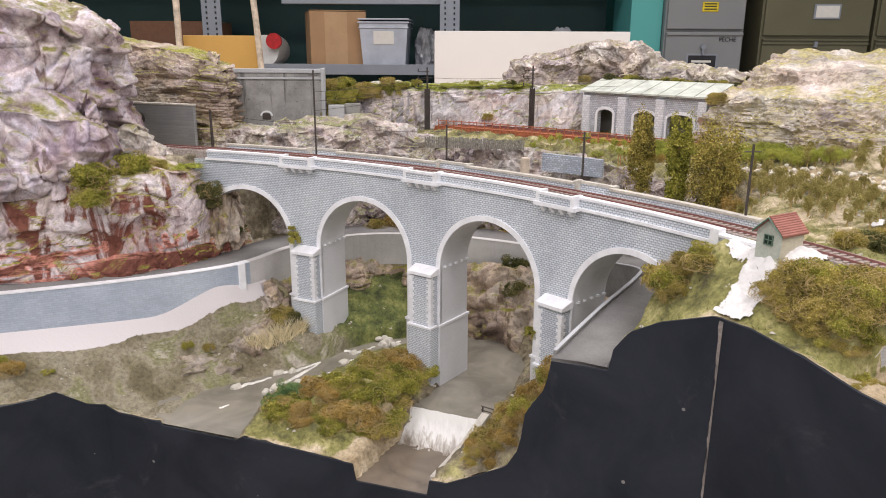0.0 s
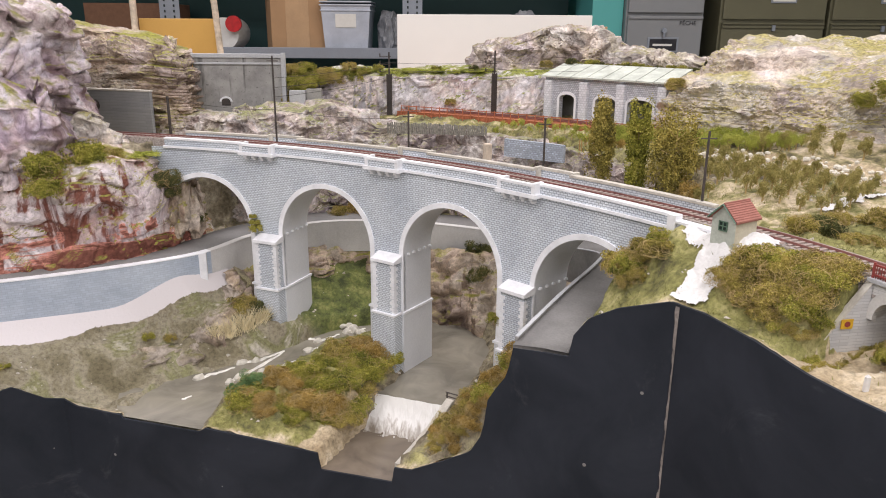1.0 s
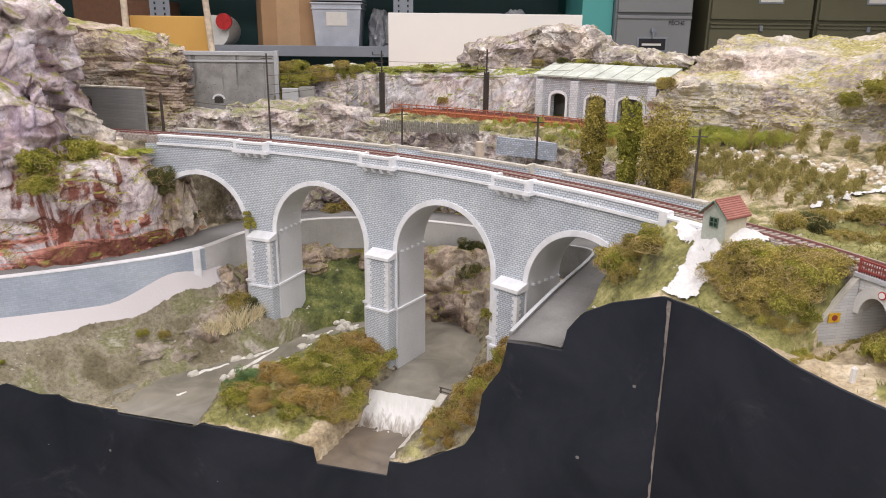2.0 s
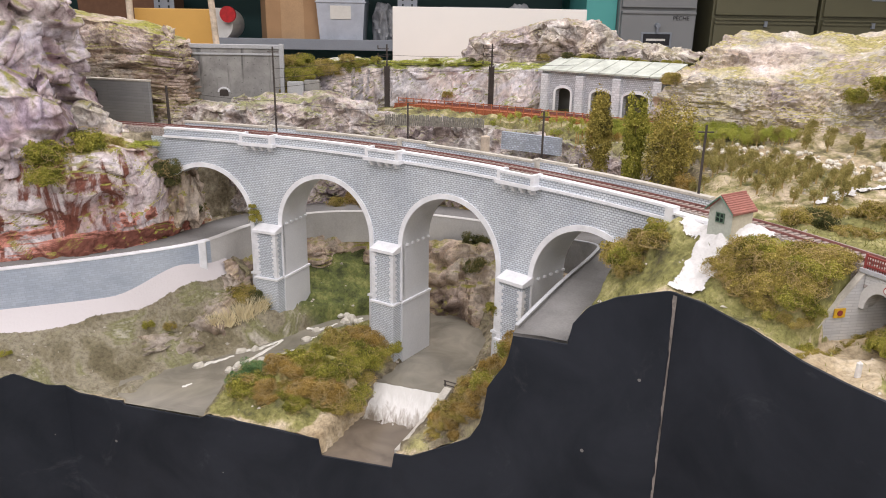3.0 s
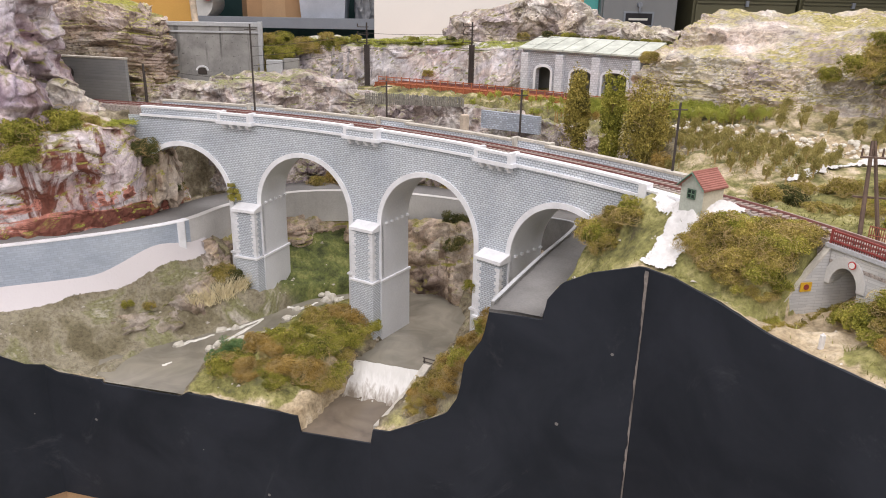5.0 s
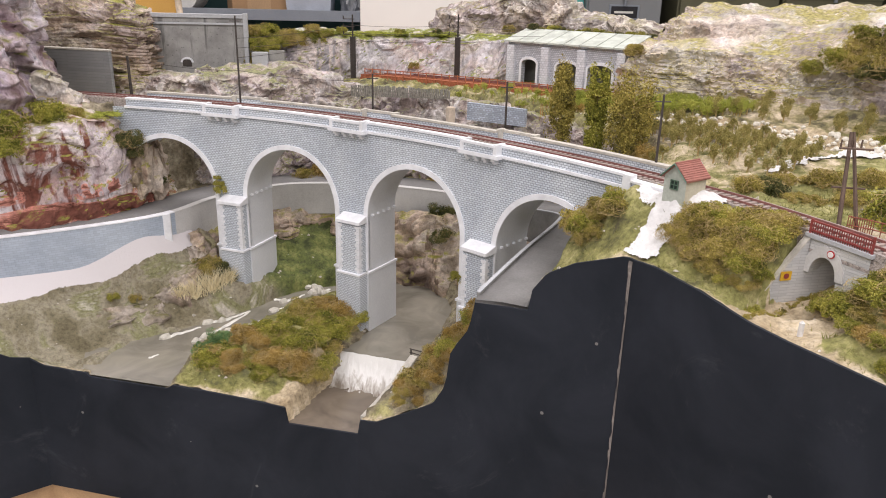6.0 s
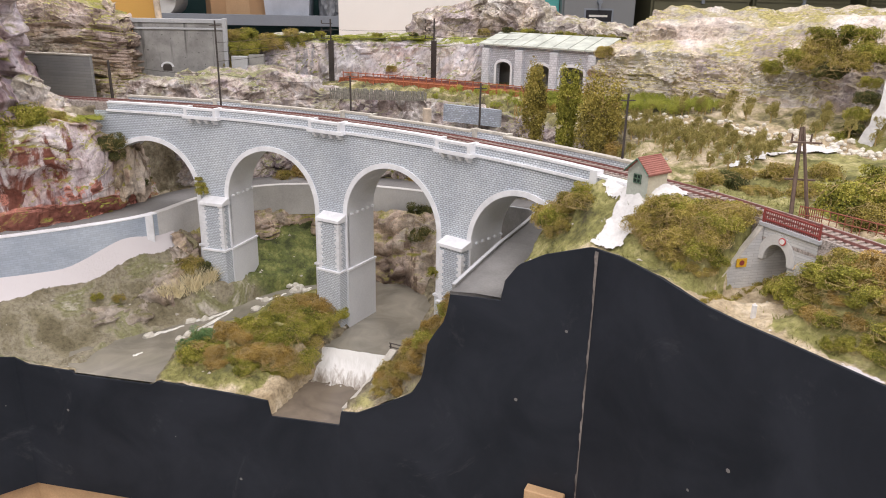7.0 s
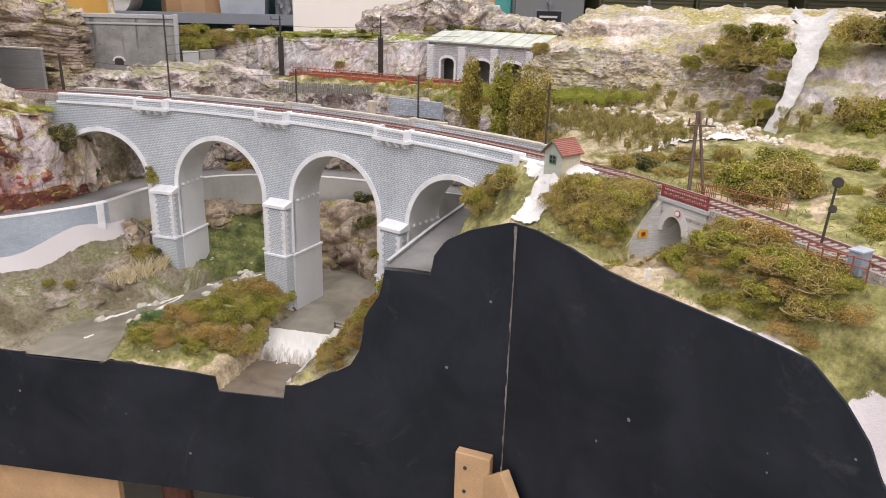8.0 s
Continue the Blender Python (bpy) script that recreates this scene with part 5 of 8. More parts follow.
bush("rust", -0.53, 0.985, land_z(-0.53, 0.985) - 0.003, 0.02, 1.0)
for k, x, y, sz in (("dark", -0.182, 1.208, 0.03), ("olive", -0.2, 1.2, 0.026), ("dark", -0.165, 1.222, 0.026), ("olive", -0.172, 1.2, 0.018), ("olive", -0.3, 1.13, 0.012), ("green", -0.33, 1.12, 0.012)):
    bush(k, x, y, land_z(x, y) - 0.003, sz, x * 50)
bush("green", -0.555, 0.99, land_z(-0.555, 0.99) - 0.003, 0.022, 2.0)
bush("green", -0.49, 1.005, land_z(-0.49, 1.005) - 0.003, 0.011, 2.6, 0.6)

thicket(["olive", "olive", "green"], [(0.378, 0.695), (0.41, 0.635), (0.436, 0.638), (0.466, 0.646), (0.47, 0.672), (0.44, 0.688), (0.39, 0.695)], 44, 0.019, 3, 0.95)
thicket(["olive", "green", "olive"], [(0.402, 0.645), (0.424, 0.622), (0.436, 0.63), (0.452, 0.644), (0.42, 0.66)], 20, 0.015, 13, 0.9)
thicket(["olive", "green"], [(0.312, 0.8), (0.328, 0.77), (0.35, 0.775), (0.352, 0.81), (0.33, 0.83)], 9, 0.024, 4, 0.95)
thicket(["olive", "green", "rust", "green"], [(0.488, 0.566), (0.462, 0.525), (0.472, 0.48), (0.5, 0.412), (0.54, 0.395), (0.55, 0.412), (0.522, 0.482), (0.502, 0.56)], 50, 0.02, 5, 0.7)
thicket(["olive", "green"], [(0.402, 0.63), (0.42, 0.606), (0.437, 0.62), (0.436, 0.634), (0.42, 0.645)], 10, 0.013, 22, 0.9)
thicket(["olive", "green", "olive"], [(0.422, 0.642), (0.44, 0.636), (0.474, 0.644), (0.47, 0.662), (0.43, 0.66)], 16, 0.013, 21, 0.9)
for k, x, y, z, sz in (("green", -0.455, 1.125, 1.287, 0.04), ("green", -0.425, 1.19, 1.294, 0.042), ("green", -0.44, 1.095, 1.265, 0.03), ("olive", -0.405, 1.22, 1.29, 0.028), ("olive", -0.47, 1.2, 1.3, 0.03), ("dark", -0.328, 1.268, 1.245, 0.03), ("green", -0.176, 1.226, 1.177, 0.013), ("green", -0.179, 1.229, 1.188, 0.01), ("green", -0.181, 1.23, 1.199, 0.007),
                       ("dark", 0.08, 1.165, 0.98, 0.016), ("dark", 0.04, 1.38, 1.07, 0.026), ("dark", 0.2, 1.33, 1.1, 0.035), ("dark", 0.2, 1.29, 1.07, 0.03), ("green", 0.247, 0.98, 1.125, 0.022),
                       ("olive", 0.235, 1.2, 1.02, 0.02), ("green", 0.2, 1.0, 1.11, 0.016)):
    bush(k, x, y, z, sz, x * 40)

def growth_strip(name, label, spots, mat, seed):
    """Low growth whose clumps run into one another."""
    verts, faces = [], []
    for i, (x, y, z, size, squash) in enumerate(spots):
        vs, fs = leaf_ball(seed + i, 1.0, 1.0, 0.85, 1800, 0.075, 14, clump=(0.2, 0.5))
        k = len(verts)
        verts += [Vector((x + v.x * size, y + v.y * size, z + v.z * size * squash)) for v in vs]
        faces += [tuple(k + j for j in f) for f in fs]
    me = bpy.data.meshes.new(name)
    me.from_pydata(verts, [], faces)
    me.materials.append(mat)
    tagged(new(name, me), label, "plants", kind="stuff")


growth_strip("wall_turf", "thick yellow-green turf along the top of a rock wall", [(-0.21 + 0.44 * i / 29, 1.652 - 0.03 * i / 29 + 0.006 * (i % 3), 1.402 + 0.006 * i / 29, 0.017 + 0.004 * (i % 2), 0.55) for i in range(30)], LEAF_VINE, 300)
growth_strip("ledge_turf", "yellow-green turf on the ledge where the viaduct begins", [(x, y, 1.294, sz * 1.2, 0.4) for x, y, sz in ((-0.38, 1.262, 0.018), (-0.358, 1.276, 0.016), (-0.402, 1.268, 0.02), (-0.345, 1.266, 0.014), (-0.422, 1.25, 0.018), (-0.372, 1.246, 0.016), (-0.395, 1.242, 0.018))], LEAF_VINE, 350)
growth_strip("lane_hedge", "low green hedge along the sandy lane", [(0.404 + 0.094 * i / 14, 0.58 + 0.052 * i / 14, land_z(0.404 + 0.094 * i / 14, 0.58 + 0.052 * i / 14) - 0.001, 0.0052 + 0.0012 * (i % 2), 0.7) for i in range(15)], LEAF_OLIVE, 380)
for k, x, y, sz in (("olive", 0.481, 0.592, 0.015), ("green", 0.488, 0.58, 0.018), ("olive", 0.497, 0.567, 0.018), ("green", 0.474, 0.578, 0.016), ("teal", -0.158, 0.984, 0.02), ("teal", -0.14, 1.0, 0.022), ("teal", -0.15, 1.015, 0.015), ("rust", -0.14, 0.972, 0.017), ("rust", -0.105, 1.0, 0.024), ("rust", -0.085, 0.985, 0.02)):
    bush(k, x, y, land_z(x, y) + 0.002, sz, x * 70)


def grass_tuft(x, y, z, size):
    rnd = random.Random(int(x * 1000))
    bm = bmesh.new()
    for _ in range(170):
        a = Vector((rnd.gauss(0, 0.25), rnd.gauss(0, 0.25), 0)) * size
        b = a + Vector((rnd.gauss(0, 0.45), rnd.gauss(0, 0.45), rnd.uniform(0.6, 1.3))) * size
        rod(bm, a, b, 0.0006, 0.0001, 3)
    ob = part("dry_grass_tuft", bm, plain("dry_straw", (0.78, 0.69, 0.46), 0.9, vary=0.2))
    ob.location = (x, y, z)
    tagged(ob, "tuft of pale straw-coloured dry grass by the river", "grass")


for tx, ty, ts in ((-0.215, 1.16, 0.027), (-0.19, 1.175, 0.031), (-0.17, 1.19, 0.022), (-0.235, 1.15, 0.018)):
    grass_tuft(tx, ty, land_z(tx, ty) - 0.001, ts)


# ---- hut by the line ----
HUT_WALL = plain("cream_render", (0.55, 0.51, 0.4), 0.8, vary=0.08)
HUT_GREEN = plain("pale_green_render", (0.45, 0.48, 0.42), 0.8, vary=0.06)
TILE = plain("red_roof_tile", (0.36, 0.15, 0.12), 0.8, vary=0.15)
GLASS_DARK = plain("dark_glass", (0.02, 0.035, 0.03), 0.1, vary=0.2)
FRAME_GREEN = plain("green_paint", (0.1, 0.17, 0.12), 0.5)


def roof_slab(e, r, d):
    bm = bmesh.new()
    rows = [[Vector((p.x, yy, p.z - 0.0002)), Vector((q.x, yy, q.z - 0.0002)), Vector((q.x, yy, q.z - 0.0011)), Vector((p.x, yy, p.z - 0.0011)), Vector((p.x, yy, p.z - 0.0002))] for yy in (-d / 2 - 0.0025, d / 2 + 0.0025) for p, q in ((e, r),)]
    strip(bm, rows)
    bmesh.ops.recalc_face_normals(bm, faces=bm.faces)
    return bm


def build_hut():
    h = thing("lineside_hut", "small cream and pale green lineside hut with a red tiled roof", "hut")
    w, d, eave, ridge = 0.0265, 0.0312, 0.0202, 0.0335
    bm = bmesh.new()
    pts = [(-w / 2, -0.009), (w / 2, -0.009), (w / 2, eave), (0, ridge), (-w / 2, eave)]
    a = [bm.verts.new((x, -d / 2, z)) for x, z in pts]
    b = [bm.verts.new((x, d / 2, z)) for x, z in pts]
    bm.faces.new(a)
    bm.faces.new(b[::-1])
    for k in (1, 4):
        bm.faces.new((a[k], a[(k + 1) % 5], b[(k + 1) % 5], b[k])[::-1])
    body = part("wall", bm, HUT_GREEN, h)
    body.data.materials.append(HUT_WALL)
    for f in body.data.polygons:
        if abs(f.normal.x) > 0.7:
            f.material_index = 1
    for sgn in (-1, 1):
        e, r = Vector((sgn * (w / 2 + 0.0025), 0, eave - 0.0015)), Vector((0, 0, ridge + 0.0005))
        slope = part("roof_slope", roof_slab(e, r, d), TILE, h, "red tiles in courses")
        n = 9
        for k in range(n):
            p, q = e.lerp(r, k / n), e.lerp(r, (k + 1.25) / n)
            up = Vector((0, 0, 0.0008))
            row = []
            for yy in (-d / 2 - 0.003, d / 2 + 0.003):
                row.append([Vector((p.x, yy, p.z)) + up * 1.4, Vector((q.x, yy, q.z)) + up * 0.2, Vector((q.x, yy, q.z - 0.001)), Vector((p.x, yy, p.z - 0.001)), Vector((p.x, yy, p.z)) + up * 1.4])
            bm = bmesh.new()
            strip(bm, row)
            bmesh.ops.recalc_face_normals(bm, faces=bm.faces)
            part("tile_course", bm, TILE, slope)
    bm = bmesh.new()
    rod(bm, (0, -d / 2 - 0.003, ridge + 0.001), (0, d / 2 + 0.003, ridge + 0.001), 0.0009, 0.0009)
    part("ridge", bm, TILE, h)
    bm = bmesh.new()
    for sgn in (-1, 1):
        rod(bm, (sgn * (w / 2 + 0.0025), -d / 2 - 0.0045, eave - 0.0015), (0, -d / 2 - 0.0045, ridge + 0.0005), 0.0008, 0.0008, 4)
    part("barge_board", bm, FRAME_GREEN, h, "dark green barge boards")
    win = bmesh.new()
    box(win, Matrix.Translation((0.0, -d / 2 - 0.0004, 0.0082)), 0.0086, 0.0012, 0.0086)
    wn = part("window", win, GLASS_DARK, h, "dark small-paned window")
    fr = bmesh.new()
    for x in (-0.0043, 0, 0.0043):
        box(fr, Matrix.Translation((x, -d / 2 - 0.001, 0.0078)), 0.0009, 0.001, 0.0094)
    for z in (0.0078, 0.0122, 0.0166):
        box(fr, Matrix.Translation((0, -d / 2 - 0.001, z)), 0.0095, 0.001, 0.0009)
    part("window_frame", fr, FRAME_GREEN, wn)
    h.matrix_world = Matrix.Translation((0.3983, 0.7285, 1.3131)) @ Matrix.Rotation(radians(-58.5), 4, "Z")


build_hut()


# ---- structures along the upper line ----
def slab_wall(name, a, b, z0, z1, thick, mat, parent=None, label=""):
    a, b = Vector((*a, 0)), Vector((*b, 0))
    d = b - a
    bm = bmesh.new()
    box(bm, Matrix.Translation(((a.x + b.x) / 2, (a.y + b.y) / 2, z0)) @ Matrix.Rotation(math.atan2(d.y, d.x), 4, "Z"), d.length, thick, z1 - z0, 0.0008)
    return uv_project(part(name, bm, mat, parent, label), wall_uv)


def build_upper_walls():
    w = thing("concrete_wall", "tall grey concrete wall with a pale ledge below its top", "wall", kind="structure")
    slab_wall("panel", (-0.372, 1.6), (-0.19, 1.6), 1.31, 1.437, 0.01, CONCRETE_STAINED, w)
    niche, hood = bmesh.new(), bmesh.new()
    # no recess is cut: a dark plate carries the niche's shade
    box(niche, Matrix.Translation((-0.31, 1.5946, 1.342)), 0.018, 0.0012, 0.013)
    part("niche", niche, POLE, w, "dark plate for the shade of a small niche")
    strip(hood, [[Vector((-0.31 + k * math.cos(math.pi * j / 12), yy, 1.35 + 0.8 * k * math.sin(math.pi * j / 12))) for k, yy in ((0.009, 1.593), (0.013, 1.593), (0.013, 1.596))] for j in range(13)])
    part("niche_hood", hood, STONE_WHITE, w, "pale arched hood over the niche")
    slab_wall("ledge", (-0.374, 1.594), (-0.186, 1.594), 1.424, 1.428, 0.006, CONCRETE_LIGHT, w)
    slab_wall("upper_band", (-0.374, 1.598), (-0.186, 1.598), 1.437, 1.445, 0.013, CONCRETE_LIGHT, w)
    slab_wall("end_post", (-0.193, 1.595), (-0.185, 1.595), 1.31, 1.447, 0.013, CONCRETE_LIGHT, w)
    p = thing("tunnel_wall", "grey concrete tunnel wing wall beside the track", "wall", kind="structure")
    slab_wall("panel", (-0.58, 1.52), (-0.413, 1.4625), 1.29, 1.38, 0.008, CONCRETE_COURSED, p)
    slab_wall("coping", (-0.582, 1.52), (-0.412, 1.4622), 1.38, 1.3835, 0.0105, WEATHERED, p)
    # solid disc, coloured as dark as the shade inside a tunnel
    bm = bmesh.new()
    rod(bm, (-0.535, 1.502, 1.352), (-0.5372, 1.496, 1.352), 0.011, 0.011, 16)
    part("tunnel_mouth", bm, POLE, p, "dark disc for the shade of a round opening")
    g = thing("stone_gallery", "grey rubble-stone gallery with arched openings and a pale slab roof", "building")
    a, b = Vector((0.342, 1.575, 0)), Vector((0.5373, 1.3882, 0))
    t = (b - a).normalized()
    nrm = Vector((t.y, -t.x, 0))
    z0, z1 = 1.315, 1.405
    spans = ((0.035, 0.07), (0.1175, 0.1625), (0.187, 0.238))
    L = (b - a).length
    bm = bmesh.new()
    edges = [0.0] + [v for s_ in spans for v in s_] + [L]
    for i in range(0, len(edges), 2):
        u0, u1 = edges[i], edges[i + 1]
        for off in (0.0, 0.012):
            strip(bm, [[a + t * u - nrm * off + Vector((0, 0, z)) for z in (z0, z1)] for u in (u0, u1)])
        for u in (u0, u1):
            strip(bm, [[a + t * u - nrm * off + Vector((0, 0, z)) for z in (z0, z1)] for off in (0, 0.012)])
    for u0, u1 in spans:
        rows = {0.0: [], 0.012: []}
        for j in range(13):
            f = math.pi * j / 12
            u = (u0 + u1) / 2 - (u1 - u0) / 2 * math.cos(f)
            z = 1.364 + 0.009 * math.sin(f)
            for off in rows:
                rows[off].append([a + t * u - nrm * off + Vector((0, 0, zz)) for zz in (z, z1)])
        for off in rows:
            strip(bm, rows[off])
        strip(bm, [[p[0], q[0]] for p, q in zip(rows[0.0], rows[0.012])])
    bmesh.ops.remove_doubles(bm, verts=bm.verts, dist=1e-5)
    uv_project(part("wall", bm, RUBBLE, g), wall_uv)
    for u0, u1 in spans:
        rg = bmesh.new()
        rows = []
        pts = [(u0, z0)] + [((u0 + u1) / 2 - (u1 - u0) / 2 * math.cos(math.pi * j / 12), 1.364 + 0.009 * math.sin(math.pi * j / 12)) for j in range(13)] + [(u1, z0)]
        mid = Vector(((u0 + u1) / 2, 1.36))
        for u, z in pts:
            du = 0.005 if u > mid.x else -0.005
            up = 0.005 * max(0, (z - 1.363) / 0.009)
            ou, oz = (u + du * (1 - 0.6 * min(1, max(0, (z - 1.364) / 0.009))), z + up)
            rows.append([a + t * u + nrm * -0.002 + Vector((0, 0, z)), a + t * u + nrm * 0.0015 + Vector((0, 0, z)), a + t * ou + nrm * 0.0015 + Vector((0, 0, oz)), a + t * ou - nrm * 0.002 + Vector((0, 0, oz))])
        strip(rg, rows)
        bmesh.ops.recalc_face_normals(rg, faces=rg.faces)
        part("arch_trim", rg, STONE_WHITE, g, "pale arch trim")
    for u in (0.012, 0.094, 0.1748, 0.258):
        bm = bmesh.new()
        box(bm, Matrix.Translation(a + t * u + nrm * 0.004 + Vector((0, 0, z0))) @ Matrix.Rotation(math.atan2(t.y, t.x), 4, "Z"), 0.017, 0.012, z1 - z0 - 0.006, 0.0008)
        uv_project(part("buttress", bm, RUBBLE_PALE, g), wall_uv)
    # added rear wall and ends that shut light out of the openings
    p, q = a - nrm * 0.055, b - nrm * 0.055
    slab_wall("rear_wall", p.xy, q.xy, z0, z1 + 0.012, 0.004, CONCRETE, g)
    for p in (a + t * 0.003, b - t * 0.003):
        q = p - nrm * 0.055
        slab_wall("end_wall", (p - nrm * 0.006).xy, q.xy, z0, z1 + 0.004, 0.005, RUBBLE, g)
    n = 8
    for k in range(n):
        bm = bmesh.new()
        u0, u1 = -0.006 + (L + 0.012) * k / n + 0.001, -0.006 + (L + 0.012) * (k + 1) / n - 0.001
        rows = []
        for u in (u0, u1):
            rows.append([a + t * u + nrm * 0.01 + Vector((0, 0, z1)), a + t * u + nrm * 0.01 + Vector((0, 0, z1 + 0.003)), a + t * u - nrm * 0.07 + Vector((0, 0, z1 + 0.024)), a + t * u - nrm * 0.07 + Vector((0, 0, z1 + 0.02))])
        strip(bm, rows)
        for row in rows:
            bm.faces.new([bm.verts.new(p) for p in row])
        bmesh.ops.recalc_face_normals(bm, faces=bm.faces)
        part("roof_slab", bm, ROOF_SLAB, g)
    bm = bmesh.new()
    strip(bm, [[a + t * u - nrm * 0.075 + Vector((0, 0, z)) for z in (z0, z1 + 0.02)] for u in (0, L)])
    part("rear_wall", bm, CONCRETE, g)


build_upper_walls()


# ---- poles ----
def pole(x, y, z, height, lean=0.0, arms=0, thick=0.0017):
    t = thing("line_pole", "thin dark wooden line pole beside the track", "pole", "line poles")
    bm = bmesh.new()
    rod(bm, (0, 0, 0), (lean, 0, height), thick, thick * 0.8, 8)
    part("mast", bm, POLE, t)
    for k in range(arms):
        bm = bmesh.new()
        rod(bm, (-0.009, 0, height - 0.008 - 0.012 * k), (0.009, 0, height - 0.008 - 0.012 * k), 0.0008, 0.0008, 4)
        part("crossarm", bm, POLE, t)
    t.location = (x, y, z)


for px_, py_, ph in ((-0.143, 1.27, 0.16), (0.075, 1.215, 0.08), (0.27, 1.09, 0.085), (0.415, 0.86, 0.1)):
    pole(px_, py_, 1.295, ph, 0.0, 1)

# ---- the room ----
ROOM_WALL = plain("teal_wall_paint", (0.1, 0.42, 0.4), 0.6, vary=0.06, scale=3)
PALE_WALL = plain("pale_wall_paint", (0.7, 0.69, 0.65), 0.8, vary=0.04, scale=3)
FLOOR = plain("grey_vinyl_floor", (0.45, 0.43, 0.41), 0.4, vary=0.08, scale=5)
STEEL = plain("grey_steel", (0.28, 0.31, 0.36), 0.45, 0.3, vary=0.08, scale=8, relief=0.05)
LOCKER = plain("grey_locker_paint", (0.24, 0.25, 0.26), 0.4, vary=0.06, scale=6, relief=0.05)
OLIVE = plain("olive_cabinet_paint", (0.13, 0.125, 0.075), 0.4, vary=0.08, scale=6, relief=0.05)
CARD = plain("brown_cardboard", (0.42, 0.26, 0.14), 0.85, vary=0.08, scale=12)
WHITE_PANEL = plain("white_panel", (0.82, 0.81, 0.79), 0.6, vary=0.03, scale=4, relief=0.05)
DARK = plain("recess_shade", (0.02, 0.03, 0.03), 0.8)
ORANGE = plain("varnished_ply", (0.62, 0.36, 0.1), 0.35, vary=0.1, scale=6, relief=0.05)


def block(name, x0, x1, y0, y1, z0, z1, mat, parent=None, label="", bevel=0.002):
    bm = bmesh.new()
    box(bm, Matrix.Translation(((x0 + x1) / 2, (y0 + y1) / 2, z0)), x1 - x0, y1 - y0, z1 - z0, bevel)
    return part(name, bm, mat, parent, label)


def build_room():
    for name, dims, mat in (("floor", (-3, 3, -2.6, 4.2, -0.1, 0), FLOOR), ("ceiling", (-3, 3, -2.6, 4.2, 2.8, 2.9), PALE_WALL), ("wall_north", (-3, 3, 4.0, 4.1, 0, 2.8), ROOM_WALL),
                            ("wall_south", (-3, 3, -2.6, -2.5, 0, 2.8), PALE_WALL), ("wall_west", (-3, -2.9, -2.5, 4.0, 0, 2.8), PALE_WALL), ("wall_east", (2.9, 3, -2.5, 4.0, 0, 2.8), PALE_WALL)):
        tagged(block(name, *dims, mat, bevel=0), "plain " + ("teal painted wall" if name == "wall_north" else "pale room surface, painted"), name.split("_")[0], kind="structure")


build_room()


# ---- vines and orchard ----
def small_tree(kind, x, y, z, size):
    """A little fruit tree or vine on a bare stem."""
    key = ("tree", kind, int(abs(x * 7919 + y * 104729)) % 3)
    mat = {"vine": LEAF_VINE, "fruit": LEAF_ORCHARD, "autumn": LEAF_RUST}[kind]
    m = Matrix.Translation((x, y, z)) @ Matrix.Rotation(x * 60, 4, "Z") @ Matrix.Diagonal((size, size, size, 1))
    if key in BUSHES:
        t = copy_thing(BUSHES[key], Matrix.Identity(4))
        t.matrix_basis = m
        return t
    label = {"vine": "small green vine on a stake in a row", "fruit": "small olive-green orchard tree on sandy ground", "autumn": "small rust-leaved vine in a row"}[kind]
    t = thing("fruit_tree" if kind == "fruit" else "vine", label, "tree" if kind == "fruit" else "vine", "orchard trees" if kind == "fruit" else "vineyard rows")
    bm = bmesh.new()
    rod(bm, (0, 0, -0.1), (0.03, 0, 0.55), 0.06, 0.035, 5)
    for k in range(3):
        rod(bm, (0.02, 0, 0.4), (0.25 * math.cos(k * 2.1), 0.25 * math.sin(k * 2.1), 0.75), 0.03, 0.015, 4)
    part("trunk", bm, TWIG, t)
    wide = 0.36 if kind == "fruit" else 0.48
    verts, faces = leaf_ball(key[2] * 5 + 2, wide, wide, 0.8, 2600, 0.036, 12)
    leaf_part("crown", ([v + Vector((0, 0, 0.33)) for v in verts], faces), mat, t)
    t.matrix_world = m
    BUSHES[key] = t
    return t


rnd = random.Random(8)
for row_r, th0, th1, kind, sz in ((1.575, 49, 62, "vine", 0.017), (1.592, 47, 64, "vine", 0.016), (1.56, 48, 57.5, "autumn", 0.018), (1.61, 46, 58, "vine", 0.016)):
    th = th0
    while th < th1:
        p = arc(row_r + rnd.uniform(-0.004, 0.004), th)
        small_tree(kind, p.x, p.y, land_z(p.x, p.y), sz * rnd.uniform(0.8, 1.2))
        th += rnd.uniform(0.5, 0.75)
for i in range(11):
    for j in range(7):
        p = arc(1.385 + 0.027 * j + rnd.uniform(-0.003, 0.003), 31.6 + 0.98 * i + 0.3 * j + rnd.uniform(-0.1, 0.1))
        if rnd.random() < 0.93:
            small_tree("fruit", p.x, p.y, land_z(p.x, p.y) - 0.001, rnd.uniform(0.019, 0.025))
for i in range(10):
    for j in range(3):
        p = arc(1.6 + 0.026 * j + rnd.uniform(-0.005, 0.005), 28.6 + 1.3 * i + 0.3 * j + rnd.uniform(-0.2, 0.2))
        if rnd.random() < 0.85:
            small_tree("fruit", p.x, p.y, land_z(p.x, p.y) - 0.001, rnd.uniform(0.022, 0.029))
for i in range(26):
    for j in range(3):
        p = arc(1.6 + 0.017 * j + rnd.uniform(-0.003, 0.003), 38.8 + 0.46 * i + rnd.uniform(-0.1, 0.1))
        small_tree("vine", p.x, p.y, land_z(p.x, p.y) - 0.001, rnd.uniform(0.018, 0.023))


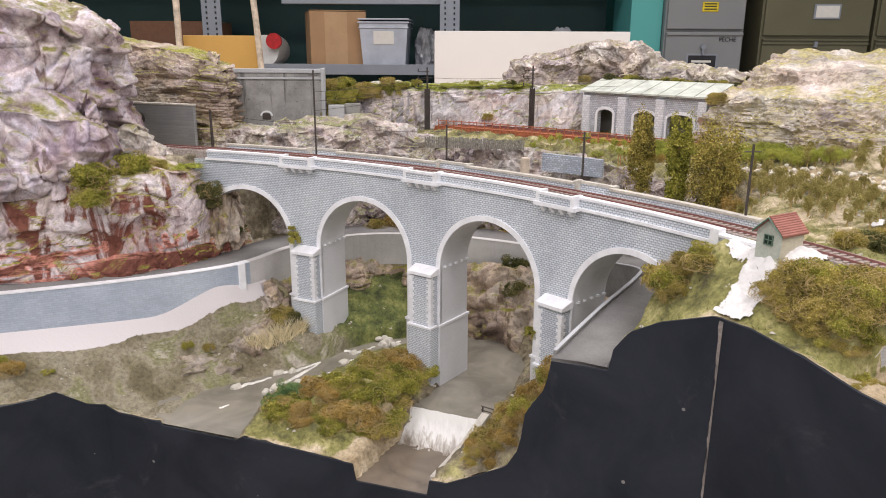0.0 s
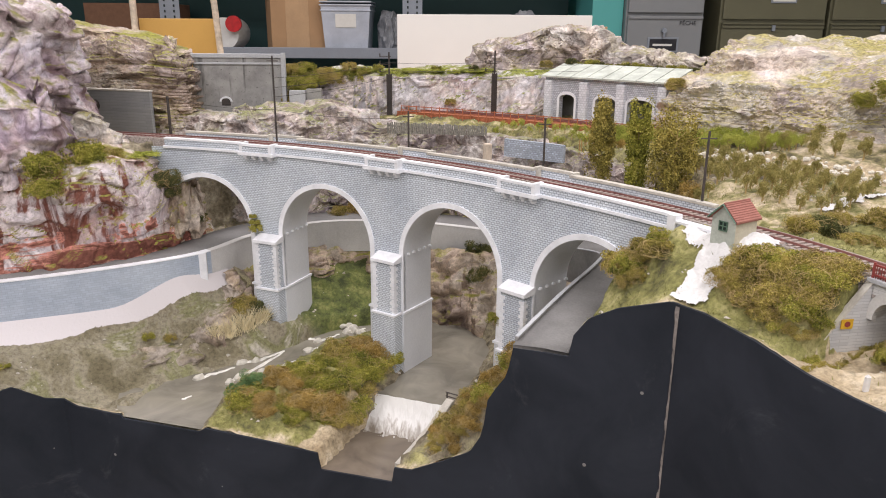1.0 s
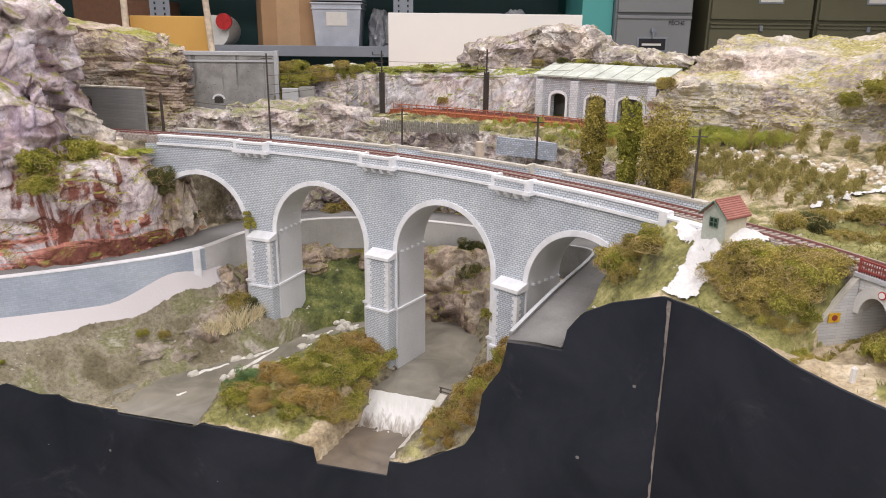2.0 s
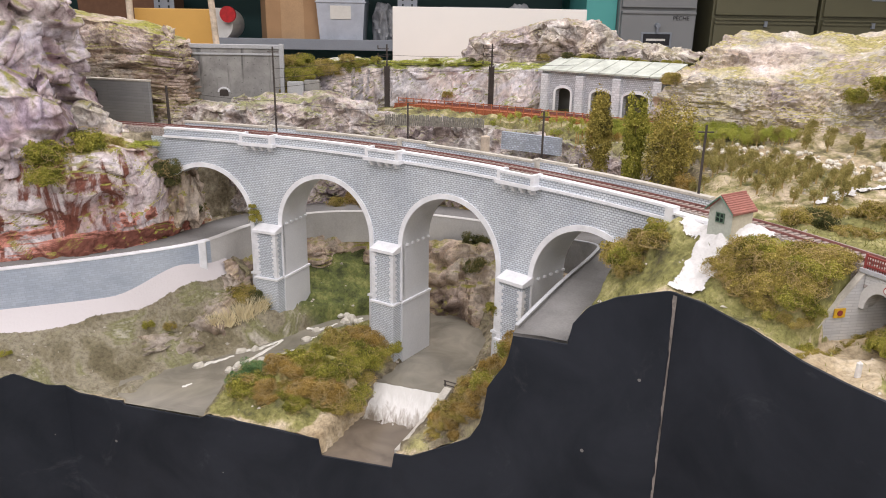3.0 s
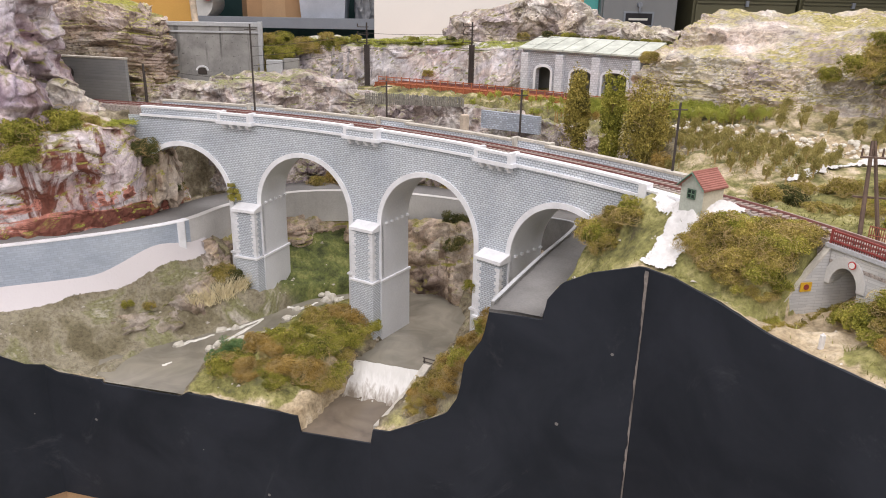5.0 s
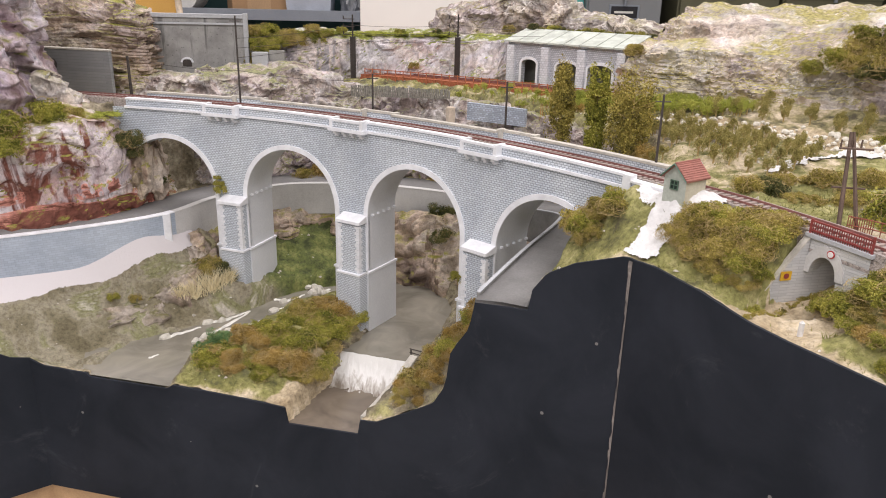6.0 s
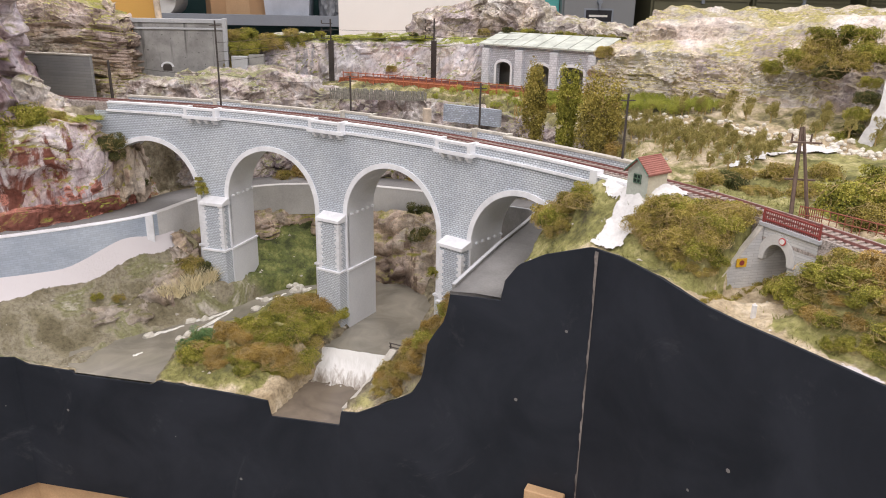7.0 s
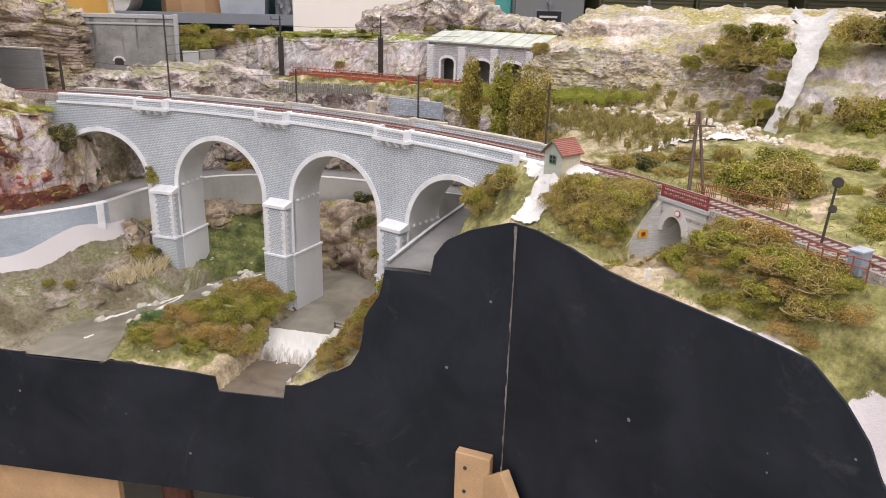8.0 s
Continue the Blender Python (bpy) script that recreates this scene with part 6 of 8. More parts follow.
def tall_tree(x, y, z, height, width, mat, label, seed):
    t = thing("tree", label, "tree", "trees behind the viaduct")
    bm = bmesh.new()
    rod(bm, (0, 0, 0), (0, 0, height * 0.85), 0.0026, 0.0006, 6)
    rr = random.Random(seed)
    for k in range(9):
        h = height * rr.uniform(0.15, 0.75)
        a = rr.uniform(0, 6.28)
        rod(bm, (0, 0, h), (width * 0.4 * math.cos(a), width * 0.4 * math.sin(a), h + height * 0.12), 0.0009, 0.0004, 4)
    part("trunk", bm, TWIG, t)
    verts, faces = leaf_ball(seed, width / 2, width / 2, height * 1.0, 15000, 0.0021, 46)
    leaf_part("crown", (verts, faces), mat, t)
    t.location = (x, y, z)


tall_tree(0.362, 1.14, 1.275, 0.118, 0.044, LEAF_OLIVE, "slim olive-brown model tree behind the viaduct", 3)
tall_tree(0.405, 1.1, 1.275, 0.112, 0.036, LEAF_GREEN, "slim green model tree behind the viaduct", 4)
tall_tree(0.447, 1.06, 1.28, 0.108, 0.074, LEAF_OLIVE, "broad olive-brown model tree behind the viaduct", 5)
for k, x, y, sz in (("rust", 0.47, 1.03, 0.03), ("olive", 0.5, 0.8, 0.02), ("dark", 0.52, 0.795, 0.025), ("olive", 0.55, 0.82, 0.018), ("rust", 0.2, 1.45, 0.026), ("rust", 0.0, 1.47, 0.034), ("rust", -0.03, 1.5, 0.036), ("rust", 0.04, 1.49, 0.03), ("olive", -0.07, 1.47, 0.024),
                    ("green", 0.6, 0.67, 0.045), ("olive", 0.64, 0.66, 0.04), ("olive", 0.59, 0.63, 0.03), ("green", 0.66, 0.71, 0.035), ("olive", 0.63, 0.78, 0.02), ("olive", 0.58, 0.79, 0.02),
                    ("green", 0.68, 0.5, 0.03), ("green", 0.72, 0.55, 0.03), ("olive", 0.66, 0.44, 0.03), ("green", 0.74, 0.48, 0.03)):
    bush(k, x, y, land_z(x, y) - 0.002, sz, x * 31)
for k, x, y, z, sz in (("green", 0.75, 1.09, 1.408, 0.03), ("olive", 0.78, 1.07, 1.425, 0.034), ("green", 0.81, 1.045, 1.44, 0.036), ("olive", 0.79, 1.02, 1.41, 0.034), ("green", 0.815, 1.01, 1.42, 0.034), ("olive", 0.76, 1.06, 1.405, 0.03), ("green", 0.725, 1.11, 1.395, 0.024), ("dark", 0.77, 1.03, 1.398, 0.026), ("green", 0.775, 1.075, 1.445, 0.026),
                       ("dark", 0.79, 0.965, 1.37, 0.02), ("green", 0.775, 0.955, 1.35, 0.02), ("dark", 0.765, 0.945, 1.335, 0.018), ("green", 0.75, 0.945, 1.32, 0.018), ("green", 0.8, 0.98, 1.39, 0.018),
                       ("olive", 0.885, 0.925, 1.45, 0.042), ("dark", 0.91, 0.89, 1.45, 0.045), ("green", 0.93, 0.86, 1.45, 0.045), ("olive", 0.87, 0.87, 1.345, 0.04), ("green", 0.89, 0.83, 1.345, 0.042), ("olive", 0.92, 0.79, 1.345, 0.042), ("green", 0.86, 0.84, 1.33, 0.03),
                       ("green", -0.17, 1.63, 1.385, 0.022), ("green", -0.14, 1.63, 1.39, 0.02), ("olive", -0.11, 1.63, 1.39, 0.018), ("green", -0.08, 1.63, 1.4, 0.016), ("green", -0.16, 1.61, 1.35, 0.022), ("green", -0.03, 1.63, 1.405, 0.016),
                       ("green", -0.165, 1.612, 1.375, 0.03), ("green", -0.135, 1.615, 1.38, 0.03), ("olive", -0.11, 1.622, 1.395, 0.026), ("green", -0.15, 1.63, 1.405, 0.026), ("olive", -0.18, 1.63, 1.405, 0.022), ("olive", -0.06, 1.635, 1.41, 0.02), ("green", 0.0, 1.64, 1.412, 0.014), ("green", 0.12, 1.635, 1.412, 0.012), ("dark", 0.2, 1.63, 1.412, 0.014), ("olive", -0.18, 1.615, 1.345, 0.028), ("green", -0.165, 1.6, 1.32, 0.02), ("green", -0.15, 1.615, 1.37, 0.026), ("green", -0.12, 1.625, 1.385, 0.024), ("olive", -0.09, 1.625, 1.385, 0.026), ("green", -0.05, 1.63, 1.39, 0.024), ("green", -0.18, 1.64, 1.39, 0.03), ("olive", 0.15, 1.6, 1.345, 0.014), ("olive", 0.53, 1.34, 1.4, 0.022), ("green", 0.44, 1.6, 1.42, 0.02), ("dark", 0.4, 1.62, 1.425, 0.016), ("green", 0.5, 1.55, 1.42, 0.018), ("olive", 0.35, 1.63, 1.42, 0.016)):
    bush(k, x, y, z, sz, x * 17)


# ---- bare plaster: round the hut, and the gap between two boards on the hill ----
def plaster_patch(outline, z_of, label, res=0.0013):
    pts = [Vector(p) for p in outline]
    x0, x1 = min(p.x for p in pts), max(p.x for p in pts)
    y0, y1 = min(p.y for p in pts), max(p.y for p in pts)
    idx, verts, faces = {}, [], []
    nx, ny = int((x1 - x0) / res) + 2, int((y1 - y0) / res) + 2
    for i in range(nx):
        for j in range(ny):
            p = Vector((x0 + i * res, y0 + j * res))
            q = p + 0.006 * Vector((noise.fractal((p.x * 90, p.y * 90, 0), 0.9, 2, 3), noise.fractal((p.x * 90, p.y * 90, 7), 0.9, 2, 3)))
            inside = False
            for a, b in zip(pts, pts[1:] + pts[:1]):
                if (a.y > q.y) != (b.y > q.y) and q.x < (b.x - a.x) * (q.y - a.y) / (b.y - a.y) + a.x:
                    inside = not inside
            if inside:
                idx[i, j] = len(verts)
                verts.append(Vector((p.x, p.y, z_of(p.x, p.y) + 0.0028 + 0.0022 * noise.fractal((p.x * 110, p.y * 110, 1), 0.8, 2, 4))))
    for (i, j), k in idx.items():
        q = [idx.get(c) for c in ((i, j), (i + 1, j), (i + 1, j + 1), (i, j + 1))]
        if None not in q:
            faces.append(q)
    me = bpy.data.meshes.new("plaster_patch")
    me.from_pydata(verts, [], faces)
    me.materials.append(PLASTER)
    me.polygons.foreach_set("use_smooth", [True] * len(me.polygons))
    tagged(new("plaster_patch", me), label, "plaster", kind="structure")


plaster_patch([(0.335, 0.705), (0.352, 0.683), (0.362, 0.69), (0.385, 0.69), (0.42, 0.7), (0.445, 0.715), (0.455, 0.735), (0.43, 0.755), (0.4, 0.765), (0.37, 0.78), (0.362, 0.76), (0.372, 0.735), (0.352, 0.72)], land_z, "fresh white plaster spread round the hut and down to the board")


# ---- underpass below the line ----
def build_underpass():
    g = thing("underpass", "small grey stone underpass with red railing and wing wall", "bridge")
    c0, left, right = 24.74, 25.68, 22.9
    r0 = 1.219
    bm = bmesh.new()
    half, spring, crown, top = 0.6, 1.27, 1.2878, 1.302
    rows_f = []
    for i in range(57):
        d = left - (left - right) * i / 56
        u = (d - c0) / half
        low = (spring if u > 0 else 1.225) if abs(u) >= 1 else spring + (crown - spring) * math.sqrt(max(0, 1 - u * u))
        rows_f.append((d, low))
    for r in (r0, r0 + 0.05):
        strip(bm, [[arc(r, d) + Vector((0, 0, lo)), arc(r, d) + Vector((0, 0, top))] for d, lo in rows_f])
    strip(bm, [[arc(r0, d) + Vector((0, 0, lo)), arc(r0 + 0.05, d) + Vector((0, 0, lo))] for d, lo in rows_f])
    uv_project(part("portal_wall", bm, PALE_COURSED, g), arc_uv)
    ring = bmesh.new()
    rows = []
    for j in range(19):
        f = math.pi * j / 18
        rows.append([arc(r, c0 + k * math.cos(f)) + Vector((0, 0, spring + (crown - spring) * k / half * math.sin(f))) for k, r in ((half, r0 + 0.004), (half, r0 - 0.002), (half + 0.34, r0 - 0.002), (half + 0.34, r0 + 0.004))])
    strip(ring, rows)
    bmesh.ops.recalc_face_normals(ring, faces=ring.faces)
    part("arch_ring", ring, CONCRETE_PALE, g)
    cope = bmesh.new()
    arc_bar(cope, left + 0.1, right - 0.1, r0 - 0.003, r0 + 0.006, top - 0.0005, top + 0.003, 0.3)
    part("coping", cope, CONCRETE_LIGHT, g)
    # wing wall down to the lane
    p0, p1 = arc(r0, left), Vector((0.4405, 0.627, 0))
    deep = p0 + (p0 - p1).normalized() * 0.075
    wing = bmesh.new()
    n = Vector((-(p1 - p0).y, (p1 - p0).x, 0)).normalized() * 0.003
    rows = []
    for i in range(13):
        f = i / 12
        p = p0.lerp(p1, f)
        h = 1.3015 + (1.2505 - 1.3015) * f
        rows.append([p - n + Vector((0, 0, 1.225)), p - n + Vector((0, 0, h)), p + n + Vector((0, 0, h)), p + n + Vector((0, 0, 1.225))])
    strip(wing, rows)
    bmesh.ops.recalc_face_normals(wing, faces=wing.faces)
    uv_project(part("wing_wall", wing, PALE_COURSED, g), wall_uv)
    inner = bmesh.new()
    strip(inner, [[p - n + Vector((0, 0, 1.225)), p - n + Vector((0, 0, 1.284)), p + n + Vector((0, 0, 1.284)), p + n + Vector((0, 0, 1.225))] for p in (p0, deep)])
    bmesh.ops.recalc_face_normals(inner, faces=inner.faces)
    uv_project(part("tunnel_wall", inner, PALE_COURSED, g), wall_uv)
    cap = bmesh.new()
    strip(cap, [[r[1] - n * 0.15 + Vector((0, 0, z)) for z in (0, 0.0018)] + [r[2] + n * 0.15 + Vector((0, 0, z)) for z in (0.0018, 0)] for r in rows])
    part("wing_coping", cap, WEATHERED, g)
    red = plain("red_oxide_paint", (0.24, 0.045, 0.04), 0.5, vary=0.15)
    rail = bmesh.new()
    for z in (1.307, 1.3155):
        arc_bar(rail, left, right, r0 - 0.001, r0 + 0.001, z, z + 0.0015, 0.3)
    railing = part("railing", rail, red, g, "red painted lattice railing")
    for k in range(27):
        bar = bmesh.new()
        d = left - 0.03 - (left - right - 0.06) * k / 26
        thick = 0.0014 if k % 26 == 0 else 0.0005
        rod(bar, arc(r0, d) + Vector((0, 0, 1.303)), arc(r0, d) + Vector((0, 0, 1.3165 if k % 26 else 1.3185)), thick, thick, 4)
        part("baluster", bar, red, railing)
    sign = bmesh.new()
    q = p0.lerp(p1, 0.5) + n * 1.35
    rot = Matrix.Translation(q + Vector((0, 0, 1.262))) @ Matrix.Rotation(math.atan2((p1 - p0).y, (p1 - p0).x), 4, "Z")
    box(sign, rot, 0.011, 0.0008, 0.0085)
    mark = bmesh.new()
    rod(mark, q + n * 0.1 + Vector((0, 0, 1.2663)), q + n * 0.35 + Vector((0, 0, 1.2663)), 0.0026, 0.0026, 12)
    part("sign_mark", mark, red, g, "red ring on the plate")
    part("yellow_plate", sign, plain("yellow_sign", (0.6, 0.36, 0.03), 0.5), g, "small yellow and red plate")
    for k, (rad, mat) in enumerate(((0.0036, plain("sign_red", (0.45, 0.04, 0.04), 0.5)), (0.0026, plain("sign_white", (0.75, 0.72, 0.7), 0.5)))):
        disc = bmesh.new()
        p = arc(r0 - 0.0026 - 0.0006 * k, c0 - 0.26) + Vector((0, 0, 1.2927))
        inward = (arc(0.5, c0) - arc(1, c0)).normalized()
        rod(disc, p, p + inward * 0.0006, rad, rad, 14)
        part("round_sign", disc, mat, g, "round red-rimmed sign")


build_underpass()

# a white post beside the lane
bm = bmesh.new()
rod(bm, (0, 0, 0), (0, 0, 0.012), 0.0024, 0.0022, 8)
rod(bm, (0, 0, 0.012), (0, 0, 0.0135), 0.0016, 0.0006, 8)
ob = part("marker_post", bm, PLASTER)
ob.location = (0.437, 0.551, land_z(0.437, 0.551))
tagged(ob, "short white marker post beside the lane", "post")


# ---- river stones and foam streaks ----
def stone(x, y, z, sx, sy, sz, turn, seed, mat, label):
    bm = bmesh.new()
    bmesh.ops.create_icosphere(bm, subdivisions=2, radius=1.0)
    for v in bm.verts:
        v.co *= 1 + 0.28 * noise.noise(v.co * 1.6 + Vector((seed, 0, 0)))
        v.co = Vector((v.co.x * sx, v.co.y * sy, max(v.co.z, -0.4) * sz))
    ob = part("river_stone", bm, mat)
    ob.matrix_world = Matrix.Translation((x, y, z)) @ Matrix.Rotation(turn, 4, "Z")
    tagged(ob, label, "stone", "stones in the river")


STONE = plain("wet_stone", (0.6, 0.57, 0.5), 0.6, vary=0.2, scale=80)
FOAM_STREAK = plain("pale_foam", (0.74, 0.72, 0.67), 0.5, vary=0.25, scale=90, relief=0.5, fine=300, dist=0.001)


def foam_streak(x0, y0, x1, y1, width, seed):
    """A pale trail that tapers away upstream of a stone."""
    bm = bmesh.new()
    a, b = Vector((x0, y0, WATER_Z)), Vector((x1, y1, WATER_Z))
    side = Vector((-(b - a).y, (b - a).x, 0)).normalized()
    rows = []
    for i in range(25):
        f = i / 24
        w = width * 1.05 * (1 - 0.75 * f) * min(1, 0.3 + f * 6) * (1 + 0.5 * noise.noise(Vector((f * 9, seed, 0))))
        p = a.lerp(b, f) + side * width * 0.6 * noise.noise(Vector((f * 5, seed, 4)))
        rows.append([p + side * w * k + Vector((0, 0, h)) for k, h in ((-1, -0.0004), (-0.5, 0.0012), (0.5, 0.0012), (1, -0.0004))])
    strip(bm, rows)
    bmesh.ops.recalc_face_normals(bm, faces=bm.faces)
    tagged(part("foam_streak", bm, FOAM_STREAK, smooth=True), "pale foam streak trailing behind a river stone", "foam", "foam streaks in the river")


for i, (x0, y0, x1, y1, w) in enumerate(((-0.243, 1.08, -0.198, 1.116, 0.006), (-0.193, 1.064, -0.185, 1.09, 0.005), (-0.183, 1.08, -0.131, 1.177, 0.006), (-0.192, 1.133, -0.166, 1.142, 0.007), (-0.17, 1.139, -0.133, 1.177, 0.005), (-0.152, 1.1, -0.096, 1.149, 0.005),
                                         (-0.109, 1.23, -0.08, 1.22, 0.006), (-0.082, 1.215, -0.049, 1.246, 0.005), (-0.093, 1.178, -0.039, 1.216, 0.006), (-0.172, 1.049, -0.163, 1.064, 0.004), (-0.248, 1.013, -0.237, 1.024, 0.003), (-0.035, 1.258, -0.006, 1.272, 0.007))):
    foam_streak(x0, y0, x1, y1, w, i * 2.3)
    if w > 0.0045:
        stone(x0, y0, WATER_Z, w * 1.6, w * 1.1, 0.007, math.atan2(y1 - y0, x1 - x0), i * 3.1, STONE, "pale flat stone lying in the river")
for i in range(26):
    a = i / 25
    x = -0.16 + 0.16 * a + rnd.uniform(-0.004, 0.004)
    y = 1.225 + 0.06 * math.sin(a * 3.0) + rnd.uniform(-0.004, 0.004)
    stone(x, y, WATER_Z + 0.004, rnd.uniform(0.005, 0.011), rnd.uniform(0.004, 0.007), rnd.uniform(0.005, 0.009), rnd.uniform(0, 3), i * 1.7, STONE, "grey stone on the river's edge")


# ---- upper line: red-brown rails behind the vineyard ----
def build_upper_line():
    t = thing("upper_track", "reddish track and low fence of the upper line behind the vineyard", "track")
    red = plain("red_brown_ballast", (0.42, 0.14, 0.07), 0.9, vary=0.3, scale=200)
    bed = bmesh.new()
    arc_bar(bed, 80, 47.0, 1.648, 1.7, 1.31, 1.32)
    part("ballast_bed", bed, red, t, "red-brown ballast")
    for r in (1.662, 1.682):
        bm = bmesh.new()
        arc_bar(bm, 80, 46, r, r + 0.0016, 1.32, 1.3245)
        part("rail", bm, RAIL, t)
    for z in (1.323, 1.331):
        bm = bmesh.new()
        arc_bar(bm, 66, 47, 1.642, 1.643, z, z + 0.0016)
        part("fence_rail", bm, red, t, "thin red-brown fence rail")
    for i in range(32):
        bm = bmesh.new()
        p = arc(1.6425, 66 - 0.61 * i)
        rod(bm, (p.x, p.y, 1.31), (p.x, p.y, 1.334 + grade(66 - 0.61 * i)), 0.0011, 0.001, 4)
        part("fence_post", bm, red, t)


build_upper_line()


# ---- channel wall beside the pool, weir gate ----
wall_along("channel_wall", [Vector((0.071, 0.8605, POOL_Z)), Vector((0.088, 0.896, POOL_Z)), Vector((0.11, 0.946, POOL_Z)), Vector((0.138, 0.99, POOL_Z + 0.02))], 0.0058, -0.02, 0.021, WEATHERED, None, "pale concrete channel wall beside the pool")
bpy.data.objects["channel_wall"]["kind"] = "structure"
bpy.data.objects["channel_wall"]["category"] = "wall"
gate = thing("sluice_gate", "tiny dark wooden sluice gate beside the weir", "gate")
for gx_, gy_ in ((0.134, 0.995), (0.15, 0.985)):
    bm = bmesh.new()
    rod(bm, (gx_, gy_, 0.975), (gx_, gy_, 1.006), 0.0012, 0.0012, 4)
    part("post", bm, POLE, gate)
for gz in (0.99, 1.0, 1.006):
    bm = bmesh.new()
    rod(bm, (0.132, 0.996, gz), (0.152, 0.984, gz), 0.001, 0.001, 4)
    part("cross_bar", bm, POLE, gate)

# ---- white chute of bare plaster on the far hill ----
def ribbon(name, points, mat, label, category):
    line = spline([(x, y, z) for x, y, z, w in points], 10)
    widths = np.interp(np.linspace(0, len(points) - 1, len(line)), range(len(points)), [w for *_, w in points])
    rows = []
    for i, p in enumerate(line):
        side = Vector((0.62, -0.78, 0)) * widths[i]
        row = []
        for k in range(9):
            f = k / 8 * 2 - 1
            q = p + side * f * (1 + 0.35 * noise.noise(p * 60 + Vector((0, 0, 3 * (f > 0)))))
            q.z += 0.01 * (f * f - 0.5) + 0.005 * noise.fractal(q * 70, 0.9, 2, 4)
            row.append(q)
        rows.append(row)
    bm = bmesh.new()
    strip(bm, rows)
    bmesh.ops.recalc_face_normals(bm, faces=bm.faces)
    tagged(part(name, bm, mat, smooth=True), label, category, kind="structure")


ribbon("plaster_chute", [(0.866, 1.02, 1.49, 0.034), (0.848, 0.985, 1.462, 0.022), (0.826, 0.955, 1.425, 0.017), (0.8, 0.93, 1.385, 0.012), (0.775, 0.915, 1.345, 0.009), (0.75, 0.91, 1.31, 0.011)], CHUTE, "bare white plaster running down between two hills", "plaster")
plaster_patch([(0.54, 0.855), (0.57, 0.845), (0.63, 0.885), (0.69, 0.91), (0.72, 0.9), (0.74, 0.93), (0.7, 0.945), (0.64, 0.915), (0.58, 0.875)], land_z, "strip of bare white plaster along the orchard's edge")

# ---- poles, masts, wires and signal ----
for px_, py_, pz_, ph in ((-0.375, 1.44, 1.3, 0.075),):
    pole(px_, py_, pz_, ph, 0.0, 0, 0.003)


def mast(x, y, z, height):
    t = thing("catenary_mast", "dark steel catenary mast with insulators in front of the rock wall", "mast", "catenary masts")
    for dx, top in ((-0.0042, 0.66), (0.0042, 0.66), (0.0, 1.0)):
        bm = bmesh.new()
        box(bm, Matrix.Translation((dx, 0, 0)), 0.003, 0.0036, height * top)
        part("leg", bm, POLE, t)
    bm = bmesh.new()
    box(bm, Matrix.Translation((0, 0.001, 0)), 0.0086, 0.0012, height * 0.65)
    part("web", bm, POLE, t)
    for k in range(3):
        bm = bmesh.new()
        rod(bm, (-0.018, 0, height * (0.93 - 0.12 * k)), (0.004, 0, height * (0.93 - 0.12 * k)), 0.0008, 0.0008, 4)
        rod(bm, (-0.018, 0, height * (0.93 - 0.12 * k)), (-0.018, 0, height * (0.98 - 0.12 * k)), 0.0013, 0.0013, 5)
        part("insulator_arm", bm, POLE, t)
    t.location = (x, y, z)


mast(0.025, 1.588, 1.325, 0.125)
mast(0.238, 1.578, 1.325, 0.13)
WIRE = plain("dark_wire", (0.05, 0.045, 0.04), 0.6)


def wire(a, b, sag, label="thin dark overhead wire"):
    a, b = Vector(a), Vector(b)
    bm = bmesh.new()
    pts = [a.lerp(b, i / 10) - Vector((0, 0, sag * 4 * (i / 10) * (1 - i / 10))) for i in range(11)]
    k = 0.00035
    strip(bm, [[p + Vector((0, dy, dz)) for dy, dz in ((-k, -k), (k, -k), (0, k), (-k, -k))] for p in pts])
    bmesh.ops.remove_doubles(bm, verts=bm.verts, dist=1e-6)
    bmesh.ops.recalc_face_normals(bm, faces=bm.faces)
    tagged(part("overhead_wire", bm, WIRE), label, "wire", "overhead wires")


for z in (1.4, 1.415, 1.43):
    wire((-0.143, 1.275, z - 0.01), (0.02, 1.588, z), 0.004)
    wire((0.02, 1.588, z), (0.233, 1.578, z + 0.004), 0.004)
wire((0.235, 1.578, 1.435), (0.41, 1.55, 1.43), 0.004)
wire((0.235, 1.578, 1.42), (0.41, 1.55, 1.418), 0.004)
wire((-0.375, 1.44, 1.372), (-0.143, 1.272, 1.37), 0.006)
wire((-0.143, 1.272, 1.37), (0.075, 1.215, 1.365), 0.006)


def build_aframe():
    t = thing("pylon", "dark wooden A-frame line pylon beside the track", "pole")
    top = Vector((0.535, 0.69, 1.385))
    for x, y in ((0.522, 0.66), (0.537, 0.655)):
        bm = bmesh.new()
        rod(bm, (x, y, 1.297), top + Vector((0.002 * (x > 0.53), 0, 0)), 0.0022, 0.0017, 6)
        part("leg", bm, SLEEPER_DARK, t)
    for z in (1.335, 1.372):
        bm = bmesh.new()
        rod(bm, (0.52, 0.68, z), (0.548, 0.672, z), 0.0011, 0.0011, 5)
        part("cross_bar", bm, SLEEPER_DARK, t)
    for k in range(3):
        bm = bmesh.new()
        rod(bm, (0.524 + 0.01 * k, 0.685, 1.37), (0.524 + 0.01 * k, 0.685, 1.379), 0.0012, 0.0008, 5)
        part("insulator", bm, SLEEPER_DARK, t)


SLEEPER_DARK = plain("weathered_pole", (0.12, 0.08, 0.06), 0.8, vary=0.3)
build_aframe()


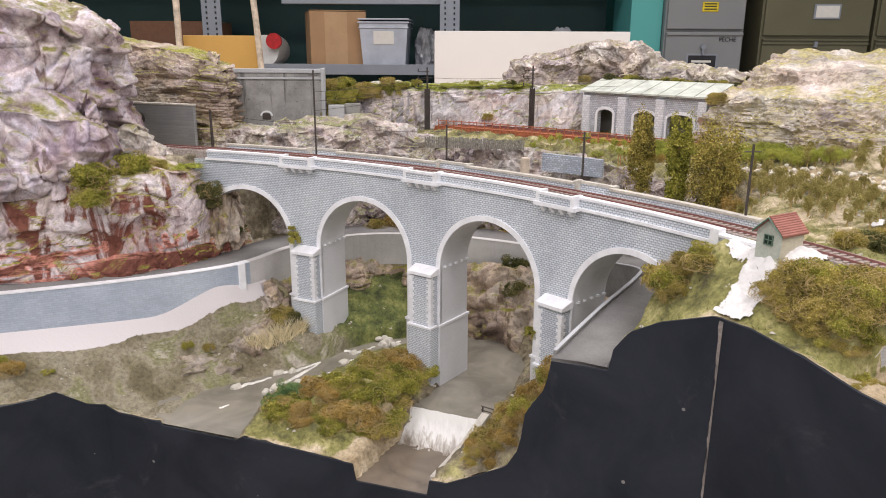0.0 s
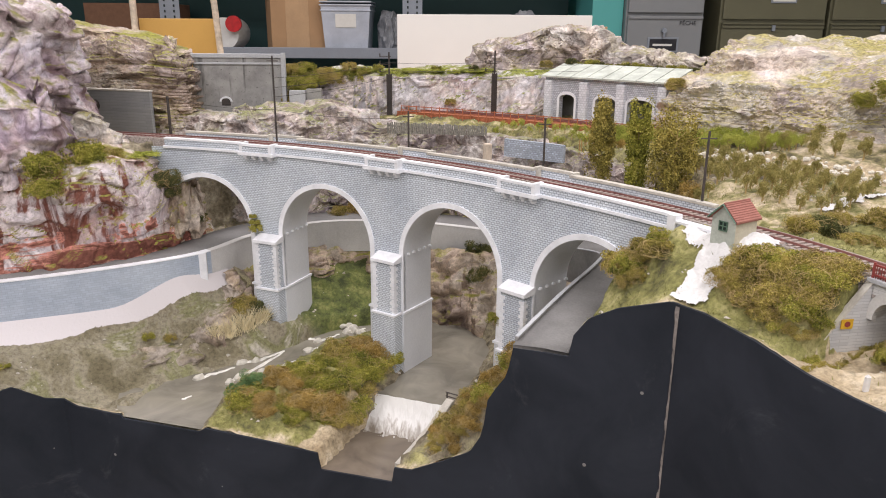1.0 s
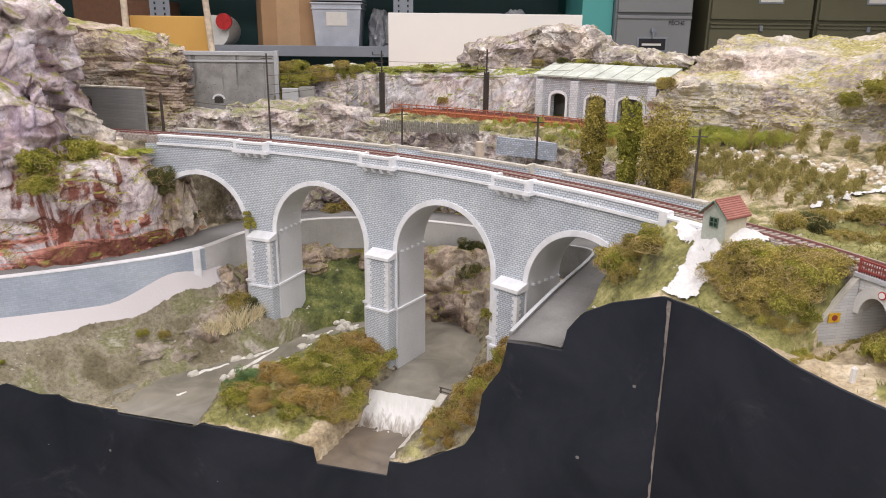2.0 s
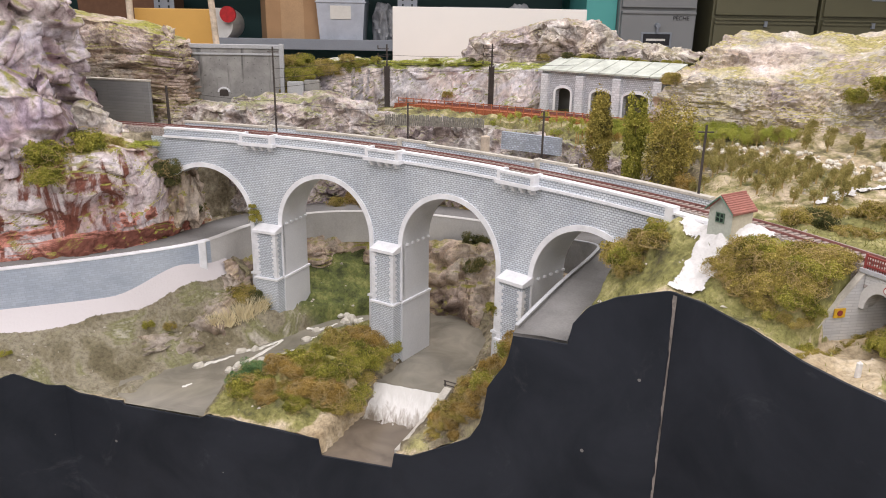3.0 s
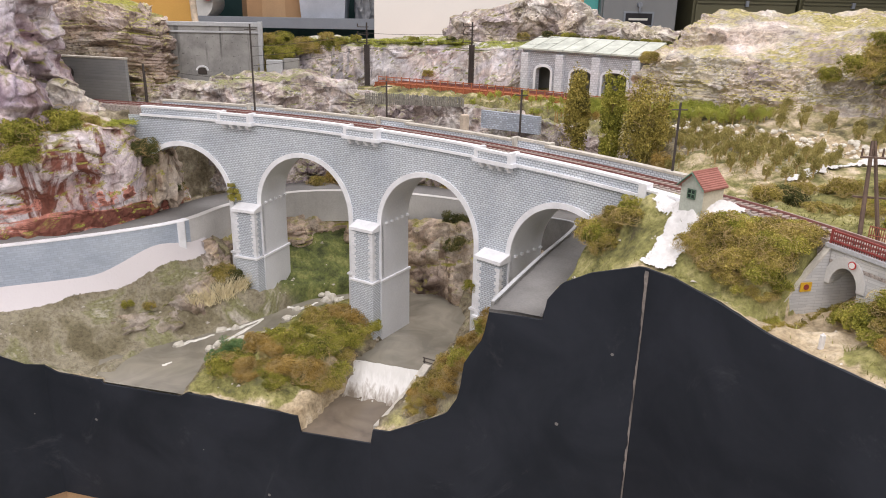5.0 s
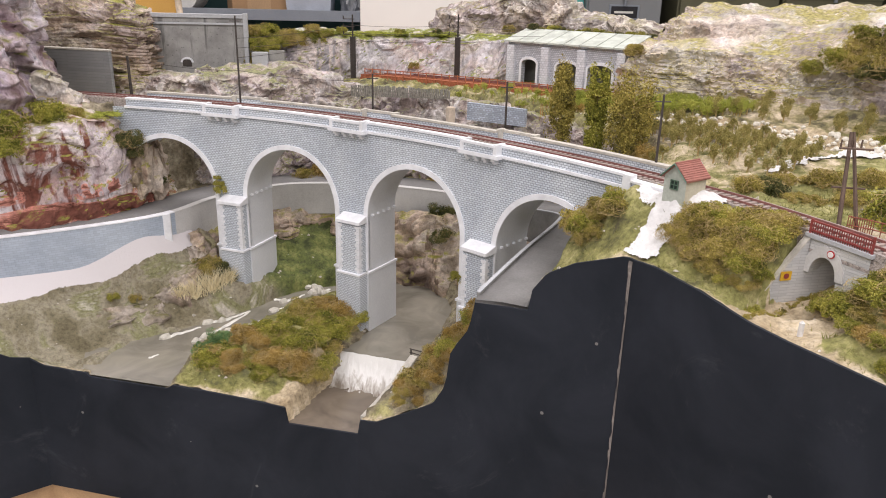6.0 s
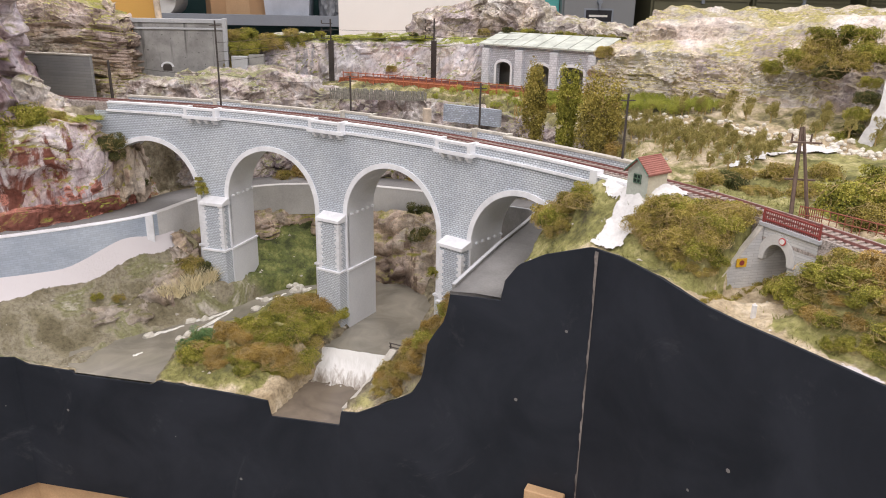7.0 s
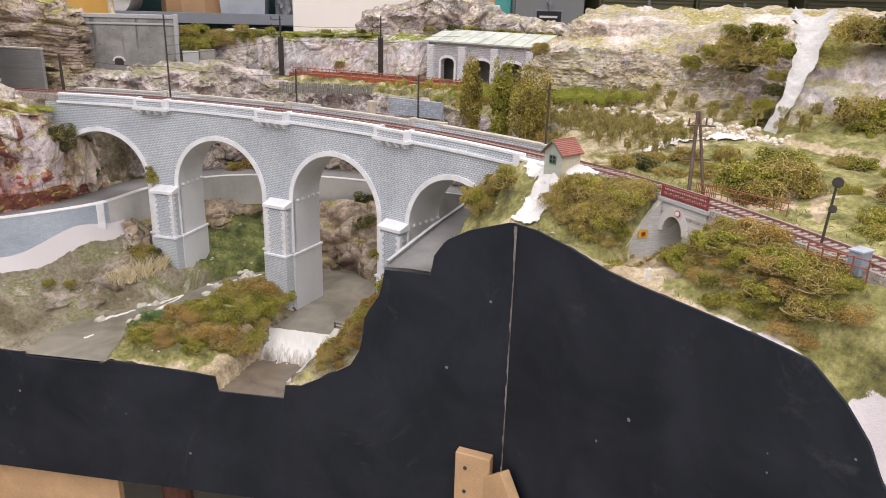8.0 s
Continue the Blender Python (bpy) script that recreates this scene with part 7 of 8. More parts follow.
def build_signal():
    t = thing("railway_signal", "dark colour-light railway signal on a thin mast", "signal")
    x, y, z = 0.556, 0.478, 1.298
    bm = bmesh.new()
    rod(bm, (x, y, z), (x + 0.004, y, z + 0.062), 0.0013, 0.001, 6)
    part("mast", bm, POLE, t)
    for zz, rr in ((0.06, 0.0046), (0.037, 0.0034)):
        bm = bmesh.new()
        c = Vector((x + 0.003, y - 0.002, z + zz))
        aim = Vector((-0.6, -0.8, 0))
        rod(bm, c - aim * 0.001, c + aim * 0.0015, rr, rr, 18)
        part("head", bm, POLE, t, "round dark signal head")
    bm = bmesh.new()
    box(bm, Matrix.Translation((x, y, z)), 0.006, 0.006, 0.003)
    part("base", bm, CONCRETE, t)
    for k in range(8):
        bm = bmesh.new()
        rod(bm, (x + 0.002, y - 0.003, z + 0.006 * k + 0.004), (x + 0.006, y - 0.003, z + 0.006 * k + 0.004), 0.0003, 0.0003, 3)
        part("rung", bm, POLE, t)


build_signal()
rc = thing("relay_box", "small blue-grey lineside relay box", "box")
bm = bmesh.new()
box(bm, Matrix.Translation((0.558, 0.431, 1.293)) @ Matrix.Rotation(0.4, 4, "Z"), 0.015, 0.011, 0.02, 0.0006)
part("body", bm, plain("blue_grey_box", (0.3, 0.36, 0.46), 0.5, vary=0.1), rc)
bm = bmesh.new()
box(bm, Matrix.Translation((0.558, 0.431, 1.313)) @ Matrix.Rotation(0.4, 4, "Z"), 0.017, 0.013, 0.0014)
part("lid", bm, plain("grey_lid", (0.42, 0.46, 0.52), 0.5), rc)
fn = thing("track_fence", "low rusty track-side fence by the signal", "fence")
RUST = plain("rust_paint", (0.26, 0.08, 0.05), 0.7, vary=0.3)
for k in range(5):
    p = Vector((0.528, 0.455, 0)).lerp(Vector((0.552, 0.412, 0)), k / 4)
    bm = bmesh.new()
    rod(bm, (p.x, p.y, land_z(p.x, p.y) - 0.002), (p.x, p.y, 1.312), 0.0009, 0.0009, 4)
    part("post", bm, RUST, fn)
for z in (1.304, 1.311):
    bm = bmesh.new()
    rod(bm, (0.528, 0.455, z), (0.552, 0.412, z), 0.0007, 0.0007, 4)
    part("fence_rail", bm, RUST, fn)
for x0, y0, x1, y1 in ((0.545, 0.645, 0.585, 0.575), (0.53, 0.66, 0.545, 0.645)):
    fence = thing("track_fence", "low rusty railing behind the underpass", "fence")
    for z in (1.304, 1.312):
        bm = bmesh.new()
        rod(bm, (x0, y0, z), (x1, y1, z), 0.0006, 0.0006, 4)
        part("fence_rail", bm, RUST, fence)
    for k in range(12):
        p = Vector((x0, y0, 0)).lerp(Vector((x1, y1, 0)), k / 11)
        bm = bmesh.new()
        rod(bm, (p.x, p.y, 1.295), (p.x, p.y, 1.313), 0.0005, 0.0005, 4)
        part("post", bm, RUST, fence)

# ---- the baseboard's own timber ----
def plank(name, a, b, width, thick, mat, label, category, normal):
    a, b, n = Vector(a), Vector(b), Vector(normal).normalized()
    d = (b - a).normalized()
    s = d.cross(n).normalized()
    bm = bmesh.new()
    vs = []
    for p in (a, b):
        for u, v in ((-1, -1), (1, -1), (1, 1), (-1, 1)):
            vs.append(bm.verts.new(p + s * u * width / 2 + n * v * thick / 2))
    for f in ((3, 2, 1, 0), (4, 5, 6, 7), (0, 1, 5, 4), (1, 2, 6, 5), (2, 3, 7, 6), (3, 0, 4, 7)):
        bm.faces.new([vs[i] for i in f])
    bmesh.ops.bevel(bm, geom=list(bm.edges), offset=0.001, segments=1, affect="EDGES")
    bmesh.ops.recalc_face_normals(bm, faces=bm.faces)
    return tagged(part(name, bm, mat), label, category)


n1 = Vector((-0.4916, -0.8708, 0))          # out of the front board, left of the joint
plank("pine_batten", Vector((0.313, 0.713, 0.955)) + n1 * 0.012, Vector((0.313, 0.713, 0.4)) + n1 * 0.012, 0.046, 0.014, WOOD, "raw pine batten screwed over the board joint", "batten", n1)
for z in (0.935, 0.9):
    bm = bmesh.new()
    c = Vector((0.305, 0.7175, z)) + n1 * 0.019
    rod(bm, c, c + n1 * 0.001, 0.0025, 0.0025, 10)
    tagged(part("screw", bm, POLE), "dark screw head in the batten", "screw", "screws in the batten")
n2 = Vector((-0.896, -0.444, 0))
plank("pine_brace", Vector((0.338, 0.69, 0.935)) + n2 * 0.012, Vector((0.42, 0.53, 0.72)) + n2 * 0.012, 0.06, 0.014, WOOD, "raw pine diagonal brace across the board", "brace", n2)
# joint between the boards: a pale worn edge
bm = bmesh.new()
rows = []
for i in range(60):
    z = 1.256 - 0.0055 * i
    w = 0.001 + 0.0011 * noise.noise((0, 0, z * 70)) + 0.001 * float(ss((z - 1.2) / 0.05))
    c = Vector((0.3405, 0.6925, z))
    rows.append([c + Vector((-w, 0.001, 0)), c + Vector((0, -0.003, 0)), c + Vector((w, 0.001, 0))])
strip(bm, rows)
bmesh.ops.recalc_face_normals(bm, faces=bm.faces)
tagged(part("board_joint", bm, plain("worn_joint", (0.26, 0.23, 0.21), 0.8, vary=0.8, scale=25)), "worn pale edge where two boards meet", "joint", kind="structure")
# carcass below the left board and under the scenery
for a, b, z0, z1 in (((-0.41, 1.01), (-0.2, 0.945), 0.3, 0.79), ((-0.66, 0.86), (-0.41, 1.015), 0.3, 0.79)):
    ob = slab_wall("plywood_side", a, b, z0, z1, 0.012, WOOD, None, "orange plywood side below the black board")
    tagged(ob, category="panel", kind="structure")
tl = thing("turned_support", "dark red-brown turned wooden support under the boards", "support")
bm = bmesh.new()
rod(bm, (-0.12, 0.96, 0), (-0.12, 0.96, 0.79), 0.016, 0.024, 14)
part("leg", bm, plain("mahogany_stain", (0.11, 0.035, 0.02), 0.35, vary=0.2), tl)
bm = bmesh.new()
box(bm, Matrix.Translation((-0.12, 0.96, 0.77)), 0.06, 0.06, 0.02, 0.002)
part("plate", bm, WOOD, tl)
ob = block("trestle_beam", -0.9, 0.9, 1.3, 1.36, 0.6, 0.7, WOOD)
tagged(ob, "raw pine beam under the baseboard", "beam")
for lx in (-0.8, 0.8):
    ob = block("support_post", lx - 0.03, lx + 0.03, 1.3, 1.36, 0, 0.6, WOOD)
    tagged(ob, "raw pine post carrying the baseboard", "post")

# ---- room things behind ----
def build_shelving():
    s = thing("steel_shelving", "grey perforated steel shelving along the teal wall", "shelving")
    for x in (-0.88, 0.04):
        up = block("upright", x - 0.04, x + 0.035, 3.0, 3.004, 0, 2.3, STEEL, s, bevel=0)
        block("upright_flange", x - 0.04, x - 0.036, 3.004, 3.04, 0, 2.3, STEEL, up, bevel=0)
        for k in range(26):
            for dx in (-0.02, 0.015):
                # dark blocks for the holes, their shade put into the colour
                hole = bmesh.new()
                box(hole, Matrix.Translation((x + dx, 2.9985, 1.36 + 0.02 * k)), 0.006, 0.002, 0.009)
                part("slot", hole, DARK, up)
    for z in (0.9, 1.395, 1.83):
        sh = block("shelf", -1.7, 0.72, 3.0, 3.5, z, z + 0.004, STEEL, s, bevel=0)
        block("shelf_lip", -1.7, 0.72, 2.992, 2.999, z - 0.02, z + 0.02, STEEL, sh, bevel=0.001)
    # darkened wall teal stands in for the shade behind the shelves
    block("shade_sheet", -1.7, 0.72, 3.5, 3.504, 0, 2.3, TEAL_SHADE, s, bevel=0)


TEAL_SHADE = plain("shaded_wall_teal", (0.015, 0.06, 0.06), 0.6, vary=0.1, scale=3)
CLEAR = plain("cloudy_plastic", (0.5, 0.54, 0.62), 0.25, vary=0.12, scale=15)
LIGHT_CARD = plain("light_cardboard", (0.5, 0.33, 0.19), 0.85, vary=0.08, scale=12)
PAPER = plain("white_paper", (0.75, 0.74, 0.7), 0.8, vary=0.05)
INK = plain("black_ink", (0.02, 0.02, 0.025), 0.7)
BAG = plain("crumpled_grey_film", (0.35, 0.36, 0.38), 0.2, vary=0.3, scale=25)
RED = plain("red_plastic", (0.5, 0.02, 0.025), 0.35)
build_shelving()


def build_carton():
    c = thing("cardboard_box", "brown cardboard box with a paler taped side, on the shelf", "box")
    bm = bmesh.new()
    box(bm, Matrix.Identity(4), 0.225, 0.2, 0.2, 0.002)
    part("body", bm, CARD, c)
    for k, dx in enumerate((-0.01,)):
        bm = bmesh.new()
        box(bm, Matrix.Translation((dx, -0.1012, 0.002)), 0.09, 0.001, 0.196)
        part("front_panel", bm, LIGHT_CARD, c, "paler worn panel")
    for sgn in (-1, 1):
        bm = bmesh.new()
        box(bm, Matrix.Translation((0.0, sgn * 0.05, 0.2005)) @ Matrix.Rotation(radians(2 * sgn), 4, "X"), 0.224, 0.097, 0.0025)
        part("flap", bm, CARD, c)
    c.matrix_world = Matrix.Translation((-0.43, 3.15, 1.4005)) @ Matrix.Rotation(radians(17), 4, "Z") @ Matrix.Diagonal((0.98, 1, 1.06, 1))


build_carton()


def build_tote():
    t = thing("storage_box", "cloudy plastic storage box with folded lid, on the shelf", "box")
    w, d, h, w2 = 0.165, 0.22, 0.17, 0.19
    bm = bmesh.new()
    lo = [bm.verts.new((x * w / 2, y * d / 2, 0)) for x, y in ((-1, -1), (1, -1), (1, 1), (-1, 1))]
    hi = [bm.verts.new((x * w2 / 2, y * (d + 0.02) / 2, h)) for x, y in ((-1, -1), (1, -1), (1, 1), (-1, 1))]
    bm.faces.new(lo[::-1])
    for k in range(4):
        bm.faces.new((lo[k], lo[(k + 1) % 4], hi[(k + 1) % 4], hi[k]))
    part("tub", bm, CLEAR, t)
    for z, g in ((h, 0.012), (h - 0.02, 0.006), (h + 0.012, 0.01)):
        bm = bmesh.new()
        box(bm, Matrix.Translation((0, 0, z)), w2 + g, d + 0.02 + g, 0.006, 0.002)
        part("rim", bm, CLEAR, t)
    bm = bmesh.new()
    box(bm, Matrix.Translation((0.0, -d / 2 - 0.008, 0.09)), 0.08, 0.001, 0.05)
    part("paper_label", bm, PAPER, t, "white and pink paper label")
    t.location = (-0.222, 3.16, 1.3995)


build_tote()


def film_bag(x, y, z, sx, sy, sz, seed):
    bm = bmesh.new()
    bmesh.ops.create_icosphere(bm, subdivisions=4, radius=1)
    for v in bm.verts:
        k = 1 + 0.25 * (noise.ridged_multi_fractal(v.co * 1.6 + Vector((seed, 0, 0)), 0.9, 2.2, 4, 1, 2) - 1)
        v.co = Vector((v.co.x * sx * k, v.co.y * sy * k, max(-0.55, v.co.z) * sz * k + 0.55 * sz))
    tagged(part("plastic_bag", bm, BAG), "crumpled grey plastic bag on the shelf", "bag").location = (x, y, z)


film_bag(-0.06, 3.2, 1.3995, 0.05, 0.08, 0.1, 1)
film_bag(0.5, 3.25, 1.3995, 0.07, 0.09, 0.1, 4)
film_bag(0.38, 3.3, 1.3995, 0.12, 0.1, 0.07, 8)
for k, (x0, x1, z0, z1) in enumerate(((0.1, 0.36, 1.3995, 1.53), (0.18, 0.44, 1.3995, 1.545))):
    tagged(block("folder_stack", x0, x1, 3.2 + 0.03 * k, 3.45, z0, z1, BAG), "stack of grey folders on the shelf", "folder")
tagged(block("brown_carton", -1.25, -0.93, 3.1, 3.4, 1.3995, 1.575, plain("dark_carton", (0.16, 0.08, 0.045), 0.8, vary=0.15)), "dark brown carton at the shelf's end", "box")
pot = thing("paint_pot", "white plastic pot with a red round lid lying on the shelf", "pot")
bm = bmesh.new()
rod(bm, (-0.72, 3.12, 1.462), (-0.715, 3.3, 1.462), 0.062, 0.062, 28)
part("tub", bm, PAPER, pot)
bm = bmesh.new()
rod(bm, (-0.668, 3.085, 1.5), (-0.668, 3.1, 1.5), 0.031, 0.031, 24)
part("lid", bm, RED, pot, "red lid")
tagged(block("steel_bar", -0.62, 0.0, 3.05, 3.1, 1.64, 1.66, STEEL), "grey steel bar lying across the shelving", "bar")
# white board, plywood panel and sticks stand behind the scenery
wb = tagged(block("white_board", -0.003, 0.64, 2.585, 2.6, 1.24, 1.535, WHITE_PANEL), "plain white board standing behind the scenery", "board")
wb.rotation_euler = (0, 0, 0)
st = thing("trestle_table", "long table behind the scenery carrying boards and boxes", "table")
block("tabletop", -1.0, 0.9, 2.25, 2.75, 1.2, 1.24, WOOD, st)
for x in (-0.9, 0.8):
    for y in (2.3, 2.7):
        block("leg", x - 0.025, x + 0.025, y - 0.025, y + 0.025, 0, 1.2, WOOD, st)
tagged(block("plywood_panel", -0.738, -0.512, 2.3, 2.312, 1.24, 1.515, ORANGE), "varnished orange plywood panel leaning behind the rocks", "panel")
BIRCH = plain("birch_stick", (0.6, 0.5, 0.4), 0.7, vary=0.45, scale=40)
for x0, x1 in ((-0.742, -0.735), (-0.49, -0.525)):
    bm = bmesh.new()
    pts = [Vector((x0 + (x1 - x0) * i / 8 + 0.002 * noise.noise((i, x0, 0)), 2.27, 1.24 + 0.6 * i / 8)) for i in range(9)]
    strip(bm, [[p + 0.0095 * (1 + 0.08 * noise.noise(p * 40)) * Vector((math.cos(k * math.tau / 12), math.sin(k * math.tau / 12), 0)) for k in range(13)] for p in pts])
    bmesh.ops.remove_doubles(bm, verts=bm.verts, dist=1e-6)
    bmesh.ops.recalc_face_normals(bm, faces=bm.faces)
    tagged(part("wooden_stick", bm, BIRCH, smooth=True), "rough pale wooden stick standing upright", "stick")
tagged(block("brown_carton", 0.62, 0.7, 2.62, 2.72, 1.24, 1.5, LIGHT_CARD), "small brown carton behind the white board", "box")


def letters(text, size, m, mat, parent):
    cu = bpy.data.curves.new("lettering", "FONT")
    cu.body, cu.size, cu.align_x = text, size, "CENTER"
    cu.extrude = 0.0004
    tmp = bpy.data.objects.new("lettering", cu)
    me = bpy.data.meshes.new_from_object(tmp)
    bpy.data.objects.remove(tmp)
    me.materials.append(mat)
    ob = new("lettering", me)
    ob.parent = parent
    ob.matrix_world = m
    return ob


UPRIGHT = Matrix.Rotation(radians(90), 4, "X")


def build_locker():
    k = thing("locker", "grey painted steel locker with two doors", "locker")
    block("body", 0.858, 1.158, 3.015, 3.5, 0, 2.1, LOCKER, k)
    for z0, z1 in ((1.0, 1.541), (1.552, 2.08)):
        d = block("door", 0.864, 1.152, 3.0, 3.014, z0, z1, LOCKER, k)
        block("door_lip", 0.864, 1.152, 2.993, 3.0, z1 - 0.012, z1 - 0.003, LOCKER, d, bevel=0.001)
        bm = bmesh.new()
        rod(bm, (1.005, 2.985, z1 - 0.055), (1.005, 3.0, z1 - 0.055), 0.009, 0.011, 12)
        rod(bm, (1.005, 2.99, z1 - 0.085), (1.005, 2.99, z1 - 0.055), 0.004, 0.006, 8)
        part("handle", bm, STEEL, d, "small steel handle")
        h = block("card_holder", 0.945, 1.065, 2.996, 3.0, z1 - 0.135, z1 - 0.08, STEEL, d, bevel=0.001)
        block("card", 0.953, 1.057, 2.9945, 2.996, z1 - 0.129, z1 - 0.086, PAPER if z1 > 1.6 else INK, h, bevel=0)
        block("card_line", 0.965, 1.04, 2.9935, 2.9945, z1 - 0.112, z1 - 0.104, INK if z1 > 1.6 else PAPER, h, bevel=0)
    letters("PÊCHE", 0.022, Matrix.Translation((1.095, 2.998, 1.507)) @ UPRIGHT, INK, k)
    st_ = block("sticker", 0.99, 1.05, 2.997, 2.9995, 1.615, 1.65, plain("yellow_sticker", (0.7, 0.55, 0.02), 0.5), k, "yellow warning sticker with dark lines")
    for z in (1.622, 1.632, 1.641):
        block("sticker_line", 0.997, 1.043, 2.996, 2.997, z, z + 0.004, INK, st_, bevel=0)


build_locker()


def build_cabinet(x0, x1, y0):
    k = thing("filing_cabinet", "olive-green steel filing cabinet with flap drawers", "cabinet", "olive cabinets")
    block("body", x0, x1, y0 + 0.014, y0 + 0.5, 0, 2.1, OLIVE, k)
    for z0, z1 in ((1.05, 1.517), (1.53, 1.98)):
        d = block("flap", x0 + 0.008, x1 - 0.008, y0, y0 + 0.013, z0, z1, OLIVE, k)
        block("flap_lip", x0 + 0.008, x1 - 0.008, y0 - 0.007, y0, z1 - 0.02, z1 - 0.012, OLIVE, d, bevel=0.001)
        block("flap_lip", x0 + 0.008, x1 - 0.008, y0 - 0.007, y0, z1 - 0.006, z1, OLIVE, d, bevel=0.001)
        xm = (x0 + x1) / 2
        block("latch", xm - 0.006, xm + 0.006, y0 - 0.012, y0, z1 - 0.03, z1 - 0.008, STEEL, d, bevel=0.001)
        h = block("card_holder", xm - 0.02, xm + 0.08, y0 - 0.004, y0, z0 + 0.06, z0 + 0.115, STEEL, d, bevel=0.001)
        block("card", xm - 0.013, xm + 0.073, y0 - 0.0055, y0 - 0.004, z0 + 0.066, z0 + 0.109, PAPER, h, bevel=0)


build_cabinet(1.228, 1.642, 3.02)
build_cabinet(1.655, 2.07, 3.02)
build_cabinet(2.2, 2.6, 3.1)
tagged(block("pillar", 0.735, 0.856, 3.05, 3.4, 0, 2.8, ROOM_WALL), "teal painted pillar beside the locker", "column", kind="structure")
# no real panel: shade of the gap painted on an added sheet
tagged(block("gap_shade_panel", 1.16, 1.226, 3.3, 3.32, 0, 2.1, DARK), "added dark panel standing for the shade between locker and cabinet", "panel", kind="structure")


# ---- blue-grey wall below the vineyard ----
bm = bmesh.new()
arc_bar(bm, 56.0, 51.6, 1.543, 1.55, 1.276, 1.2995)
ob = uv_project(part("garden_wall", bm, WALL_BLUE), arc_uv)
tagged(ob, "low blue-grey rubble wall below the vineyard", "wall", kind="structure")


# grey paling, stakes, stone pillar and concrete blocks behind the viaduct
PALING = plain("weathered_grey_wood", (0.26, 0.245, 0.21), 0.9, vary=0.45, scale=220)
STAKE = plain("orange_brown_stake", (0.44, 0.23, 0.08), 0.8, vary=0.3, scale=200)


def build_paling():
    t = thing("paling_fence", "weathered grey upright paling below the vineyard", "fence")
    rp = random.Random(31)
    for k in range(46):
        d = 65.2 - 7.8 * k / 45
        p = arc(1.541 + rp.uniform(-0.0008, 0.0008), d)
        top = 1.3215 + 0.0055 * k / 45 + rp.uniform(-0.0015, 0.0015)
        bm = bmesh.new()
        foot = 1.299 + 0.011 * k / 45
        box(bm, Matrix.Translation((p.x, p.y, foot)) @ Matrix.Rotation(radians(d), 4, "Z"), 0.0016, rp.uniform(0.0028, 0.004), top - foot)
        part("pale", bm, PALING, t)
    bm = bmesh.new()
    arc_bar(bm, 65.2, 57.4, 1.5425, 1.544, 1.303, 1.3055)
    part("rail", bm, PALING, t)


build_paling()


def build_stakes():
    rp = random.Random(33)
    for r, d0, d1, n in ((1.556, 57.6, 49.0, 40), (1.572, 58.5, 49.0, 36)):
        for k in range(n):
            p = arc(r + rp.uniform(-0.002, 0.002), d0 + (d1 - d0) * (k + rp.uniform(-0.3, 0.3)) / n)
            bm = bmesh.new()
            rod(bm, (0, 0, -0.003), (rp.uniform(-0.001, 0.001), 0, rp.uniform(0.014, 0.02)), 0.0008, 0.0006, 4)
            ob = part("vine_stake", bm, STAKE)
            ob.location = (p.x, p.y, land_z(p.x, p.y))
            tagged(ob, "thin orange-brown stake among the vines", "stake", "vine stakes")


build_stakes()
bm = bmesh.new()
box(bm, Matrix.Translation((0.206, 1.3, 1.262)) @ Matrix.Rotation(0.4, 4, "Z"), 0.013, 0.012, 0.05, 0.002)
tagged(part("stone_pillar", bm, plain("tan_stone", (0.6, 0.5, 0.4), 0.85, vary=0.2, scale=90)), "short tan stone pillar at the garden wall's end", "pillar")
for bx, bw, bz, mt, lab in ((-0.161, 0.032, 1.374, CONCRETE_LIGHT, "pale concrete block beside the tall wall"), (-0.129, 0.03, 1.377, CONCRETE, "dark concrete block beside the rock wall")):
    bm = bmesh.new()
    box(bm, Matrix.Translation((bx, 1.585 + 0.01 * (bx > -0.15), 1.3)), bw, 0.02, bz - 1.3, 0.001)
    tagged(part("concrete_block", bm, mt), lab, "block")
bm = bmesh.new()
bmesh.ops.create_icosphere(bm, subdivisions=3, radius=1.0)
for v in bm.verts:
    v.co *= 1 + 0.25 * noise.noise(v.co * 1.5)
    v.co = Vector((v.co.x * 0.014, v.co.y * 0.008, v.co.z * 0.008))
ob = part("boulder", bm, ROCK_GREY, smooth=True)
ob.matrix_world = Matrix.Translation((0.525, 0.445, land_z(0.525, 0.445) + 0.003)) @ Matrix.Rotation(0.9, 4, "Z")
tagged(ob, "pale grey stone lying on the grassy front bank", "stone")

# dark rock that closes the viaduct's first arch towards the cliff
bm = bmesh.new()
bmesh.ops.create_icosphere(bm, subdivisions=5, radius=1.0)
c = arc(1.243, 76.3) + Vector((0, 0, 1.185))
for v in bm.verts:
    q = v.co * 2.2
    v.co *= 1 + 0.22 * noise.fractal(q, 0.9, 2.0, 4) + 0.12 * noise.cell(q * 1.4)
    v.co = c + Vector((v.co.x * 0.036, v.co.y * 0.05, v.co.z * 0.075))
tagged(part("boulder", bm, ROCK_BROWN), "dark brown rock filling the end of the first arch", "rock")
for k, d, r, z, size in (("dark", 76.2, 1.196, 1.243, 0.022), ("dark", 75.6, 1.2, 1.228, 0.016), ("dark", 75.0, 1.25, 1.17, 0.02), ("olive", 75.6, 1.215, 1.2, 0.014)):
    p = arc(r, d)
    bush(k, p.x, p.y, z, size, d)

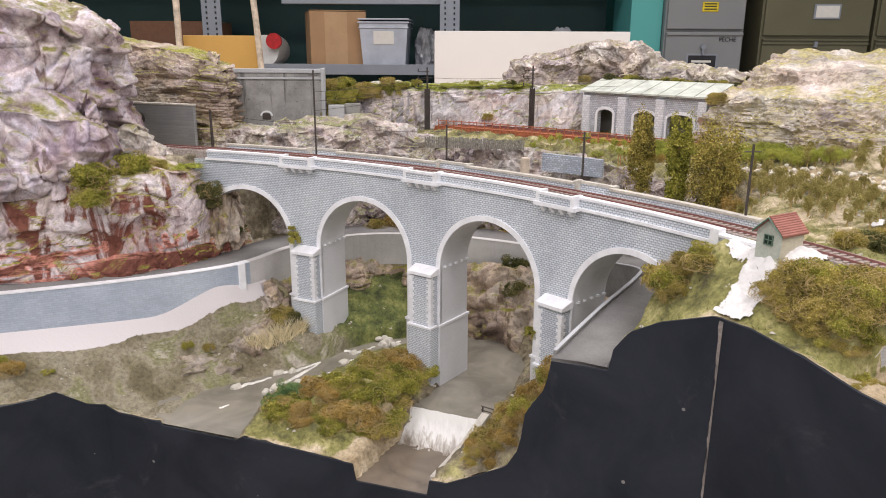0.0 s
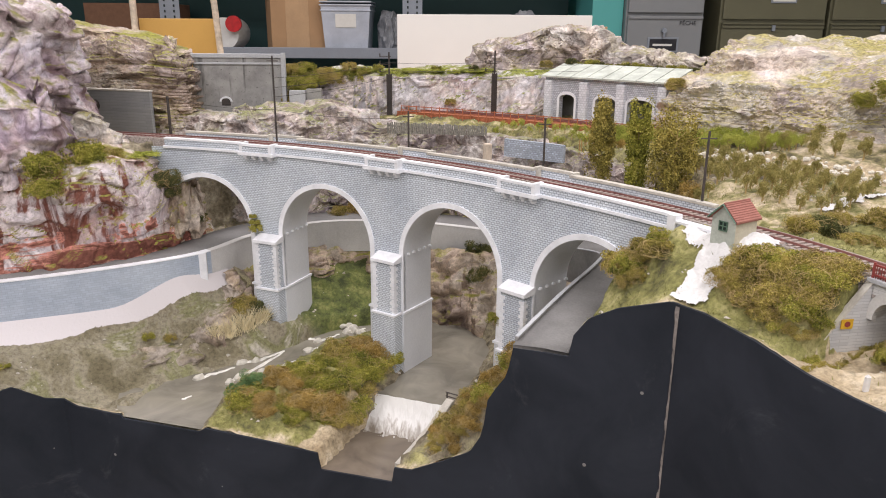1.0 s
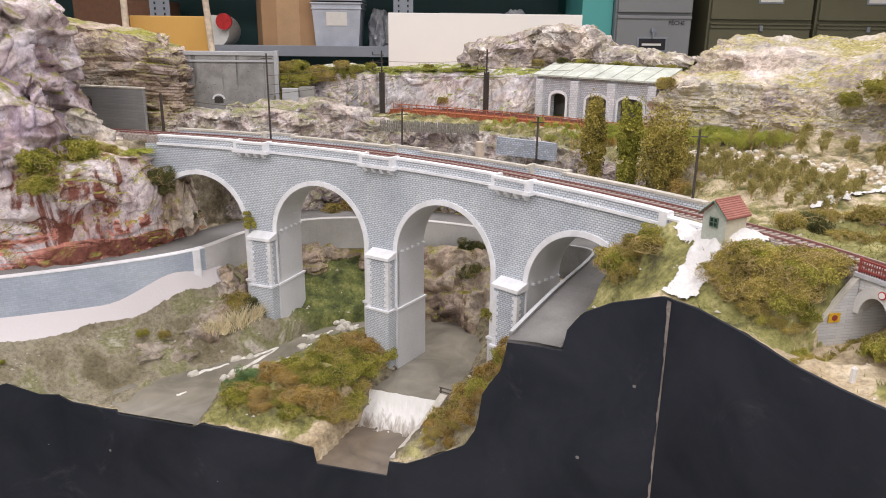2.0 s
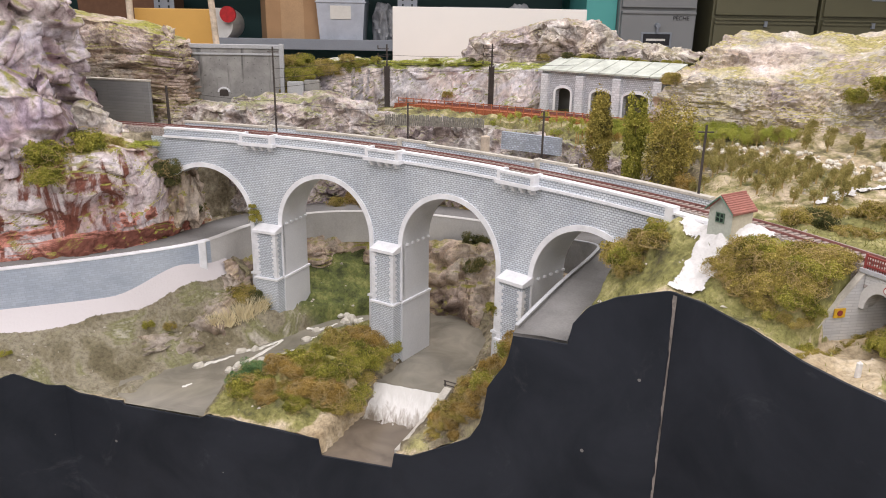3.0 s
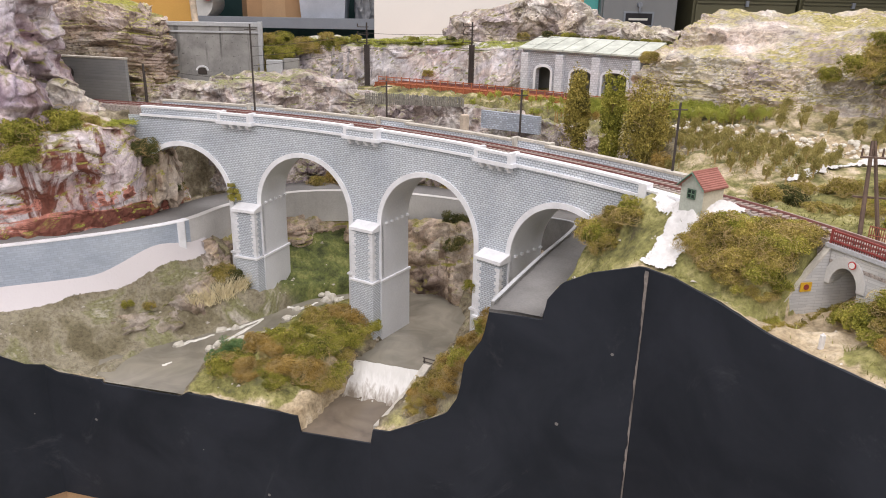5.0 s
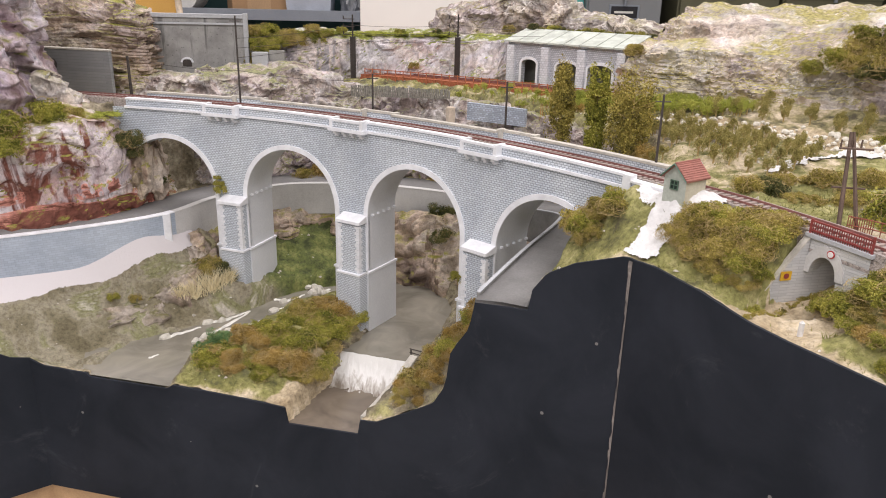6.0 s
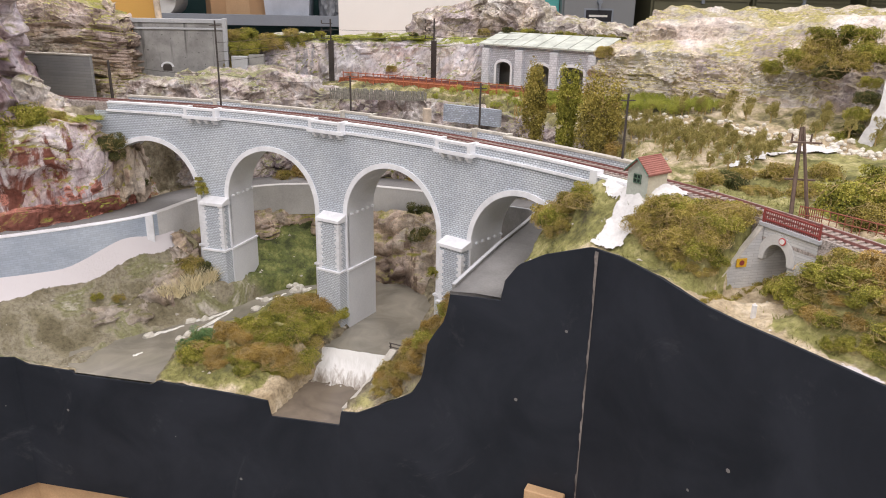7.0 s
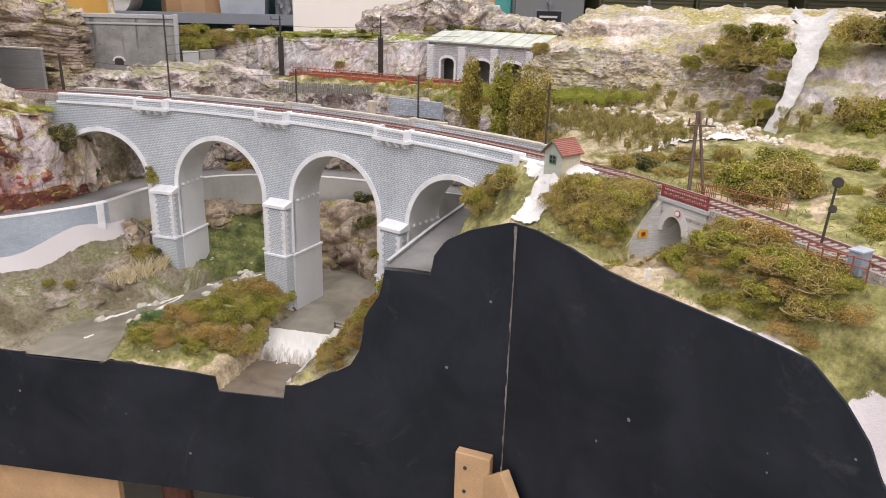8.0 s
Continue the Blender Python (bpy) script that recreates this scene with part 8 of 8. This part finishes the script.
# greenery behind the gallery roof and along the foot of the hill
for k in range(13):
    q = Vector((0.36, 1.56, 0)).lerp(Vector((0.56, 1.39, 0)), k / 12) + Vector((0.056, 0.056, 0))
    bush(("green", "green", "dark")[k % 3], q.x, q.y, 1.422 - 0.002 * (k % 2), 0.011 + 0.004 * ((k * 7) % 4) / 3, k)
bush("olive", 0.552, 1.385, 1.395, 0.024, 1.0)


thicket(["green", "olive", "green"], [(0.6, 0.52), (0.75, 0.46), (0.88, 0.58), (0.82, 0.74), (0.68, 0.8)], 22, 0.021, 21, 0.7)
thicket(["olive", "green", "olive"], [(0.53, 0.74), (0.6, 0.72), (0.64, 0.8), (0.6, 0.83), (0.55, 0.8)], 10, 0.014, 22, 0.7)


# ---- turf fibres, gravel and terrace stones ----
GRASS = foliage_material("static_grass", (0.09, 0.095, 0.025), (0.27, 0.265, 0.075), (0.48, 0.44, 0.18))
GRASS_GREEN = foliage_material("green_static_grass", (0.05, 0.065, 0.015), (0.16, 0.18, 0.045), (0.34, 0.34, 0.11))
PEBBLE = plain("pale_gravel", (0.5, 0.46, 0.4), 0.9, vary=0.35, scale=160)


def scatter_places(seed, count, x0, x1, y0, y1):
    rng = np.random.default_rng(seed)
    x, y = rng.uniform(x0, x1, count), rng.uniform(y0, y1, count)
    keep = np.array([inside_front(a, b) for a, b in zip(x, y)])
    x, y = x[keep], y[keep]
    return rng, x, y, land(x, y)


def inside_front(x, y):
    """Behind the front boards."""
    for a, b in zip(FRONT, FRONT[1:]):
        if a.x <= x <= b.x:
            return y > a.y + (b.y - a.y) * (x - a.x) / (b.x - a.x) + 0.003
    return False


def static_grass(name, mat, label, seed, count, box4, wanted):
    rng, x, y, (z, s, turf, sand, white) = scatter_places(seed, count, *box4)
    verts, faces = [], []
    for i in range(len(x)):
        clump = noise.fractal(Vector((x[i] * 32, y[i] * 32, seed)), 0.9, 2.1, 4)
        if z[i] < WATER_Z + 0.004 or -0.004 < s[i] < ROAD + 0.008 or white[i] > 0.3:
            continue
        if rng.random() > wanted(x[i], y[i], s[i], turf[i], sand[i]) * (0.55 + 1.6 * clump):
            continue
        h = rng.uniform(0.0022, 0.0058)
        a, w = rng.uniform(0, 6.28), rng.uniform(0.0003, 0.0007)
        p = Vector((x[i], y[i], land_z(x[i], y[i]) - 0.0006))
        side = Vector((math.cos(a), math.sin(a), 0)) * w
        lean = Vector((rng.normal() * 0.5, rng.normal() * 0.5, 1)) * h
        k = len(verts)
        verts += [p - side, p + side, p + lean]
        faces.append((k, k + 1, k + 2))
    me = bpy.data.meshes.new(name)
    me.from_pydata(verts, [], faces)
    me.materials.append(mat)
    tagged(new(name, me), label, "grass", kind="stuff")


def dry_places(x, y, s, turf, sand):
    r, th = math.hypot(x - CX, y - CY), math.degrees(math.atan2(y - CY, x - CX))
    if 1.19 < r < 1.29 and s > 0:
        return 0.0 if th > 33 else 0.25 * (r < 1.2 or r > 1.275)
    if s > 0.1 and r > 1.29:
        return 0.42 if th > 31 else 0.95
    u, v = lane_axes(x, y)
    if abs(u) < 0.04 and s > ROAD and r < 1.3:
        return 0.08
    return 1.0 if s > 0 else (0.0 if x < float(near_x(y)) + 0.01 else 0.35)


def green_places(x, y, s, turf, sand):
    return 1.2 * float(growth(np.array([x]), np.array([y]), np.array([s]))[0][0]) + ((0.03 * (y < 1.06) if x < float(near_x(y)) else 0.5) if s < 0 else 0.1 * (sand < 0.3))


static_grass("dry_turf", GRASS, "short olive and straw coloured static grass on the banks", 5, 150000, (-0.7, 0.95, 0.33, 1.7), dry_places)
static_grass("green_turf", GRASS_GREEN, "short green static grass by the river", 6, 60000, (-0.5, 0.6, 0.6, 1.5), green_places)


def pebbles(name, label, seed, count, box4, wanted, low, high, mat):
    """Many tiny broken stones in one mesh."""
    rng, x, y, (z, s, turf, sand, white) = scatter_places(seed, count, *box4)
    verts, faces = [], []
    for i in range(len(x)):
        if z[i] < WATER_Z - 0.002 or -0.003 < s[i] < ROAD + 0.006 or white[i] > 0.3 or rng.random() > wanted(x[i], y[i], s[i]):
            continue
        c = Vector((x[i], y[i], land_z(x[i], y[i])))
        size = low + (high - low) * rng.random() ** 3
        k = len(verts)
        a = rng.uniform(0, 6.28)
        for m in range(4):
            f = a + m * 1.571 + rng.uniform(-0.4, 0.4)
            verts.append(c + Vector((math.cos(f), math.sin(f), rng.uniform(-0.2, 0.2))) * size * rng.uniform(0.6, 1.1))
        verts.append(c + Vector((rng.uniform(-0.3, 0.3), rng.uniform(-0.3, 0.3), rng.uniform(0.5, 0.9))) * size)
        faces += [(k + m, k + (m + 1) % 4, k + 4) for m in range(4)]
    me = bpy.data.meshes.new(name)
    me.from_pydata(verts, [], faces)
    me.materials.append(mat)
    tagged(new(name, me), label, "gravel", kind="stuff")


def bank_places(x, y, s):
    r = math.hypot(x - CX, y - CY)
    if s < 0:
        return 0.14 * max(0.0, 0.4 + 2 * noise.noise(Vector((x * 25, y * 25, 4))))
    return 0.5 if abs(r - 1.58) < 0.006 else 0.1


pebbles("bank_gravel", "scattered pale gravel and broken stones on the banks", 9, 16000, (-0.6, 0.85, 0.5, 1.6), bank_places, 0.0012, 0.0045, PEBBLE)

# rubble along the edge of the upper terrace
TERRACE = plain("white_terrace_stone", (0.68, 0.64, 0.56), 0.85, vary=0.2, scale=120)
terrace = thing("terrace_edge", "row of whitish rubble stones along the orchard terrace", "stones", kind="structure")
rt = random.Random(14)
lump = []
for k in range(4):
    bm = bmesh.new()
    bmesh.ops.create_icosphere(bm, subdivisions=1, radius=1.0)
    for v in bm.verts:
        v.co *= 1 + 0.35 * noise.noise(v.co * 1.7 + Vector((k * 4.0, 0, 0)))
    me = bpy.data.meshes.new("stone")
    bm.to_mesh(me)
    bm.free()
    me.materials.append(TERRACE)
    lump.append(me)
for k in range(230):
    p = arc(1.581 + rt.gauss(0, 0.006), 29 + 17 * k / 230)
    ob = new("stone", lump[k % 4])
    s = rt.uniform(0.0025, 0.0058)
    ob.matrix_world = Matrix.Translation((p.x, p.y, land_z(p.x, p.y) + 0.001)) @ Matrix.Rotation(rt.uniform(0, 6), 4, "Z") @ Matrix.Diagonal((s, s * 0.8, s * 0.7, 1))
    ob.parent = terrace
    tagged(ob)
